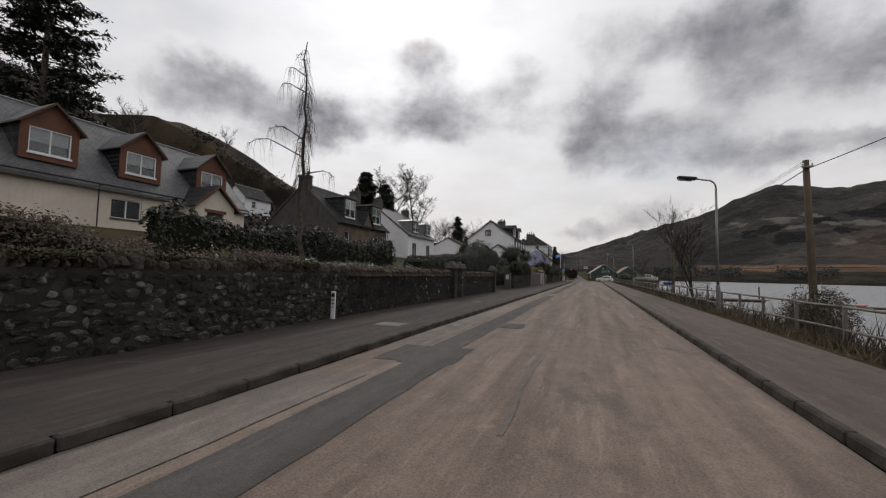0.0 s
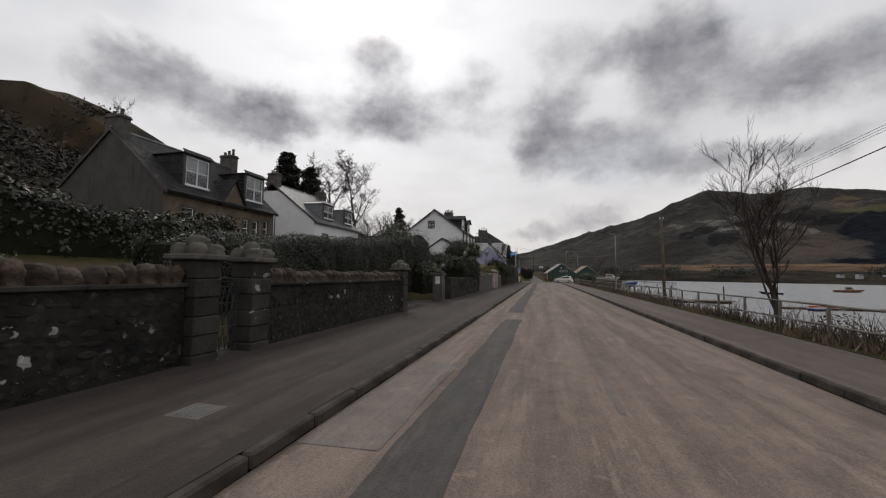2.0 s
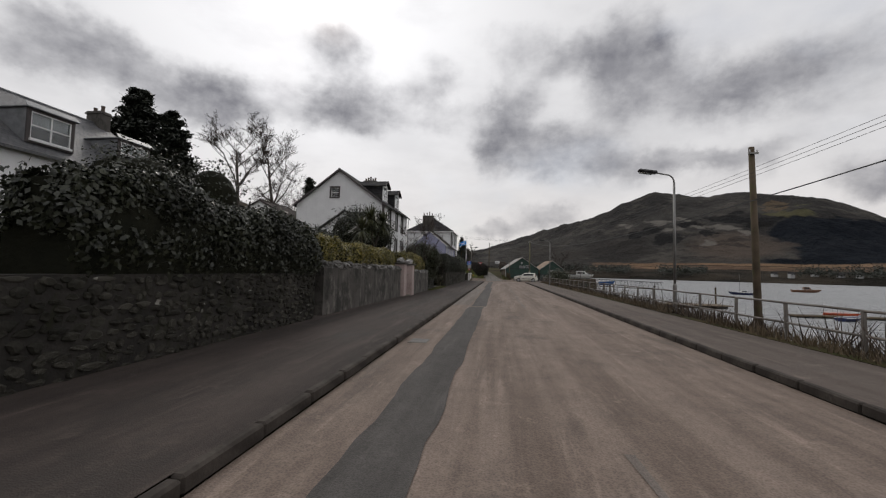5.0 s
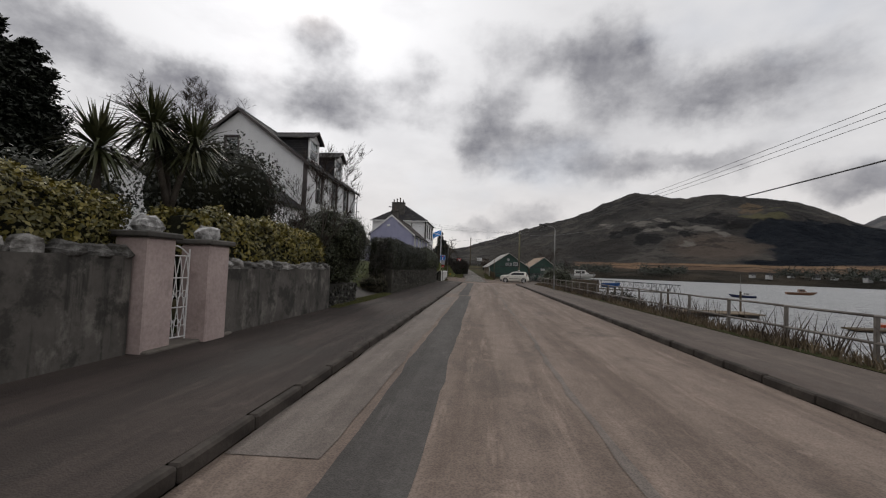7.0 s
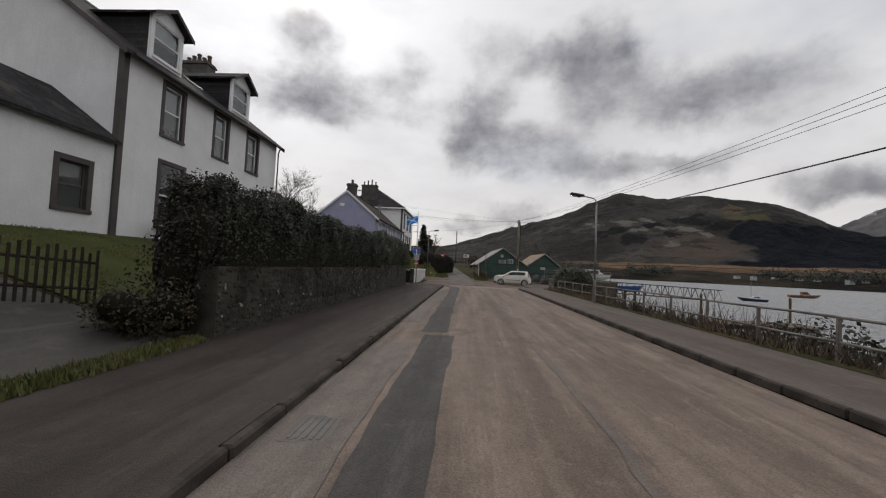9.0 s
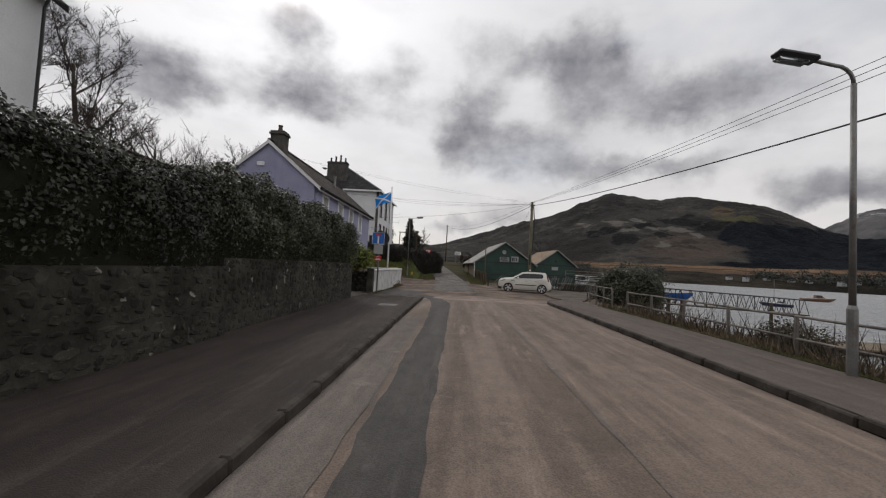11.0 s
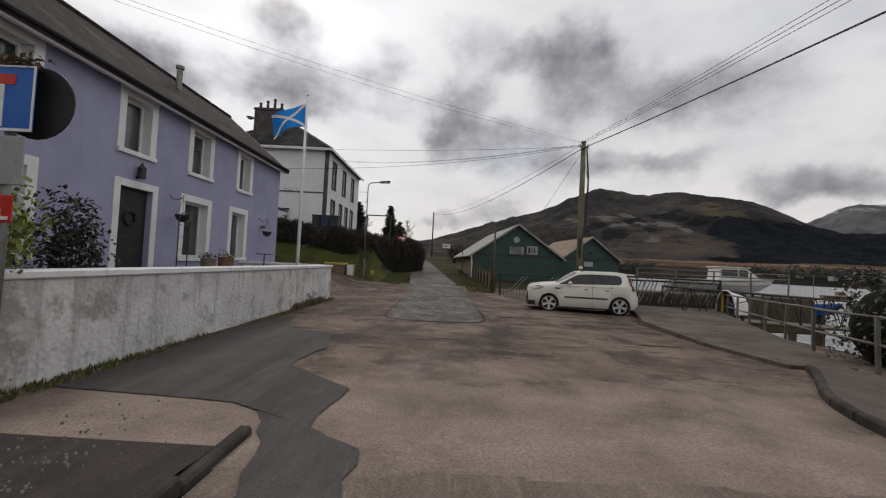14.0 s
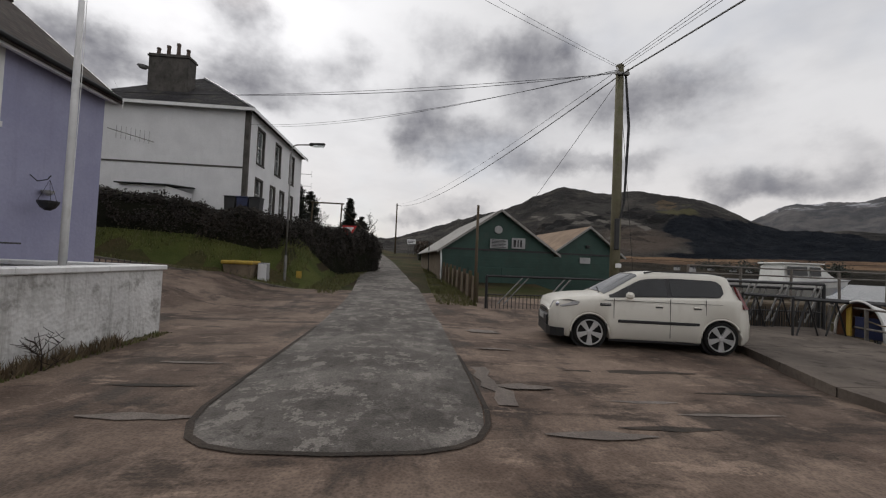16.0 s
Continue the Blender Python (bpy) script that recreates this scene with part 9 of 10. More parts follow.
# ---- the parked car ----
def parked_car():
    """A tall square-cut hatchback: upright tail, high bonnet, flared arches, dark band of side glass."""
    gx, gy, gz = 5.08, 111.91, -0.168
    m = pose(gx, gy, gz, 0, 0, 180 - 9.3)
    b = thing("parked_car", (gx, gy, gz), "cream-white boxy small car with tinted rear glass and alloy wheels", "car")
    WHEELS, RW, ARCH = (1.275, -1.275), 0.318, 0.385
    # along the car: half width, belt height, top height, half width at the top
    keys = ((2.05, 0.60, 0.66, 0.72, 0.50), (2.02, 0.71, 0.78, 0.84, 0.62), (1.96, 0.77, 0.86, 0.93, 0.68), (1.84, 0.82, 0.91, 0.98, 0.71), (1.6, 0.865, 0.96, 1.03, 0.74), (1.3, 0.885, 1.0, 1.065, 0.75), (1.0, 0.888, 1.02, 1.09, 0.745),
            (0.9, 0.888, 1.03, 1.15, 0.725), (0.56, 0.888, 1.045, 1.35, 0.66), (0.28, 0.888, 1.055, 1.515, 0.615), (0.16, 0.888, 1.06, 1.555, 0.605), (0.0, 0.888, 1.065, 1.58, 0.605), (-0.4, 0.888, 1.08, 1.60, 0.61), (-1.0, 0.888, 1.10, 1.59, 0.61),
            (-1.4, 0.885, 1.11, 1.575, 0.6), (-1.54, 0.875, 1.11, 1.55, 0.575), (-1.60, 0.86, 1.105, 1.46, 0.55), (-1.68, 0.845, 1.09, 1.33, 0.545), (-1.76, 0.82, 1.05, 1.19, 0.55), (-1.84, 0.775, 0.96, 1.05, 0.55), (-1.91, 0.70, 0.82, 0.90, 0.54), (-1.96, 0.58, 0.66, 0.70, 0.48))
    kx = [-k[0] for k in keys]

    def at(x, c):
        return float(np.interp(-x, kx, [k[c] for k in keys]))

    def lower(x):
        """The lower edge of the flank, lifted over the wheels and at both ends."""
        z = 0.2 + 0.12 * step(abs(x), 1.7, 2.0)
        for xw in WHEELS:
            d = abs(x - xw)
            if d < ARCH:
                z = max(z, RW + math.sqrt(ARCH * ARCH - d * d))
        return float(z)

    def half(x):
        w, bl, rf, rw, s = at(x, 1), at(x, 2), at(x, 3), at(x, 4), lower(x)
        flare = 0.018 if min(abs(x - q) for q in WHEELS) < ARCH + 0.1 else 0.0
        mid = max(s + 0.04, 0.5 * (s + bl))
        return [(w * 0.95 + flare, s), (w * 0.985 + flare, s + 0.025), (w + flare * 0.8, max(s + 0.045, min(0.55, mid))), (w * 0.998, max(s + 0.06, mid + 0.06)), (w * 0.985, bl - 0.05), (w * 0.962, bl - 0.012), (w * 0.94, bl),
                (rw + 0.035, rf - min(0.10, (rf - bl) * 0.55)), (rw, rf - min(0.045, (rf - bl) * 0.3)), (rw - 0.09, rf - 0.008), (rw * 0.5, rf + 0.012)]

    xs = sorted({*(k[0] for k in keys), *np.linspace(-2.0, 2.0, 31).tolist(), *(q + ARCH * c for q in WHEELS for c in (-1.02, -0.985, -0.92, -0.8, -0.55, -0.28, 0.0, 0.28, 0.55, 0.8, 0.92, 0.985, 1.02))}, reverse=True)
    xs = [x for i, x in enumerate(xs) if i == 0 or xs[i - 1] - x > 0.004]
    rows = [[(x, y, z) for y, z in half(x)] + [(x, -y, z) for y, z in reversed(half(x))] for x in xs]
    n = len(rows[0])
    g = Geo().add(np.array(rows).reshape(-1, 3), [(i * n + k, i * n + (k + 1) % n, (i + 1) * n + (k + 1) % n, (i + 1) * n + k) for i in range(len(rows) - 1) for k in range(n)] + [tuple(range(n)), tuple(range((len(rows) - 1) * n, len(rows) * n))[::-1]])
    body = part("body", g.turn(m), M["car_white"], b, smooth=True)

    def flank(x, s, t, out):
        """A point of the glass band, t from belt to roof edge, lifted off by out."""
        h = half(x)
        (y0, z0), (y1, z1) = h[6], h[7]
        return (x, s * (y0 + (y1 - y0) * t + out), z0 + (z1 - z0) * t + out * 0.3)

    def band(x0, x1, s, lo, hi, out, name, lab, mat, cols=14):
        q, f = [], Geo()
        for x in np.linspace(x0, x1, cols):
            q += [flank(x, s, lo(x), out), flank(x, s, hi(x), out)]
        f.add(q, [(2 * i, 2 * i + 2, 2 * i + 3, 2 * i + 1) for i in range(cols - 1)])
        part(name, f.turn(m), M[mat], body, lab)

    tail = lambda x: max(0.0, (-1.2 - x) / 0.16)
    for s in (1, -1):
        band(0.88, -1.36, s, lambda x: 0.03 + 0.25 * tail(x) ** 3, lambda x: 0.93 - 0.22 * tail(x) ** 3, 0.006, "glass_surround", "black pillar band", "plastic_dark", 26)
        band(0.5, -0.26, s, lambda x: 0.1, lambda x: 0.84, 0.011, "side_window", "clear front side window", "car_glass")
        band(-0.34, -1.33, s, lambda x: 0.1 + 0.22 * tail(x) ** 3, lambda x: 0.84 - 0.2 * tail(x) ** 3, 0.011, "side_window", "dark tinted rear side window", "car_glass")
    vs = []
    for x in np.linspace(0.96, 0.25, 7):
        h = half(x)
        row = [(h[8][0] - 0.02, h[8][1]), h[9], h[10]]
        vs += [(x + 0.008, y, z + 0.014) for y, z in row] + [(x + 0.008, -y, z + 0.014) for y, z in reversed(row)]
    part("windscreen", Geo().add(vs, [(i * 6 + k, i * 6 + k + 1, (i + 1) * 6 + k + 1, (i + 1) * 6 + k) for i in range(6) for k in range(5)]).turn(m), M["screen_glass"], body, smooth=True)
    part("wiper", Geo().tube([(0.99, 0.45, 1.11), (0.9, 0.05, 1.19), (0.88, -0.1, 1.2)], 0.012, 5).turn(m), M["plastic_dark"], body)
    part("rear_window", Geo().prism([(-1.60, -0.42, 1.47), (-1.60, 0.42, 1.47), (-1.76, 0.48, 1.2), (-1.76, -0.48, 1.2)], (-0.03, 0, 0)).turn(m), M["car_glass"], body)
    for s in (1, -1):
        part("trim_strip", Geo().box(-0.86, 0.72, s * 0.882, s * 0.908, 0.545, 0.605, 0.012).turn(m), M["plastic_dark"], body, "black door strip")
        part("sill", Geo().box(-0.9, 0.9, s * 0.78, s * 0.86, 0.15, 0.215, 0.02).turn(m), M["plastic_dark"], body)
        for x, z0, z1 in ((0.80, 0.27, 1.03), (-0.30, 0.27, 1.06), (-0.98, 0.62, 1.07)):
            part("door_seam", Geo().box(x, x + 0.006, s * 0.876, s * 0.893, z0, z1).turn(m), M["plastic_dark"], body)
        # thin dark strip drawn for the shade under the shoulder crease
        part("shoulder_crease", Geo().box(-1.3, 1.0, s * 0.868, s * 0.889, 0.985, 0.99).turn(m), M["plastic_dark"], body)
        for x in (-0.08, -0.82):
            part("door_handle", Geo().box(x - 0.085, x + 0.085, s * 0.88, s * 0.912, 0.895, 0.925, 0.012).turn(m), M["car_white"], body)
            # dark box added for the shade below the handle; no hollow is cut
            part("handle_recess", Geo().box(x - 0.07, x + 0.07, s * 0.88, s * 0.893, 0.87, 0.895, 0.004).turn(m), M["plastic_dark"], body)
        part("mirror", Geo().box(0.46, 0.60, s * 0.90, s * 1.07, 1.03, 1.17, 0.045).box(0.5, 0.56, s * 0.86, s * 0.92, 1.04, 1.09, 0.01).turn(m), M["car_white"], body)
        hl = Geo().prism([(2.015, s * 0.62, 0.75), (1.80, s * 0.815, 0.80), (1.52, s * 0.872, 0.86), (1.48, s * 0.866, 0.92), (1.66, s * 0.832, 0.955), (1.95, s * 0.655, 0.90)], (0.03, s * 0.02, 0.012))
        lamp = part("headlight", hl.turn(m), M["lamp_lens"], body, "clear swept headlight")
        part("bulb", Geo().lathe(0, 0, [(0, 0.045), (0.02, 0.05), (0.03, 0.02)], 14).turn(m @ pose(1.90, s * 0.76, 0.85, 0, 75, 40 * s)), M["chrome"], lamp)
        part("fog_light", Geo().lathe(0, 0, [(0, 0.05), (0.03, 0.05), (0.032, 0.02)], 14).turn(m @ pose(1.945, s * 0.70, 0.45, 0, 90, 20 * s)), M["chrome"], body)
        part("tail_light", Geo().prism([(-1.70, s * 0.835, 0.92), (-1.80, s * 0.79, 0.92), (-1.66, s * 0.66, 1.32), (-1.59, s * 0.69, 1.36)], (-0.02, s * 0.035, 0.0)).turn(m), M["tail_red"], body)
        part("vent", Geo().box(0.86, 1.08, s * 0.878, s * 0.9, 0.865, 0.92, 0.012).turn(m), M["plastic_dark"], body)
        part("vent_bar", Geo().box(0.88, 1.06, s * 0.895, s * 0.906, 0.895, 0.905, 0.003).turn(m), M["chrome"], body)
        part("roof_rail", Geo().tube([(0.1, s * 0.54, 1.565), (-0.1, s * 0.55, 1.605), (-1.2, s * 0.55, 1.605), (-1.45, s * 0.54, 1.575)], 0.016, 6).turn(m), M["plastic_dark"], body)
    part("lower_bumper", Geo().prism([(2.085, -0.5, 0.2), (2.085, 0.5, 0.2), (2.03, 0.70, 0.2), (1.93, 0.80, 0.2), (1.78, 0.865, 0.2), (1.78, -0.865, 0.2), (1.93, -0.80, 0.2), (2.03, -0.70, 0.2)], (0, 0, 0.17)).box(2.03, 2.09, -0.52, 0.52, 0.37, 0.6, 0.02).turn(m), M["plastic_dark"], body, "black front bumper insert")
    part("grille", Geo().box(2.015, 2.055, -0.34, 0.34, 0.64, 0.70, 0.01).turn(m), M["plastic_dark"], body)
    part("badge", Geo().lathe(0, 0, [(0, 0.05), (0.012, 0.045)], 14).turn(m @ pose(2.0, 0, 0.80, 0, 82, 0)), M["chrome"], body)
    part("licence_plate", Geo().box(2.09, 2.105, -0.26, 0.26, 0.47, 0.58, 0.004).turn(m), M["grey_box"], body)
    part("rear_bumper", Geo().box(-1.99, -1.8, -0.54, 0.54, 0.24, 0.42, 0.05).turn(m), M["plastic_dark"], body)
    for x in WHEELS:
        for s in (1, -1):
            lip = Geo().tube([(x + ARCH * math.cos(a * math.pi / 16), s * 0.885, RW + ARCH * math.sin(a * math.pi / 16)) for a in range(0, 17)], 0.02, 6)
            part("wheel_arch", lip.turn(m), M["car_white"], body, smooth=True)
            hub = m @ pose(x, s * 0.79, RW, -90 * s, 0, 0)
            part("arch_liner", Geo().lathe(0, 0, [(-0.25, 0.365), (0.02, 0.365), (0.02, 0.05)], 26).turn(hub), M["plastic_dark"], body)
            w = part("wheel", Geo().lathe(0, 0, [(-0.10, 0.22), (-0.10, 0.30), (-0.085, RW), (0.075, RW), (0.1, 0.305), (0.105, 0.262), (0.07, 0.25)], 36).turn(hub), M["tyre"], b, "road tyre")
            rim = Geo().tube([(0.25 * math.cos(k * math.pi / 18), 0.25 * math.sin(k * math.pi / 18), 0.095) for k in range(37)], 0.014, 6, False).lathe(0, 0, [(0.05, 0.055), (0.1, 0.055), (0.108, 0.035)], 16)
            for k in range(5):
                a = 2 * math.pi * k / 5 + 0.32
                loop = [(0.05 * math.cos(a - 0.6), 0.05 * math.sin(a - 0.6), 0.07), (0.245 * math.cos(a - 0.24), 0.245 * math.sin(a - 0.24), 0.07), (0.245 * math.cos(a + 0.24), 0.245 * math.sin(a + 0.24), 0.07), (0.05 * math.cos(a + 0.6), 0.05 * math.sin(a + 0.6), 0.07)]
                rim.prism(loop, (0, 0, 0.03))
            part("rim", rim.turn(hub), M["alloy"], w, "five-spoke alloy rim")


parked_car()


# ---- boat sheds ----
def boat_shed(name, x0, x1, y0, depth, zb, ze, za, xa, turn, roofs, label, boards=14, signs=True):
    m = pose((x0 + x1) / 2, y0, 0, 0, 0, turn) @ pose(-(x0 + x1) / 2, -y0, 0)
    b = thing(name, ((x0 + x1) / 2, y0 + depth / 2, zb), label, "shed")
    part("front_wall", Geo().prism([(x0, y0, zb), (x1, y0, zb), (x1, y0, ze), (xa, y0, za), (x0, y0, ze)], (0, 0.12, 0)).turn(m), M["green_board"], b)
    part("side_wall", Geo().box(x0, x0 + 0.1, y0 + 0.12, y0 + depth, zb, ze).turn(m), M["timber"], b, "pale weathered side boarding")
    part("side_wall", Geo().box(x1 - 0.1, x1, y0 + 0.12, y0 + depth, zb, ze).turn(m), M["green_board"], b)
    part("back_wall", Geo().prism([(x0, y0 + depth, zb), (x1, y0 + depth, zb), (x1, y0 + depth, ze), (xa, y0 + depth, za), (x0, y0 + depth, ze)], (0, 0.1, 0)).turn(m), M["green_board"], b)
    for k in range(boards):
        z = zb + 0.16 * (k + 1)
        if z < ze - 0.05:
            part("board", Geo().box(x0 + 0.01, x1 - 0.01, y0 - 0.018, y0, z - 0.15, z - 0.005, 0.005).turn(m), M["green_board"], b)
    part("band", Geo().box(x0, x1, y0 - 0.04, y0, ze - 0.05, ze + 0.06).turn(m), M["plastic_dark"], b)
    for k, (xe, mt) in enumerate(((x0, roofs[0]), (x1, roofs[1]))):
        d = xe - xa
        px, pz = xe + d * 0.09, ze + (ze - za) * 0.09
        part("roof", Geo().prism([(px, y0 - 0.3, pz), (xa, y0 - 0.3, za), (xa, y0 - 0.3, za + 0.08), (px, y0 - 0.3, pz + 0.08)], (0, depth + 0.5, 0)).turn(m), M[mt], b)
        part("bargeboard", Geo().prism([(px, y0 - 0.34, pz - 0.06), (xa, y0 - 0.34, za - 0.06), (xa, y0 - 0.34, za + 0.09), (px, y0 - 0.34, pz + 0.09)], (0, 0.04, 0)).turn(m), M["roof_felt"], b)
    return b, m


sh, sm = boat_shed("boat_shed", 1.75, 8.75, 127.0, 13, -0.3, 2.3, 4.7, 5.25, 4.0, ("roof_felt", "roof_felt"), "dark green timber boat shed with a grey sheet roof")
part("drainpipe", Geo().tube([(1.65, 126.9, 2.2), (1.7, 126.85, 1.6), (1.72, 126.85, -0.2)], 0.05, 8).turn(sm), M["white_paint"], sh, "white plastic drainpipe")
for a in (3.4, 5.42):
    part("door", Geo().box(a, a + 1.98, 126.93, 126.97, -0.2, 1.25, 0.01).turn(sm), M["green_board"], sh, "wide dark green door leaf")
part("clock", Geo().lathe(0, 0, [(0, 0.24), (0.05, 0.24), (0.06, 0.2)], 24).turn(sm @ pose(5.15, 126.96, 3.55, 90, 0, 0)), M["grey_box"], sh, "round pale dial on the gable")
for (a, b2, c, d, bars) in ((4.65, 5.75, 2.42, 2.98, 6), (6.0, 6.85, 2.45, 3.1, 0)):
    p = part("notice_board", Geo().box(a, b2, 126.9, 126.95, c, d, 0.01).turn(sm), M["grey_box"], sh, "white notice board with lines of print")
    for k in range(bars):
        part("bar", Geo().box(a + 0.08, b2 - 0.1 - 0.12 * (k % 2), 126.885, 126.9, c + 0.06 + 0.085 * k, c + 0.1 + 0.085 * k).turn(sm), M["plastic_dark"], p)
    if not bars:
        for (u, v) in ((0.12, 0.3), (0.42, 0.5), (0.62, 0.75)):
            part("bar", Geo().box(a + 0.85 * u, a + 0.85 * v, 126.885, 126.9, c + 0.1, d - 0.12).turn(sm), M["plastic_dark"], p)
s2, sm2 = boat_shed("store_shed", 9.3, 14.3, 129.4, 9, -0.4, 2.35, 4.2, 11.9, 4.0, ("roof_rust", "roof_felt"), "low green store shed with a rusty sheet roof")
part("notice", Geo().box(11.3, 12.05, 129.3, 129.36, 1.75, 2.15, 0.01).turn(sm2), M["grey_box"], s2, "small white notice")
part("lamp", Geo().box(11.7, 11.95, 129.2, 129.4, 2.8, 3.0, 0.03).turn(sm2), M["plastic_dark"], s2)

# fence and gates before the sheds
yf = thing("yard_fence", (2.3, 122, -0.1), "low slatted timber fence beside the lane", "fence")
for k in range(9):
    y = 118.0 + 1.15 * k
    x, z = 2.45 - 0.075 * (y - 118), float(road_z(y)) - 0.1
    part("post", Geo().box(x - 0.06, x + 0.06, y - 0.06, y + 0.06, z - 0.2, z + 1.15, 0.01), M["pole_wood"], yf)
    if k < 8:
        for j in range(6):
            yy = y + 0.13 + 0.165 * j
            part("slat", Geo().box(x - 0.03, x, yy, yy + 0.13, z, z + 1.0, 0.006), M["timber"], yf)


def lattice_gate(name, x0, y0, x1, y1, z, h, label, braces=4, pickets=22, tall=0.62):
    b = thing(name, (x0, y0, z), label, "gate")
    P = lambda t, zz: (x0 + (x1 - x0) * t, y0 + (y1 - y0) * t, z + zz)
    for zz, r in ((h, 0.045), (0.62, 0.02), (0.12, 0.035)):
        part("rail", Geo().tube([P(0, zz), P(1, zz)], r, 6), M["plastic_dark"], b)
    for t in (0, 1):
        part("stile", Geo().tube([P(t, 0), P(t, h)], 0.05, 6), M["plastic_dark"], b)
    for k in range(pickets):
        t = (k + 0.5) / pickets
        part("picket", Geo().tube([P(t, 0.05), P(t, tall)], 0.012, 5), M["plastic_dark"], b)
    for k in range(braces):
        for d in (0.0, 0.035):
            t = (k + 0.25) / braces + d
            part("brace", Geo().tube([P(t, 0.3), P(min(t + 0.55 / braces, 1), h - 0.02)], 0.026, 5), M["steel"], b, "pale diagonal brace")
    return b


lattice_gate("yard_gate", 2.55, 116.6, 9.0, 117.6, -0.2, 1.25, "dark steel yard gate with pale diagonal braces", 4, 46)
lattice_gate("yard_gate", 7.3, 114.6, 12.3, 114.3, -0.2, 1.45, "dark steel yard fence with pale diagonal braces", 5, 70, 0.75)
lattice_gate("yard_gate", 7.3, 114.75, 12.3, 114.45, -0.2, 1.3, "dark steel yard fence with pale diagonal braces", 9, 60)
hr = railing("pier_handrail", [(9.4, 116.2, 0.75), (17.5, 116.6, 0.75)], "pale steel handrail on the pier head", 2.0, 0.95, 5, 0.7)
solid("timber_pier", Geo().box(9.0, 18.0, 115.8, 117.2, -1.2, 0.55, 0.05), M["pole_wood"], "dark timber pier head behind the fence", "pier")


def truss(name, a, b2, h, w, bays, label, mat="plastic_dark"):
    """A footbridge of two lattice girders and a deck."""
    a, b2 = np.array(a, float), np.array(b2, float)
    d = (b2 - a) / np.linalg.norm(b2 - a)
    n = np.cross(d, [0, 0, 1])
    n /= np.linalg.norm(n)
    o = thing(name, tuple(a), label, "gangway")
    part("deck", Geo().prism([tuple(a - n * w / 2), tuple(a + n * w / 2), tuple(b2 + n * w / 2), tuple(b2 - n * w / 2)], (0, 0, 0.06)), M["timber"], o)
    for s in (-1, 1):
        lo, hi = lambda t: a + (b2 - a) * t + n * s * w / 2, lambda t: a + (b2 - a) * t + n * s * w / 2 + np.array([0, 0, h])
        part("chord", Geo().tube([tuple(lo(0)), tuple(lo(1))], 0.05, 6), M[mat], o)
        part("chord", Geo().tube([tuple(hi(0)), tuple(hi(1))], 0.05, 6), M[mat], o)
        for k in range(bays):
            part("strut", Geo().tube([tuple(lo(k / bays)), tuple(hi((k + 0.5) / bays))], 0.022, 5), M[mat], o)
            part("strut", Geo().tube([tuple(hi((k + 0.5) / bays)), tuple(lo((k + 1) / bays))], 0.022, 5), M[mat], o)
        for k in range(0, bays + 1, 3):
            part("post", Geo().tube([tuple(lo(k / bays)), tuple(hi(k / bays))], 0.03, 5), M[mat], o)
    return o


truss("pier_gangway", (9.6, 113.4, -0.35), (29.0, 115.0, -1.0), 1.25, 1.4, 22, "dark steel lattice gangway leading out to a pontoon")
pt = thing("pontoon", (33, 116, WATER), "floating timber pontoon at the end of the gangway", "pontoon")
part("deck", Geo().box(28.5, 40, 113.5, 118, WATER + 0.45, WATER + 0.6, 0.02), M["timber"], pt)
for k in range(4):
    part("float", Geo().box(29 + 2.8 * k, 31 + 2.8 * k, 114, 117.5, WATER - 0.3, WATER + 0.44, 0.05), M["plastic_dark"], pt)
for k in (29, 39.5):
    part("pile", Geo().tube([(k, 118.2, WATER - 1.5), (k, 118.2, -0.4)], 0.14, 10), M["pole_wood"], pt)
part("ladder", Geo().tube([(29.0, 114, WATER + 0.6), (29.0, 115.0, -0.95)], 0.06, 6), M["steel"], pt)

# raised concrete apron by the gate, and a half barrel
ca = thing("concrete_apron", (7.2, 108.5, -0.1), "cracked concrete apron raised beside the slipway rail", "apron")
lo_x, hi_x = ((103.1, 5.75), (105.0, 5.5), (108.4, 5.85), (111.2, 6.95), (114.3, 7.7)), ((103.1, 6.95), (105.0, 7.75), (108.4, 9.3), (111.2, 10.6), (114.3, 12.1))
for k in range(4):
    (ya, xa), (yb, xb), (_, xc), (_, xd) = lo_x[k], lo_x[k + 1], hi_x[k + 1], hi_x[k]
    part("slab", Geo().prism([(xa, ya + 0.012, -0.3), (xd, ya + 0.012, -0.3), (xc, yb - 0.012, -0.3), (xb, yb - 0.012, -0.3)], (0, 0, 0.27)), M["apron"], ca)
db = thing("upturned_dinghy", (11.6, 112.6, -0.03), "white dinghy stood on end with a blue and brown inside", "dinghy")
sk, si = Geo(), Geo()
for gq, rr, x0, x1 in ((sk, 0.56, 11.35, 12.0), (si, 0.52, 11.36, 11.98)):
    arc = [(math.cos(math.pi * k / 14) * rr, max(0.0, math.sin(math.pi * k / 14)) ** 0.8 * rr * 1.7) for k in range(15)]
    gq.add([(x, 112.6 + u * (1.0 if x < 11.6 else 0.75), -0.05 + w * (1.0 if x < 11.6 else 0.8)) for x in (x0, x1) for u, w in arc], [(k, k + 1, 16 + k, 15 + k) for k in range(14)] + ([tuple(range(15, 30))]))
part("hull", sk, M["boat_white"], db, "white outer hull", True)
part("lining", si, M["boat_brown"], db, "varnished brown inside")
part("buoyancy_board", Geo().box(11.45, 11.5, 112.14, 112.78, -0.03, 0.5, 0.02), M["navy"], db, "dark blue board")
part("thwart", Geo().box(11.4, 11.46, 112.82, 112.95, -0.03, 0.85, 0.02), M["yellow"], db, "yellow strut")
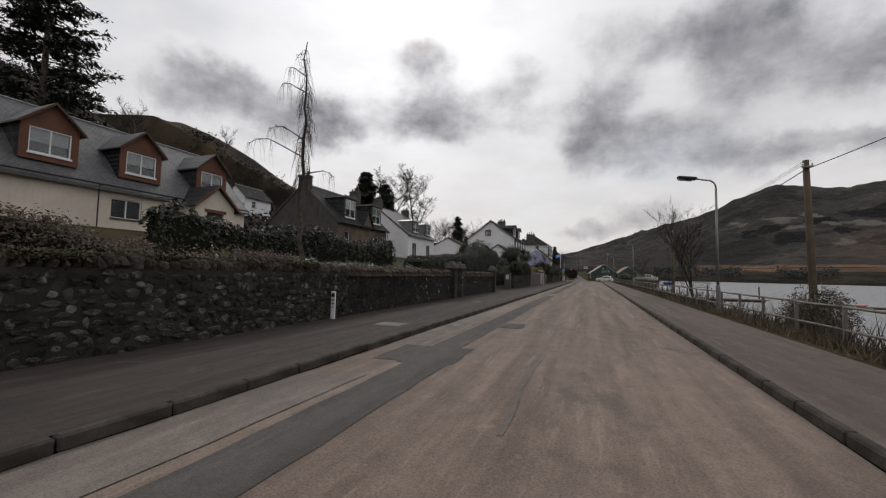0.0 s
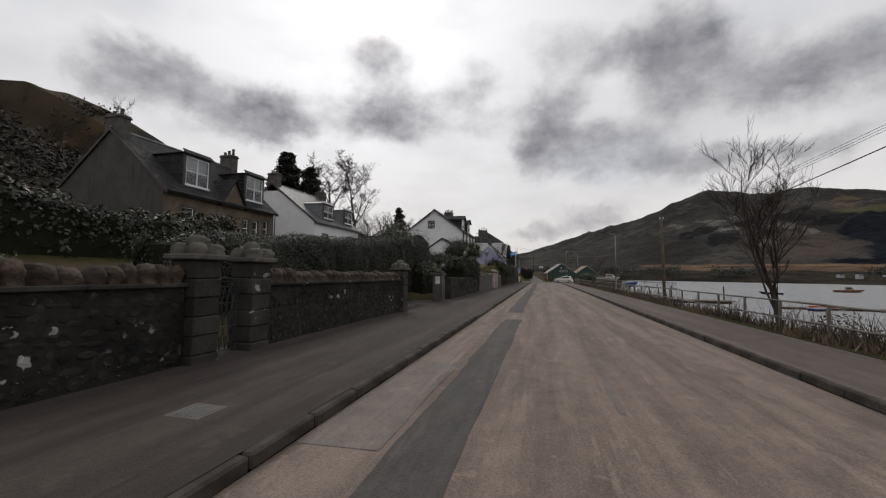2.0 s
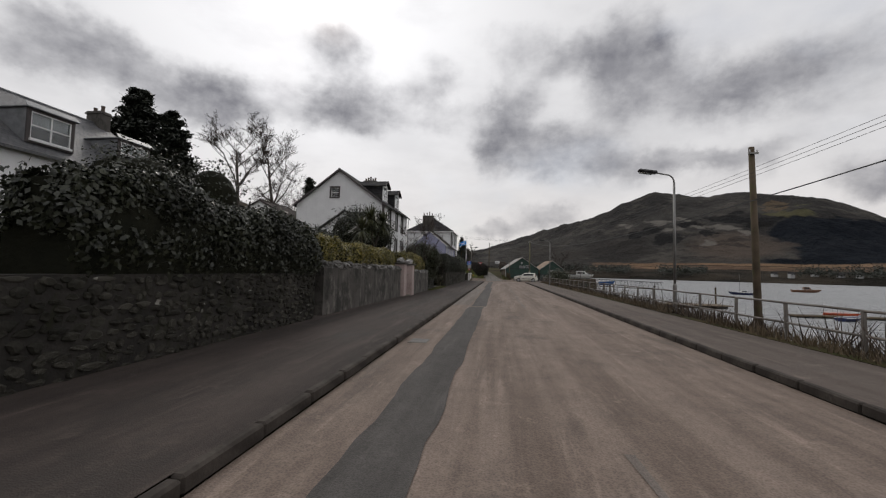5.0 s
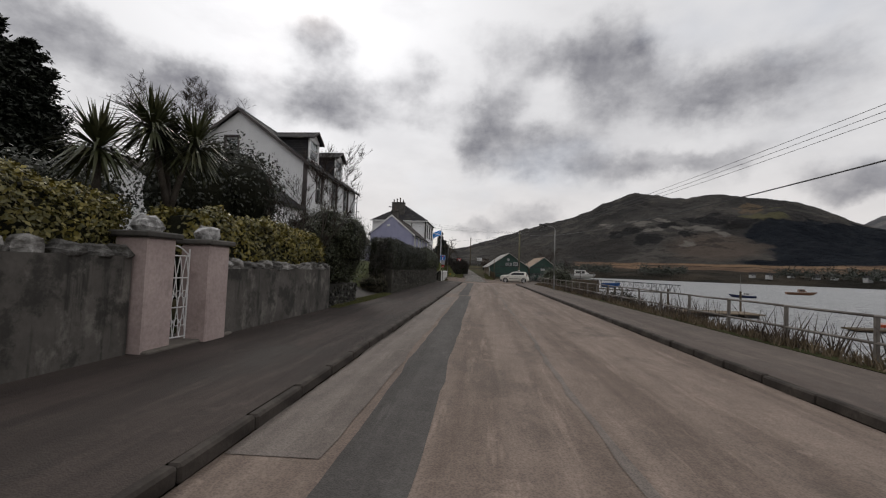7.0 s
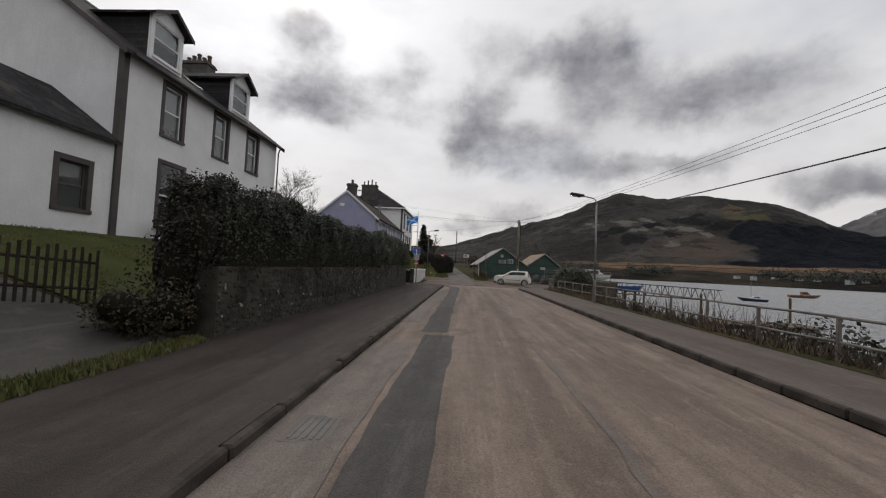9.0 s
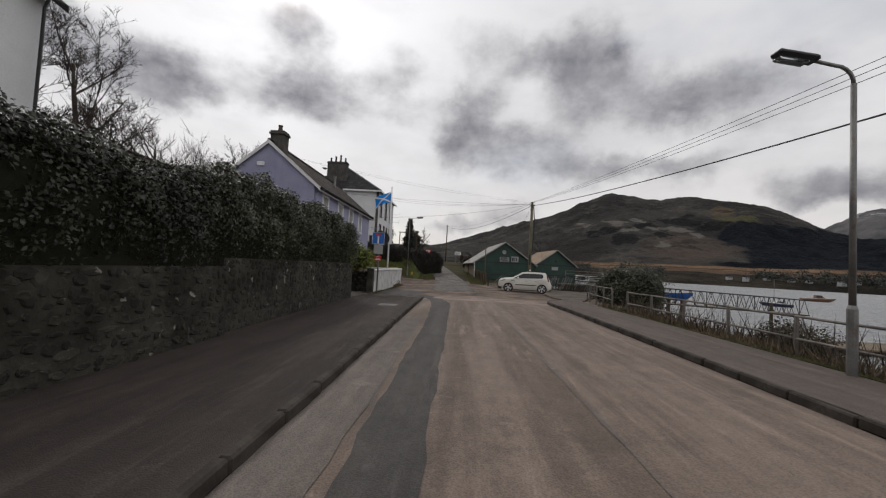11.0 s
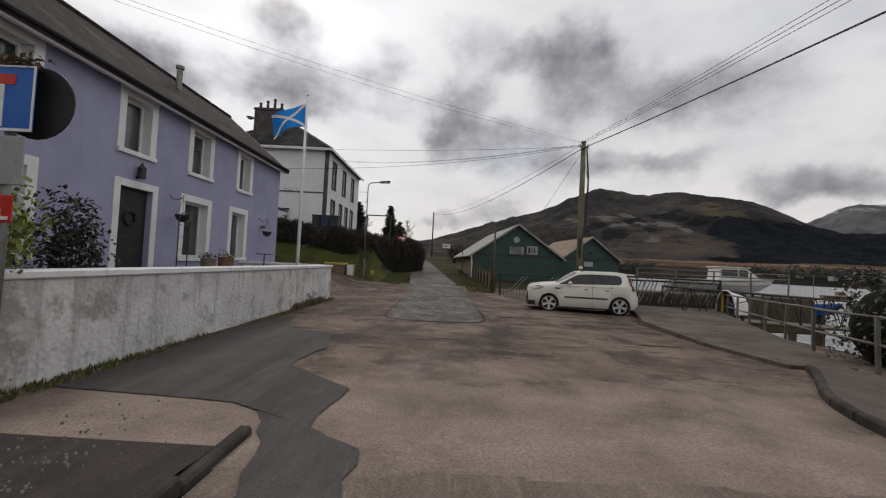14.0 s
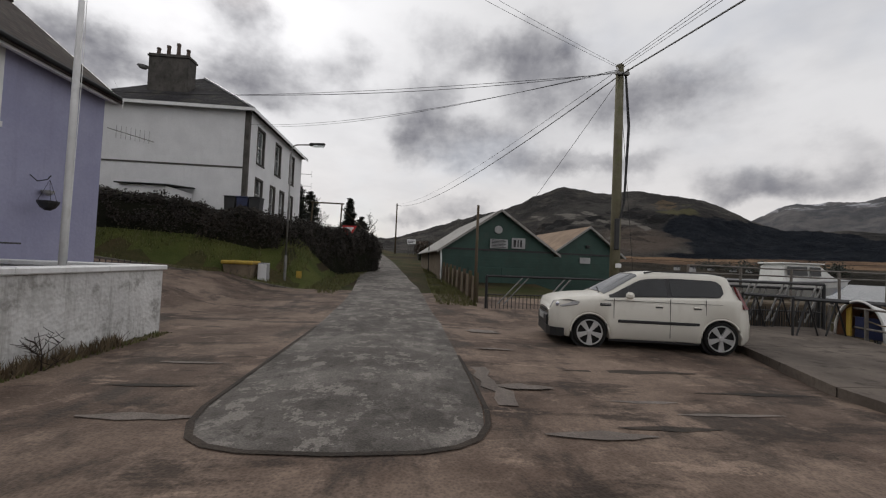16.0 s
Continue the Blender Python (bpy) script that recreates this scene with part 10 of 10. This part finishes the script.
part("gunwale", Geo().tube([(11.35, 112.6 + math.cos(math.pi * k / 14) * 0.56, -0.05 + max(0.0, math.sin(math.pi * k / 14)) ** 0.8 * 0.95) for k in range(15)], 0.03, 6), M["boat_white"], db, smooth=True)
solid("mooring_rope", Geo().tube([(9.8, 109.3, 0.72), (10.6, 110.9, 0.5), (11.2, 112.0, 0.36), (11.9, 113.5, 0.55)], 0.018, 5), M["timber"], "pale rope looped along the slipway rail", "rope")


def hull_boat(name, x, y, z, L, W, H, turn, hullmat, label, cabin=None, cabmat="boat_white", mast=0.0):
    """A small boat: flared hull with a raked bow, deck, coach roof with windows."""
    b = thing(name, (x, y, z), label, "boat")
    m = pose(x, y, z, 0, 0, turn)
    rows, ns = [], 12
    for i in range(ns + 1):
        t = i / ns
        w = W / 2 * (1 - max(0, (t - 0.45) / 0.55) ** 2.2) * (0.86 + 0.14 * min(t * 4, 1))
        sheer = H * (0.86 + 0.24 * t * t)
        xx = -L / 2 + L * t
        xk, xm = -L / 2 + L * t * (1 - 0.16 * t * t), -L / 2 + L * t * (1 - 0.1 * t * t)
        rows.append([(xk, 0.0, 0.05 * H * (1 - t) + 0.35 * H * max(0, t - 0.75) * 3), (xm, w * 0.62, 0.2 * H + 0.3 * H * max(0, t - 0.7) * 2), (xx, w, sheer * 0.72), (xx + 0.02 * L * t, w * 1.04, sheer)])
    vs, n = [], 7
    for r in rows:
        vs += r + [(p[0], -p[1], p[2]) for p in reversed(r[1:])]
    fs = [(i * n + k, (i + 1) * n + k, (i + 1) * n + (k + 1) % n, i * n + (k + 1) % n) for i in range(ns) for k in range(n)] + [tuple(range(n))]
    part("hull", Geo().add(vs, fs).turn(m), M[hullmat], b)
    part("gunwale", Geo().tube([tuple(r[3]) for r in rows], 0.03 + 0.004 * L, 6).tube([(r[3][0], -r[3][1], r[3][2]) for r in rows], 0.03 + 0.004 * L, 6).turn(m), M["boat_white"] if hullmat != "boat_white" else M["grey_box"], b)
    if cabin:
        a, c, ch = cabin
        secs = ((a, 0.36, 0.0), (a + 0.01, 0.33, 0.93), (a + 0.06 * (c - a), 0.31, 1.0), (a + 0.5 * (c - a), 0.30, 1.03), (a + 0.62 * (c - a), 0.29, 0.97), (a + 0.8 * (c - a), 0.27, 0.5), (a + 0.93 * (c - a), 0.22, 0.3), (c, 0.16, 0.05))
        vs = [q for u, w, e in secs for q in ((L * u, -W * (w + 0.02), H * 0.85), (L * u, -W * w, H * 0.85 + ch * e * 0.93), (L * u, -W * w * 0.8, H * 0.85 + ch * e), (L * u, W * w * 0.8, H * 0.85 + ch * e), (L * u, W * w, H * 0.85 + ch * e * 0.93), (L * u, W * (w + 0.02), H * 0.85))]
        part("cabin", Geo().add(vs, [(6 * i + k, 6 * i + k + 1, 6 * i + k + 7, 6 * i + k + 6) for i in range(len(secs) - 1) for k in range(5)] + [tuple(range(6))]).turn(m), M[cabmat], b)
        part("roof_edge", Geo().box(L * (a - 0.015), L * (a + 0.66 * (c - a)), -W * 0.345, W * 0.345, H * 0.85 + ch * 0.98, H * 0.85 + ch * 1.05, 0.02).turn(m), M[cabmat], b)
        for s in (-1, 1):
            for q, wd in ((0.07, 0.32), (0.43, 0.17)):
                u0, u1 = L * (a + (c - a) * q), L * (a + (c - a) * (q + wd))
                part("window", Geo().prism([(u0, s * W * 0.352, H * 0.85 + ch * 0.4), (u1, s * W * 0.342, H * 0.85 + ch * 0.4), (u1, s * W * 0.322, H * 0.85 + ch * 0.85), (u0, s * W * 0.332, H * 0.85 + ch * 0.85)], (0, s * 0.012, 0)).turn(m), M["car_glass"], b)
    part("deck", Geo().add([tuple(np.array(r[3]) * [1, 0.97, 0.95]) for r in rows] + [tuple(np.array(r[3]) * [1, -0.97, 0.95]) for r in reversed(rows)], [tuple(range(2 * (ns + 1)))]).turn(m), M["grey_box"], b)
    if mast:
        part("mast", Geo().tube([(0.05 * L, 0, H * 0.8), (0.05 * L, 0, mast)], 0.05, 6).turn(m), M["steel"], b)
    return b


hull_boat("motor_cruiser", 15.3, 118.9, 0.42, 5.6, 1.9, 0.9, -8, "boat_white", "white cabin cruiser laid up ashore", (-0.04, 0.4, 0.8))
cr = thing("boat_cradle", (15.1, 118.9, -0.4), "steel cradle under the laid-up cruiser", "cradle")
for dx in (-2.0, 0, 2.0):
    part("bearer", Geo().box(15.0 + 0.7 * dx, 15.2 + 0.7 * dx, 118.2, 119.6, -1.1, 0.52, 0.02), M["pole_wood"], cr)
hull_boat("laid_up_boat", 13.5, 131, -0.7, 5.0, 1.9, 1.0, 12, "boat_white", "small white boat laid up ashore", (-0.2, 0.15, 0.5))
hull_boat("fishing_boat", 128, 225, WATER - 0.3, 9.5, 3.0, 1.6, -20, "boat_brown", "brown wooden fishing boat at its mooring", (-0.1, 0.2, 1.2), "boat_brown")
hull_boat("moored_yacht", 78, 180, WATER - 0.3, 6.5, 2.2, 1.2, 160, "navy", "dark moored yacht with a pale cabin", (-0.25, 0.1, 0.7), mast=7.0)
hull_boat("rowing_boat", 47, 100, WATER - 0.15, 4.2, 1.5, 0.7, 25, "navy", "small dark dinghy at its mooring")
hull_boat("rowing_boat", 52, 108, WATER - 0.15, 4.0, 1.5, 0.7, -35, "orange", "small red dinghy at its mooring")
hull_boat("rowing_boat", 58, 97, WATER - 0.15, 4.2, 1.5, 0.7, 10, "orange", "small red dinghy at its mooring")
rf = thing("mooring_raft", (50, 103, WATER), "low dark mooring raft", "raft")
part("deck", Geo().box(42, 60, 102.5, 104.5, WATER + 0.15, WATER + 0.35, 0.03), M["pole_wood"], rf)
for k in range(5):
    part("float", Geo().box(42.5 + 3.6 * k, 44 + 3.6 * k, 102.7, 104.3, WATER - 0.3, WATER + 0.15, 0.05), M["plastic_dark"], rf)
hull_boat("work_boat", 20.9, 119.4, -0.62, 2.9, 1.3, 0.85, -44, "blue", "small blue open boat propped up ashore")
wc = thing("boat_cradle", (20.9, 119.4, -2.6), "timber props under the small blue boat", "cradle")
for dx in (-0.6, 0.6):
    part("bearer", Geo().box(20.8 + 0.72 * dx, 21.0 + 0.72 * dx, 119.2 - 0.7 * dx, 119.6 - 0.7 * dx, -3.2, -0.5, 0.02), M["pole_wood"], wc)
hull_boat("pale_boat", 12.6, 121.2, -0.95, 6.0, 2.1, 1.1, 5, "boat_white", "white open boat on the hard", None)
vans = ((15.0, 138.5, 0.35), (19.0, 141.0, 0.35))
for i, (x, y, z) in enumerate(vans):
    v = thing("parked_van", (x, y, -0.65), "pale van parked in the boatyard", "van")
    part("body", Geo().prism([(x - 2.2, y, -0.35), (x + 2.2, y, -0.35), (x + 2.2, y, 1.2), (x - 0.9, y, 1.25), (x - 1.5, y, 0.55), (x - 2.2, y, 0.4)], (0, 1.8, 0)), M["boat_white"], v)
    for k in (-1.4, 1.4):
        part("wheel", Geo().lathe(0, 0, [(-0.1, 0.2), (-0.1, 0.32), (0.1, 0.32), (0.1, 0.2)], 16).turn(pose(x + k, y + 0.05, -0.35, 90, 0, 0)), M["tyre"], v)
    part("window", Geo().box(x - 1.0, x + 0.2, y - 0.012, y, 0.55, 1.0, 0.01), M["car_glass"], v)

# ---- signs, bins and small things at the junction ----
sp = thing("sign_post", (-4.25, 99.55, 0.1), "grey post with blue, round and red road signs", "sign")
part("post", Geo().tube([(-4.25, 99.55, 0.0), (-4.25, 99.55, 3.0)], 0.038, 10), M["steel"], sp, smooth=True)
bl = part("blue_plate", Geo().box(-4.6, -4.0, 99.49, 99.505, 2.42, 3.0, 0.01), M["blue"], sp, "blue rectangular sign with a white border")
part("border", Geo().box(-4.6, -4.0, 99.483, 99.49, 2.985, 3.0).box(-4.6, -4.0, 99.483, 99.49, 2.42, 2.445).box(-4.6, -4.585, 99.483, 99.49, 2.445, 2.985).box(-4.015, -4.0, 99.483, 99.49, 2.445, 2.985).box(-4.335, -4.265, 99.483, 99.49, 2.46, 2.83), M["white_paint"], bl)
part("red_bar", Geo().box(-4.43, -4.17, 99.483, 99.49, 2.83, 2.92), M["red"], bl, "faded red bar")
part("grey_plate", Geo().box(-4.5, -4.05, 99.49, 99.505, 1.95, 2.38, 0.01), M["grey_box"], sp, "grey blank sign plate")
part("round_back", Geo().lathe(0, 0, [(0, 0.33), (0.015, 0.33)], 24).turn(pose(-4.1, 99.62, 2.72, -90, 0, 0)), M["plastic_dark"], sp, "dark back of a round sign")
rp = part("red_plate", Geo().box(-4.45, -4.1, 99.48, 99.49, 1.62, 1.86, 0.006), M["red"], sp, "small red notice with white print")
part("bar", Geo().box(-4.42, -4.13, 99.474, 99.48, 1.645, 1.675), M["white_paint"], rp)


def lettering(text, x, y, z, height, mat, parent):
    """Words on an upright plate that faces the traffic."""
    cu = bpy.data.curves.new("lettering", "FONT")
    cu.body, cu.size, cu.align_x, cu.extrude = text, height, "CENTER", 0.001
    probe = bpy.data.objects.new("lettering", cu)
    me = bpy.data.meshes.new_from_object(probe)
    bpy.data.objects.remove(probe)
    me.transform(pose(x, y, z, 90, 0, 0))
    me.materials.clear()
    me.materials.append(M[mat])
    return part("lettering", me, None, parent, "white capital letters")


lettering("NO", -4.275, 99.478, 1.785, 0.085, "white_paint", rp)
lettering("Dog", -4.275, 99.478, 1.695, 0.1, "white_paint", rp)
rt = np.random.default_rng(66)
mt_ = np.stack([rt.normal(-4.2, 0.1, 260), rt.normal(99.53, 0.03, 260), 3.0 + np.abs(rt.normal(0, 0.05, 260))], -1)
part("moss_tuft", cards("moss_tuft", leaf_cards(mt_, np.tile([0, 0, 1.0], (260, 1)), 0.035, rt), 4, M["straw"]), None, sp, "dead grass grown over the sign top")

gb = thing("grit_bin", (-6.9, 120.2, 0.4), "faded yellow grit bin with a lid on the bank", "grit bin")
gz = 0.42
part("tub", Geo().prism([(-7.45, 119.9, gz), (-6.5, 119.9, gz), (-6.42, 119.9, gz + 0.6), (-7.55, 119.9, gz + 0.6)], (0, 0.75, 0)), M["timber"], gb)
part("lid", Geo().box(-7.62, -6.36, 119.82, 120.72, gz + 0.6, gz + 0.75, 0.04), M["yellow"], gb)
cb = thing("service_cabinet", (-6.2, 120.4, 0.35), "small white service cabinet on the bank", "cabinet")
part("body", Geo().box(-6.35, -5.95, 120.3, 120.6, 0.25, 1.1, 0.02), M["grey_box"], cb)
part("door", Geo().box(-6.32, -5.98, 120.285, 120.3, 0.32, 1.05, 0.006), M["white_paint"], cb)
hy = thing("hydrant_plate", (-5.0, 121.6, 0.3), "small yellow marker plate on a stub post", "marker")
part("post", Geo().box(-5.06, -4.98, 121.6, 121.66, 0.1, 0.75, 0.008), M["concrete"], hy)
part("plate", Geo().box(-5.14, -4.9, 121.58, 121.6, 0.45, 0.78, 0.006), M["yellow"], hy)
gv = thing("giveway_sign", (-3.9, 128.3, 0.5), "red and white triangular give-way sign on a leaning post", "sign")
gz = float(road_z(128.3))
part("post", Geo().tube([(-3.6, 128.3, gz), (-3.95, 128.3, gz + 2.9)], 0.03, 8), M["steel"], gv)
tri = part("triangle", Geo().prism([(-4.4, 128.25, gz + 2.95), (-3.5, 128.25, gz + 2.95), (-3.95, 128.25, gz + 2.15)], (0, 0.015, 0)), M["red"], gv, "red-bordered triangle")
part("face", Geo().prism([(-4.22, 128.24, gz + 2.86), (-3.68, 128.24, gz + 2.86), (-3.95, 128.24, gz + 2.38)], (0, 0.01, 0)), M["white_paint"], tri)
bi = thing("bin_store", (-9.6, 127.2, 3.4), "blue and black wheeled bins on the bank", "bin")
for k, (x, mt) in enumerate(((-10.9, "plastic_dark"), (-10.2, "navy"), (-9.5, "plastic_dark"))):
    part("bin", Geo().prism([(x, 127, 3.6), (x + 0.5, 127, 3.6), (x + 0.56, 127, 4.7), (x - 0.06, 127, 4.7)], (0, 0.6, 0)).box(x - 0.08, x + 0.58, 126.95, 127.65, 4.7, 4.78, 0.02), M[mt], bi)
gl = thing("garden_swing", (-8.2, 141, 3.8), "dark timber swing frame on the bank", "swing")
for x in (-9.2, -6.6):
    part("leg", Geo().tube([(x, 139.5, 3.2), (x, 140, 6.4)], 0.07, 6), M["pole_wood"], gl)
part("beam", Geo().tube([(-9.4, 140, 6.4), (-6.4, 140, 6.4)], 0.07, 6), M["pole_wood"], gl)
part("brace", Geo().tube([(-6.6, 140, 6.0), (-4.9, 146, 4.2)], 0.05, 6), M["pole_wood"], gl)
ks = thing("kerb_bank", (-6, 119.6, 0), "pale stone edging along the foot of the bank", "kerb", kind="structure")
for k in range(16):
    x = -15.4 + 0.76 * k
    a, c = Vector((x, float(foot_y(x)), float(foot_z(x)))), Vector((x + 0.74, float(foot_y(x + 0.74)), float(foot_z(x + 0.74))))
    part("kerbstone", Geo().prism([(a.x, a.y, a.z - 0.15), (c.x, c.y, c.z - 0.15), (c.x, c.y, c.z + 0.09), (a.x, a.y, a.z + 0.09)], (0.05, 0.13, 0)), M["concrete"], ks)
bf = thing("iron_fence", (-8.6, 115.5, 0.2), "short black iron fence beside the lilac house", "fence")
for k in range(14):
    x = -9.3 + 0.16 * k
    part("bar", Geo().tube([(x, 114.9, 0.05), (x, 114.9, 1.15)], 0.012, 5), M["black"], bf)
part("rail", Geo().tube([(-9.4, 114.9, 1.05), (-7.1, 114.9, 1.05)], 0.018, 5), M["black"], bf)
fs_ = facing_plate("road_sign", -0.9, 0.5, 168, 4.2, 4.95, "white_paint", "white direction sign far up the lane", "sign", ((0.1, 0.85, 0.55, 0.7), (0.1, 0.7, 0.25, 0.4)))
part("post", Geo().tube([(-0.6, 168.05, 2.5), (-0.6, 168.05, 4.9)], 0.04, 6), M["steel"], fs_)
part("post", Geo().tube([(0.2, 168.05, 2.5), (0.2, 168.05, 4.9)], 0.04, 6), M["steel"], fs_)
ps = thing("parking_sign", (2.0, 131, 0), "thin dark pole with a small round sign beside the lane", "sign")
part("post", Geo().tube([(1.2, 132, 0.4), (1.2, 132, 2.9)], 0.04, 6), M["plastic_dark"], ps)

# ---- the far shore ----
rs = random.Random(12)
for k in range(7):
    a = radians(33 + 1.75 * k + rs.uniform(-0.4, 0.4))
    r = 648 + rs.uniform(-10, 30)
    x, y, z = r * math.sin(a), 60 + r * math.cos(a), 6.5
    h = thing("shore_cottage", (x, y, z), "tiny white cottage on the far shore", "house", "far cottages")
    w = rs.uniform(3.5, 6)
    part("wall", Geo().box(x - w / 2, x + w / 2, y - 3, y + 3, z - 4, z + 1.6), M["cottage_wall"], h)
    part("roof", Geo().prism([(x - w / 2 - 0.4, y - 3.4, z + 1.6), (x - w / 2 - 0.4, y + 3.4, z + 1.6), (x - w / 2 - 0.4, y, z + 4.0)], (w + 0.8, 0, 0)), M["slate_dark"], h)
    for q in (-0.25, 0.25):
        part("window", Geo().box(x + w * q - 0.6, x + w * q + 0.6, y - 3.05, y - 3.0, z + 0.2, z + 1.2), M["car_glass"], h)
rw = np.random.default_rng(31)
tp = []
for k in range(420):
    a = radians(rw.uniform(2, 60))
    if noise.noise(Vector((math.degrees(a) * 0.35, 0.5, 1))) < -0.12:
        continue
    r = rw.uniform(612, 700)
    hh = rw.uniform(5, 12)
    c = np.array([r * math.sin(a), 60 + r * math.cos(a), 5.0 + (r - 612) * 0.06])
    tp.append(c + rw.normal(0, 1, (70, 3)) * [hh * 0.3, hh * 0.3, hh * 0.28] + [0, 0, hh * 0.45])
tp = np.vstack(tp)
solid("far_woods", cards("far_woods", leaf_cards(tp, np.tile([0, -0.5, 0.6], (len(tp), 1)), 1.5, rw, 1.3, 0.8), 4, M["needle"]), None, "dark scattered woods along the far shore", "woods", kind="stuff")
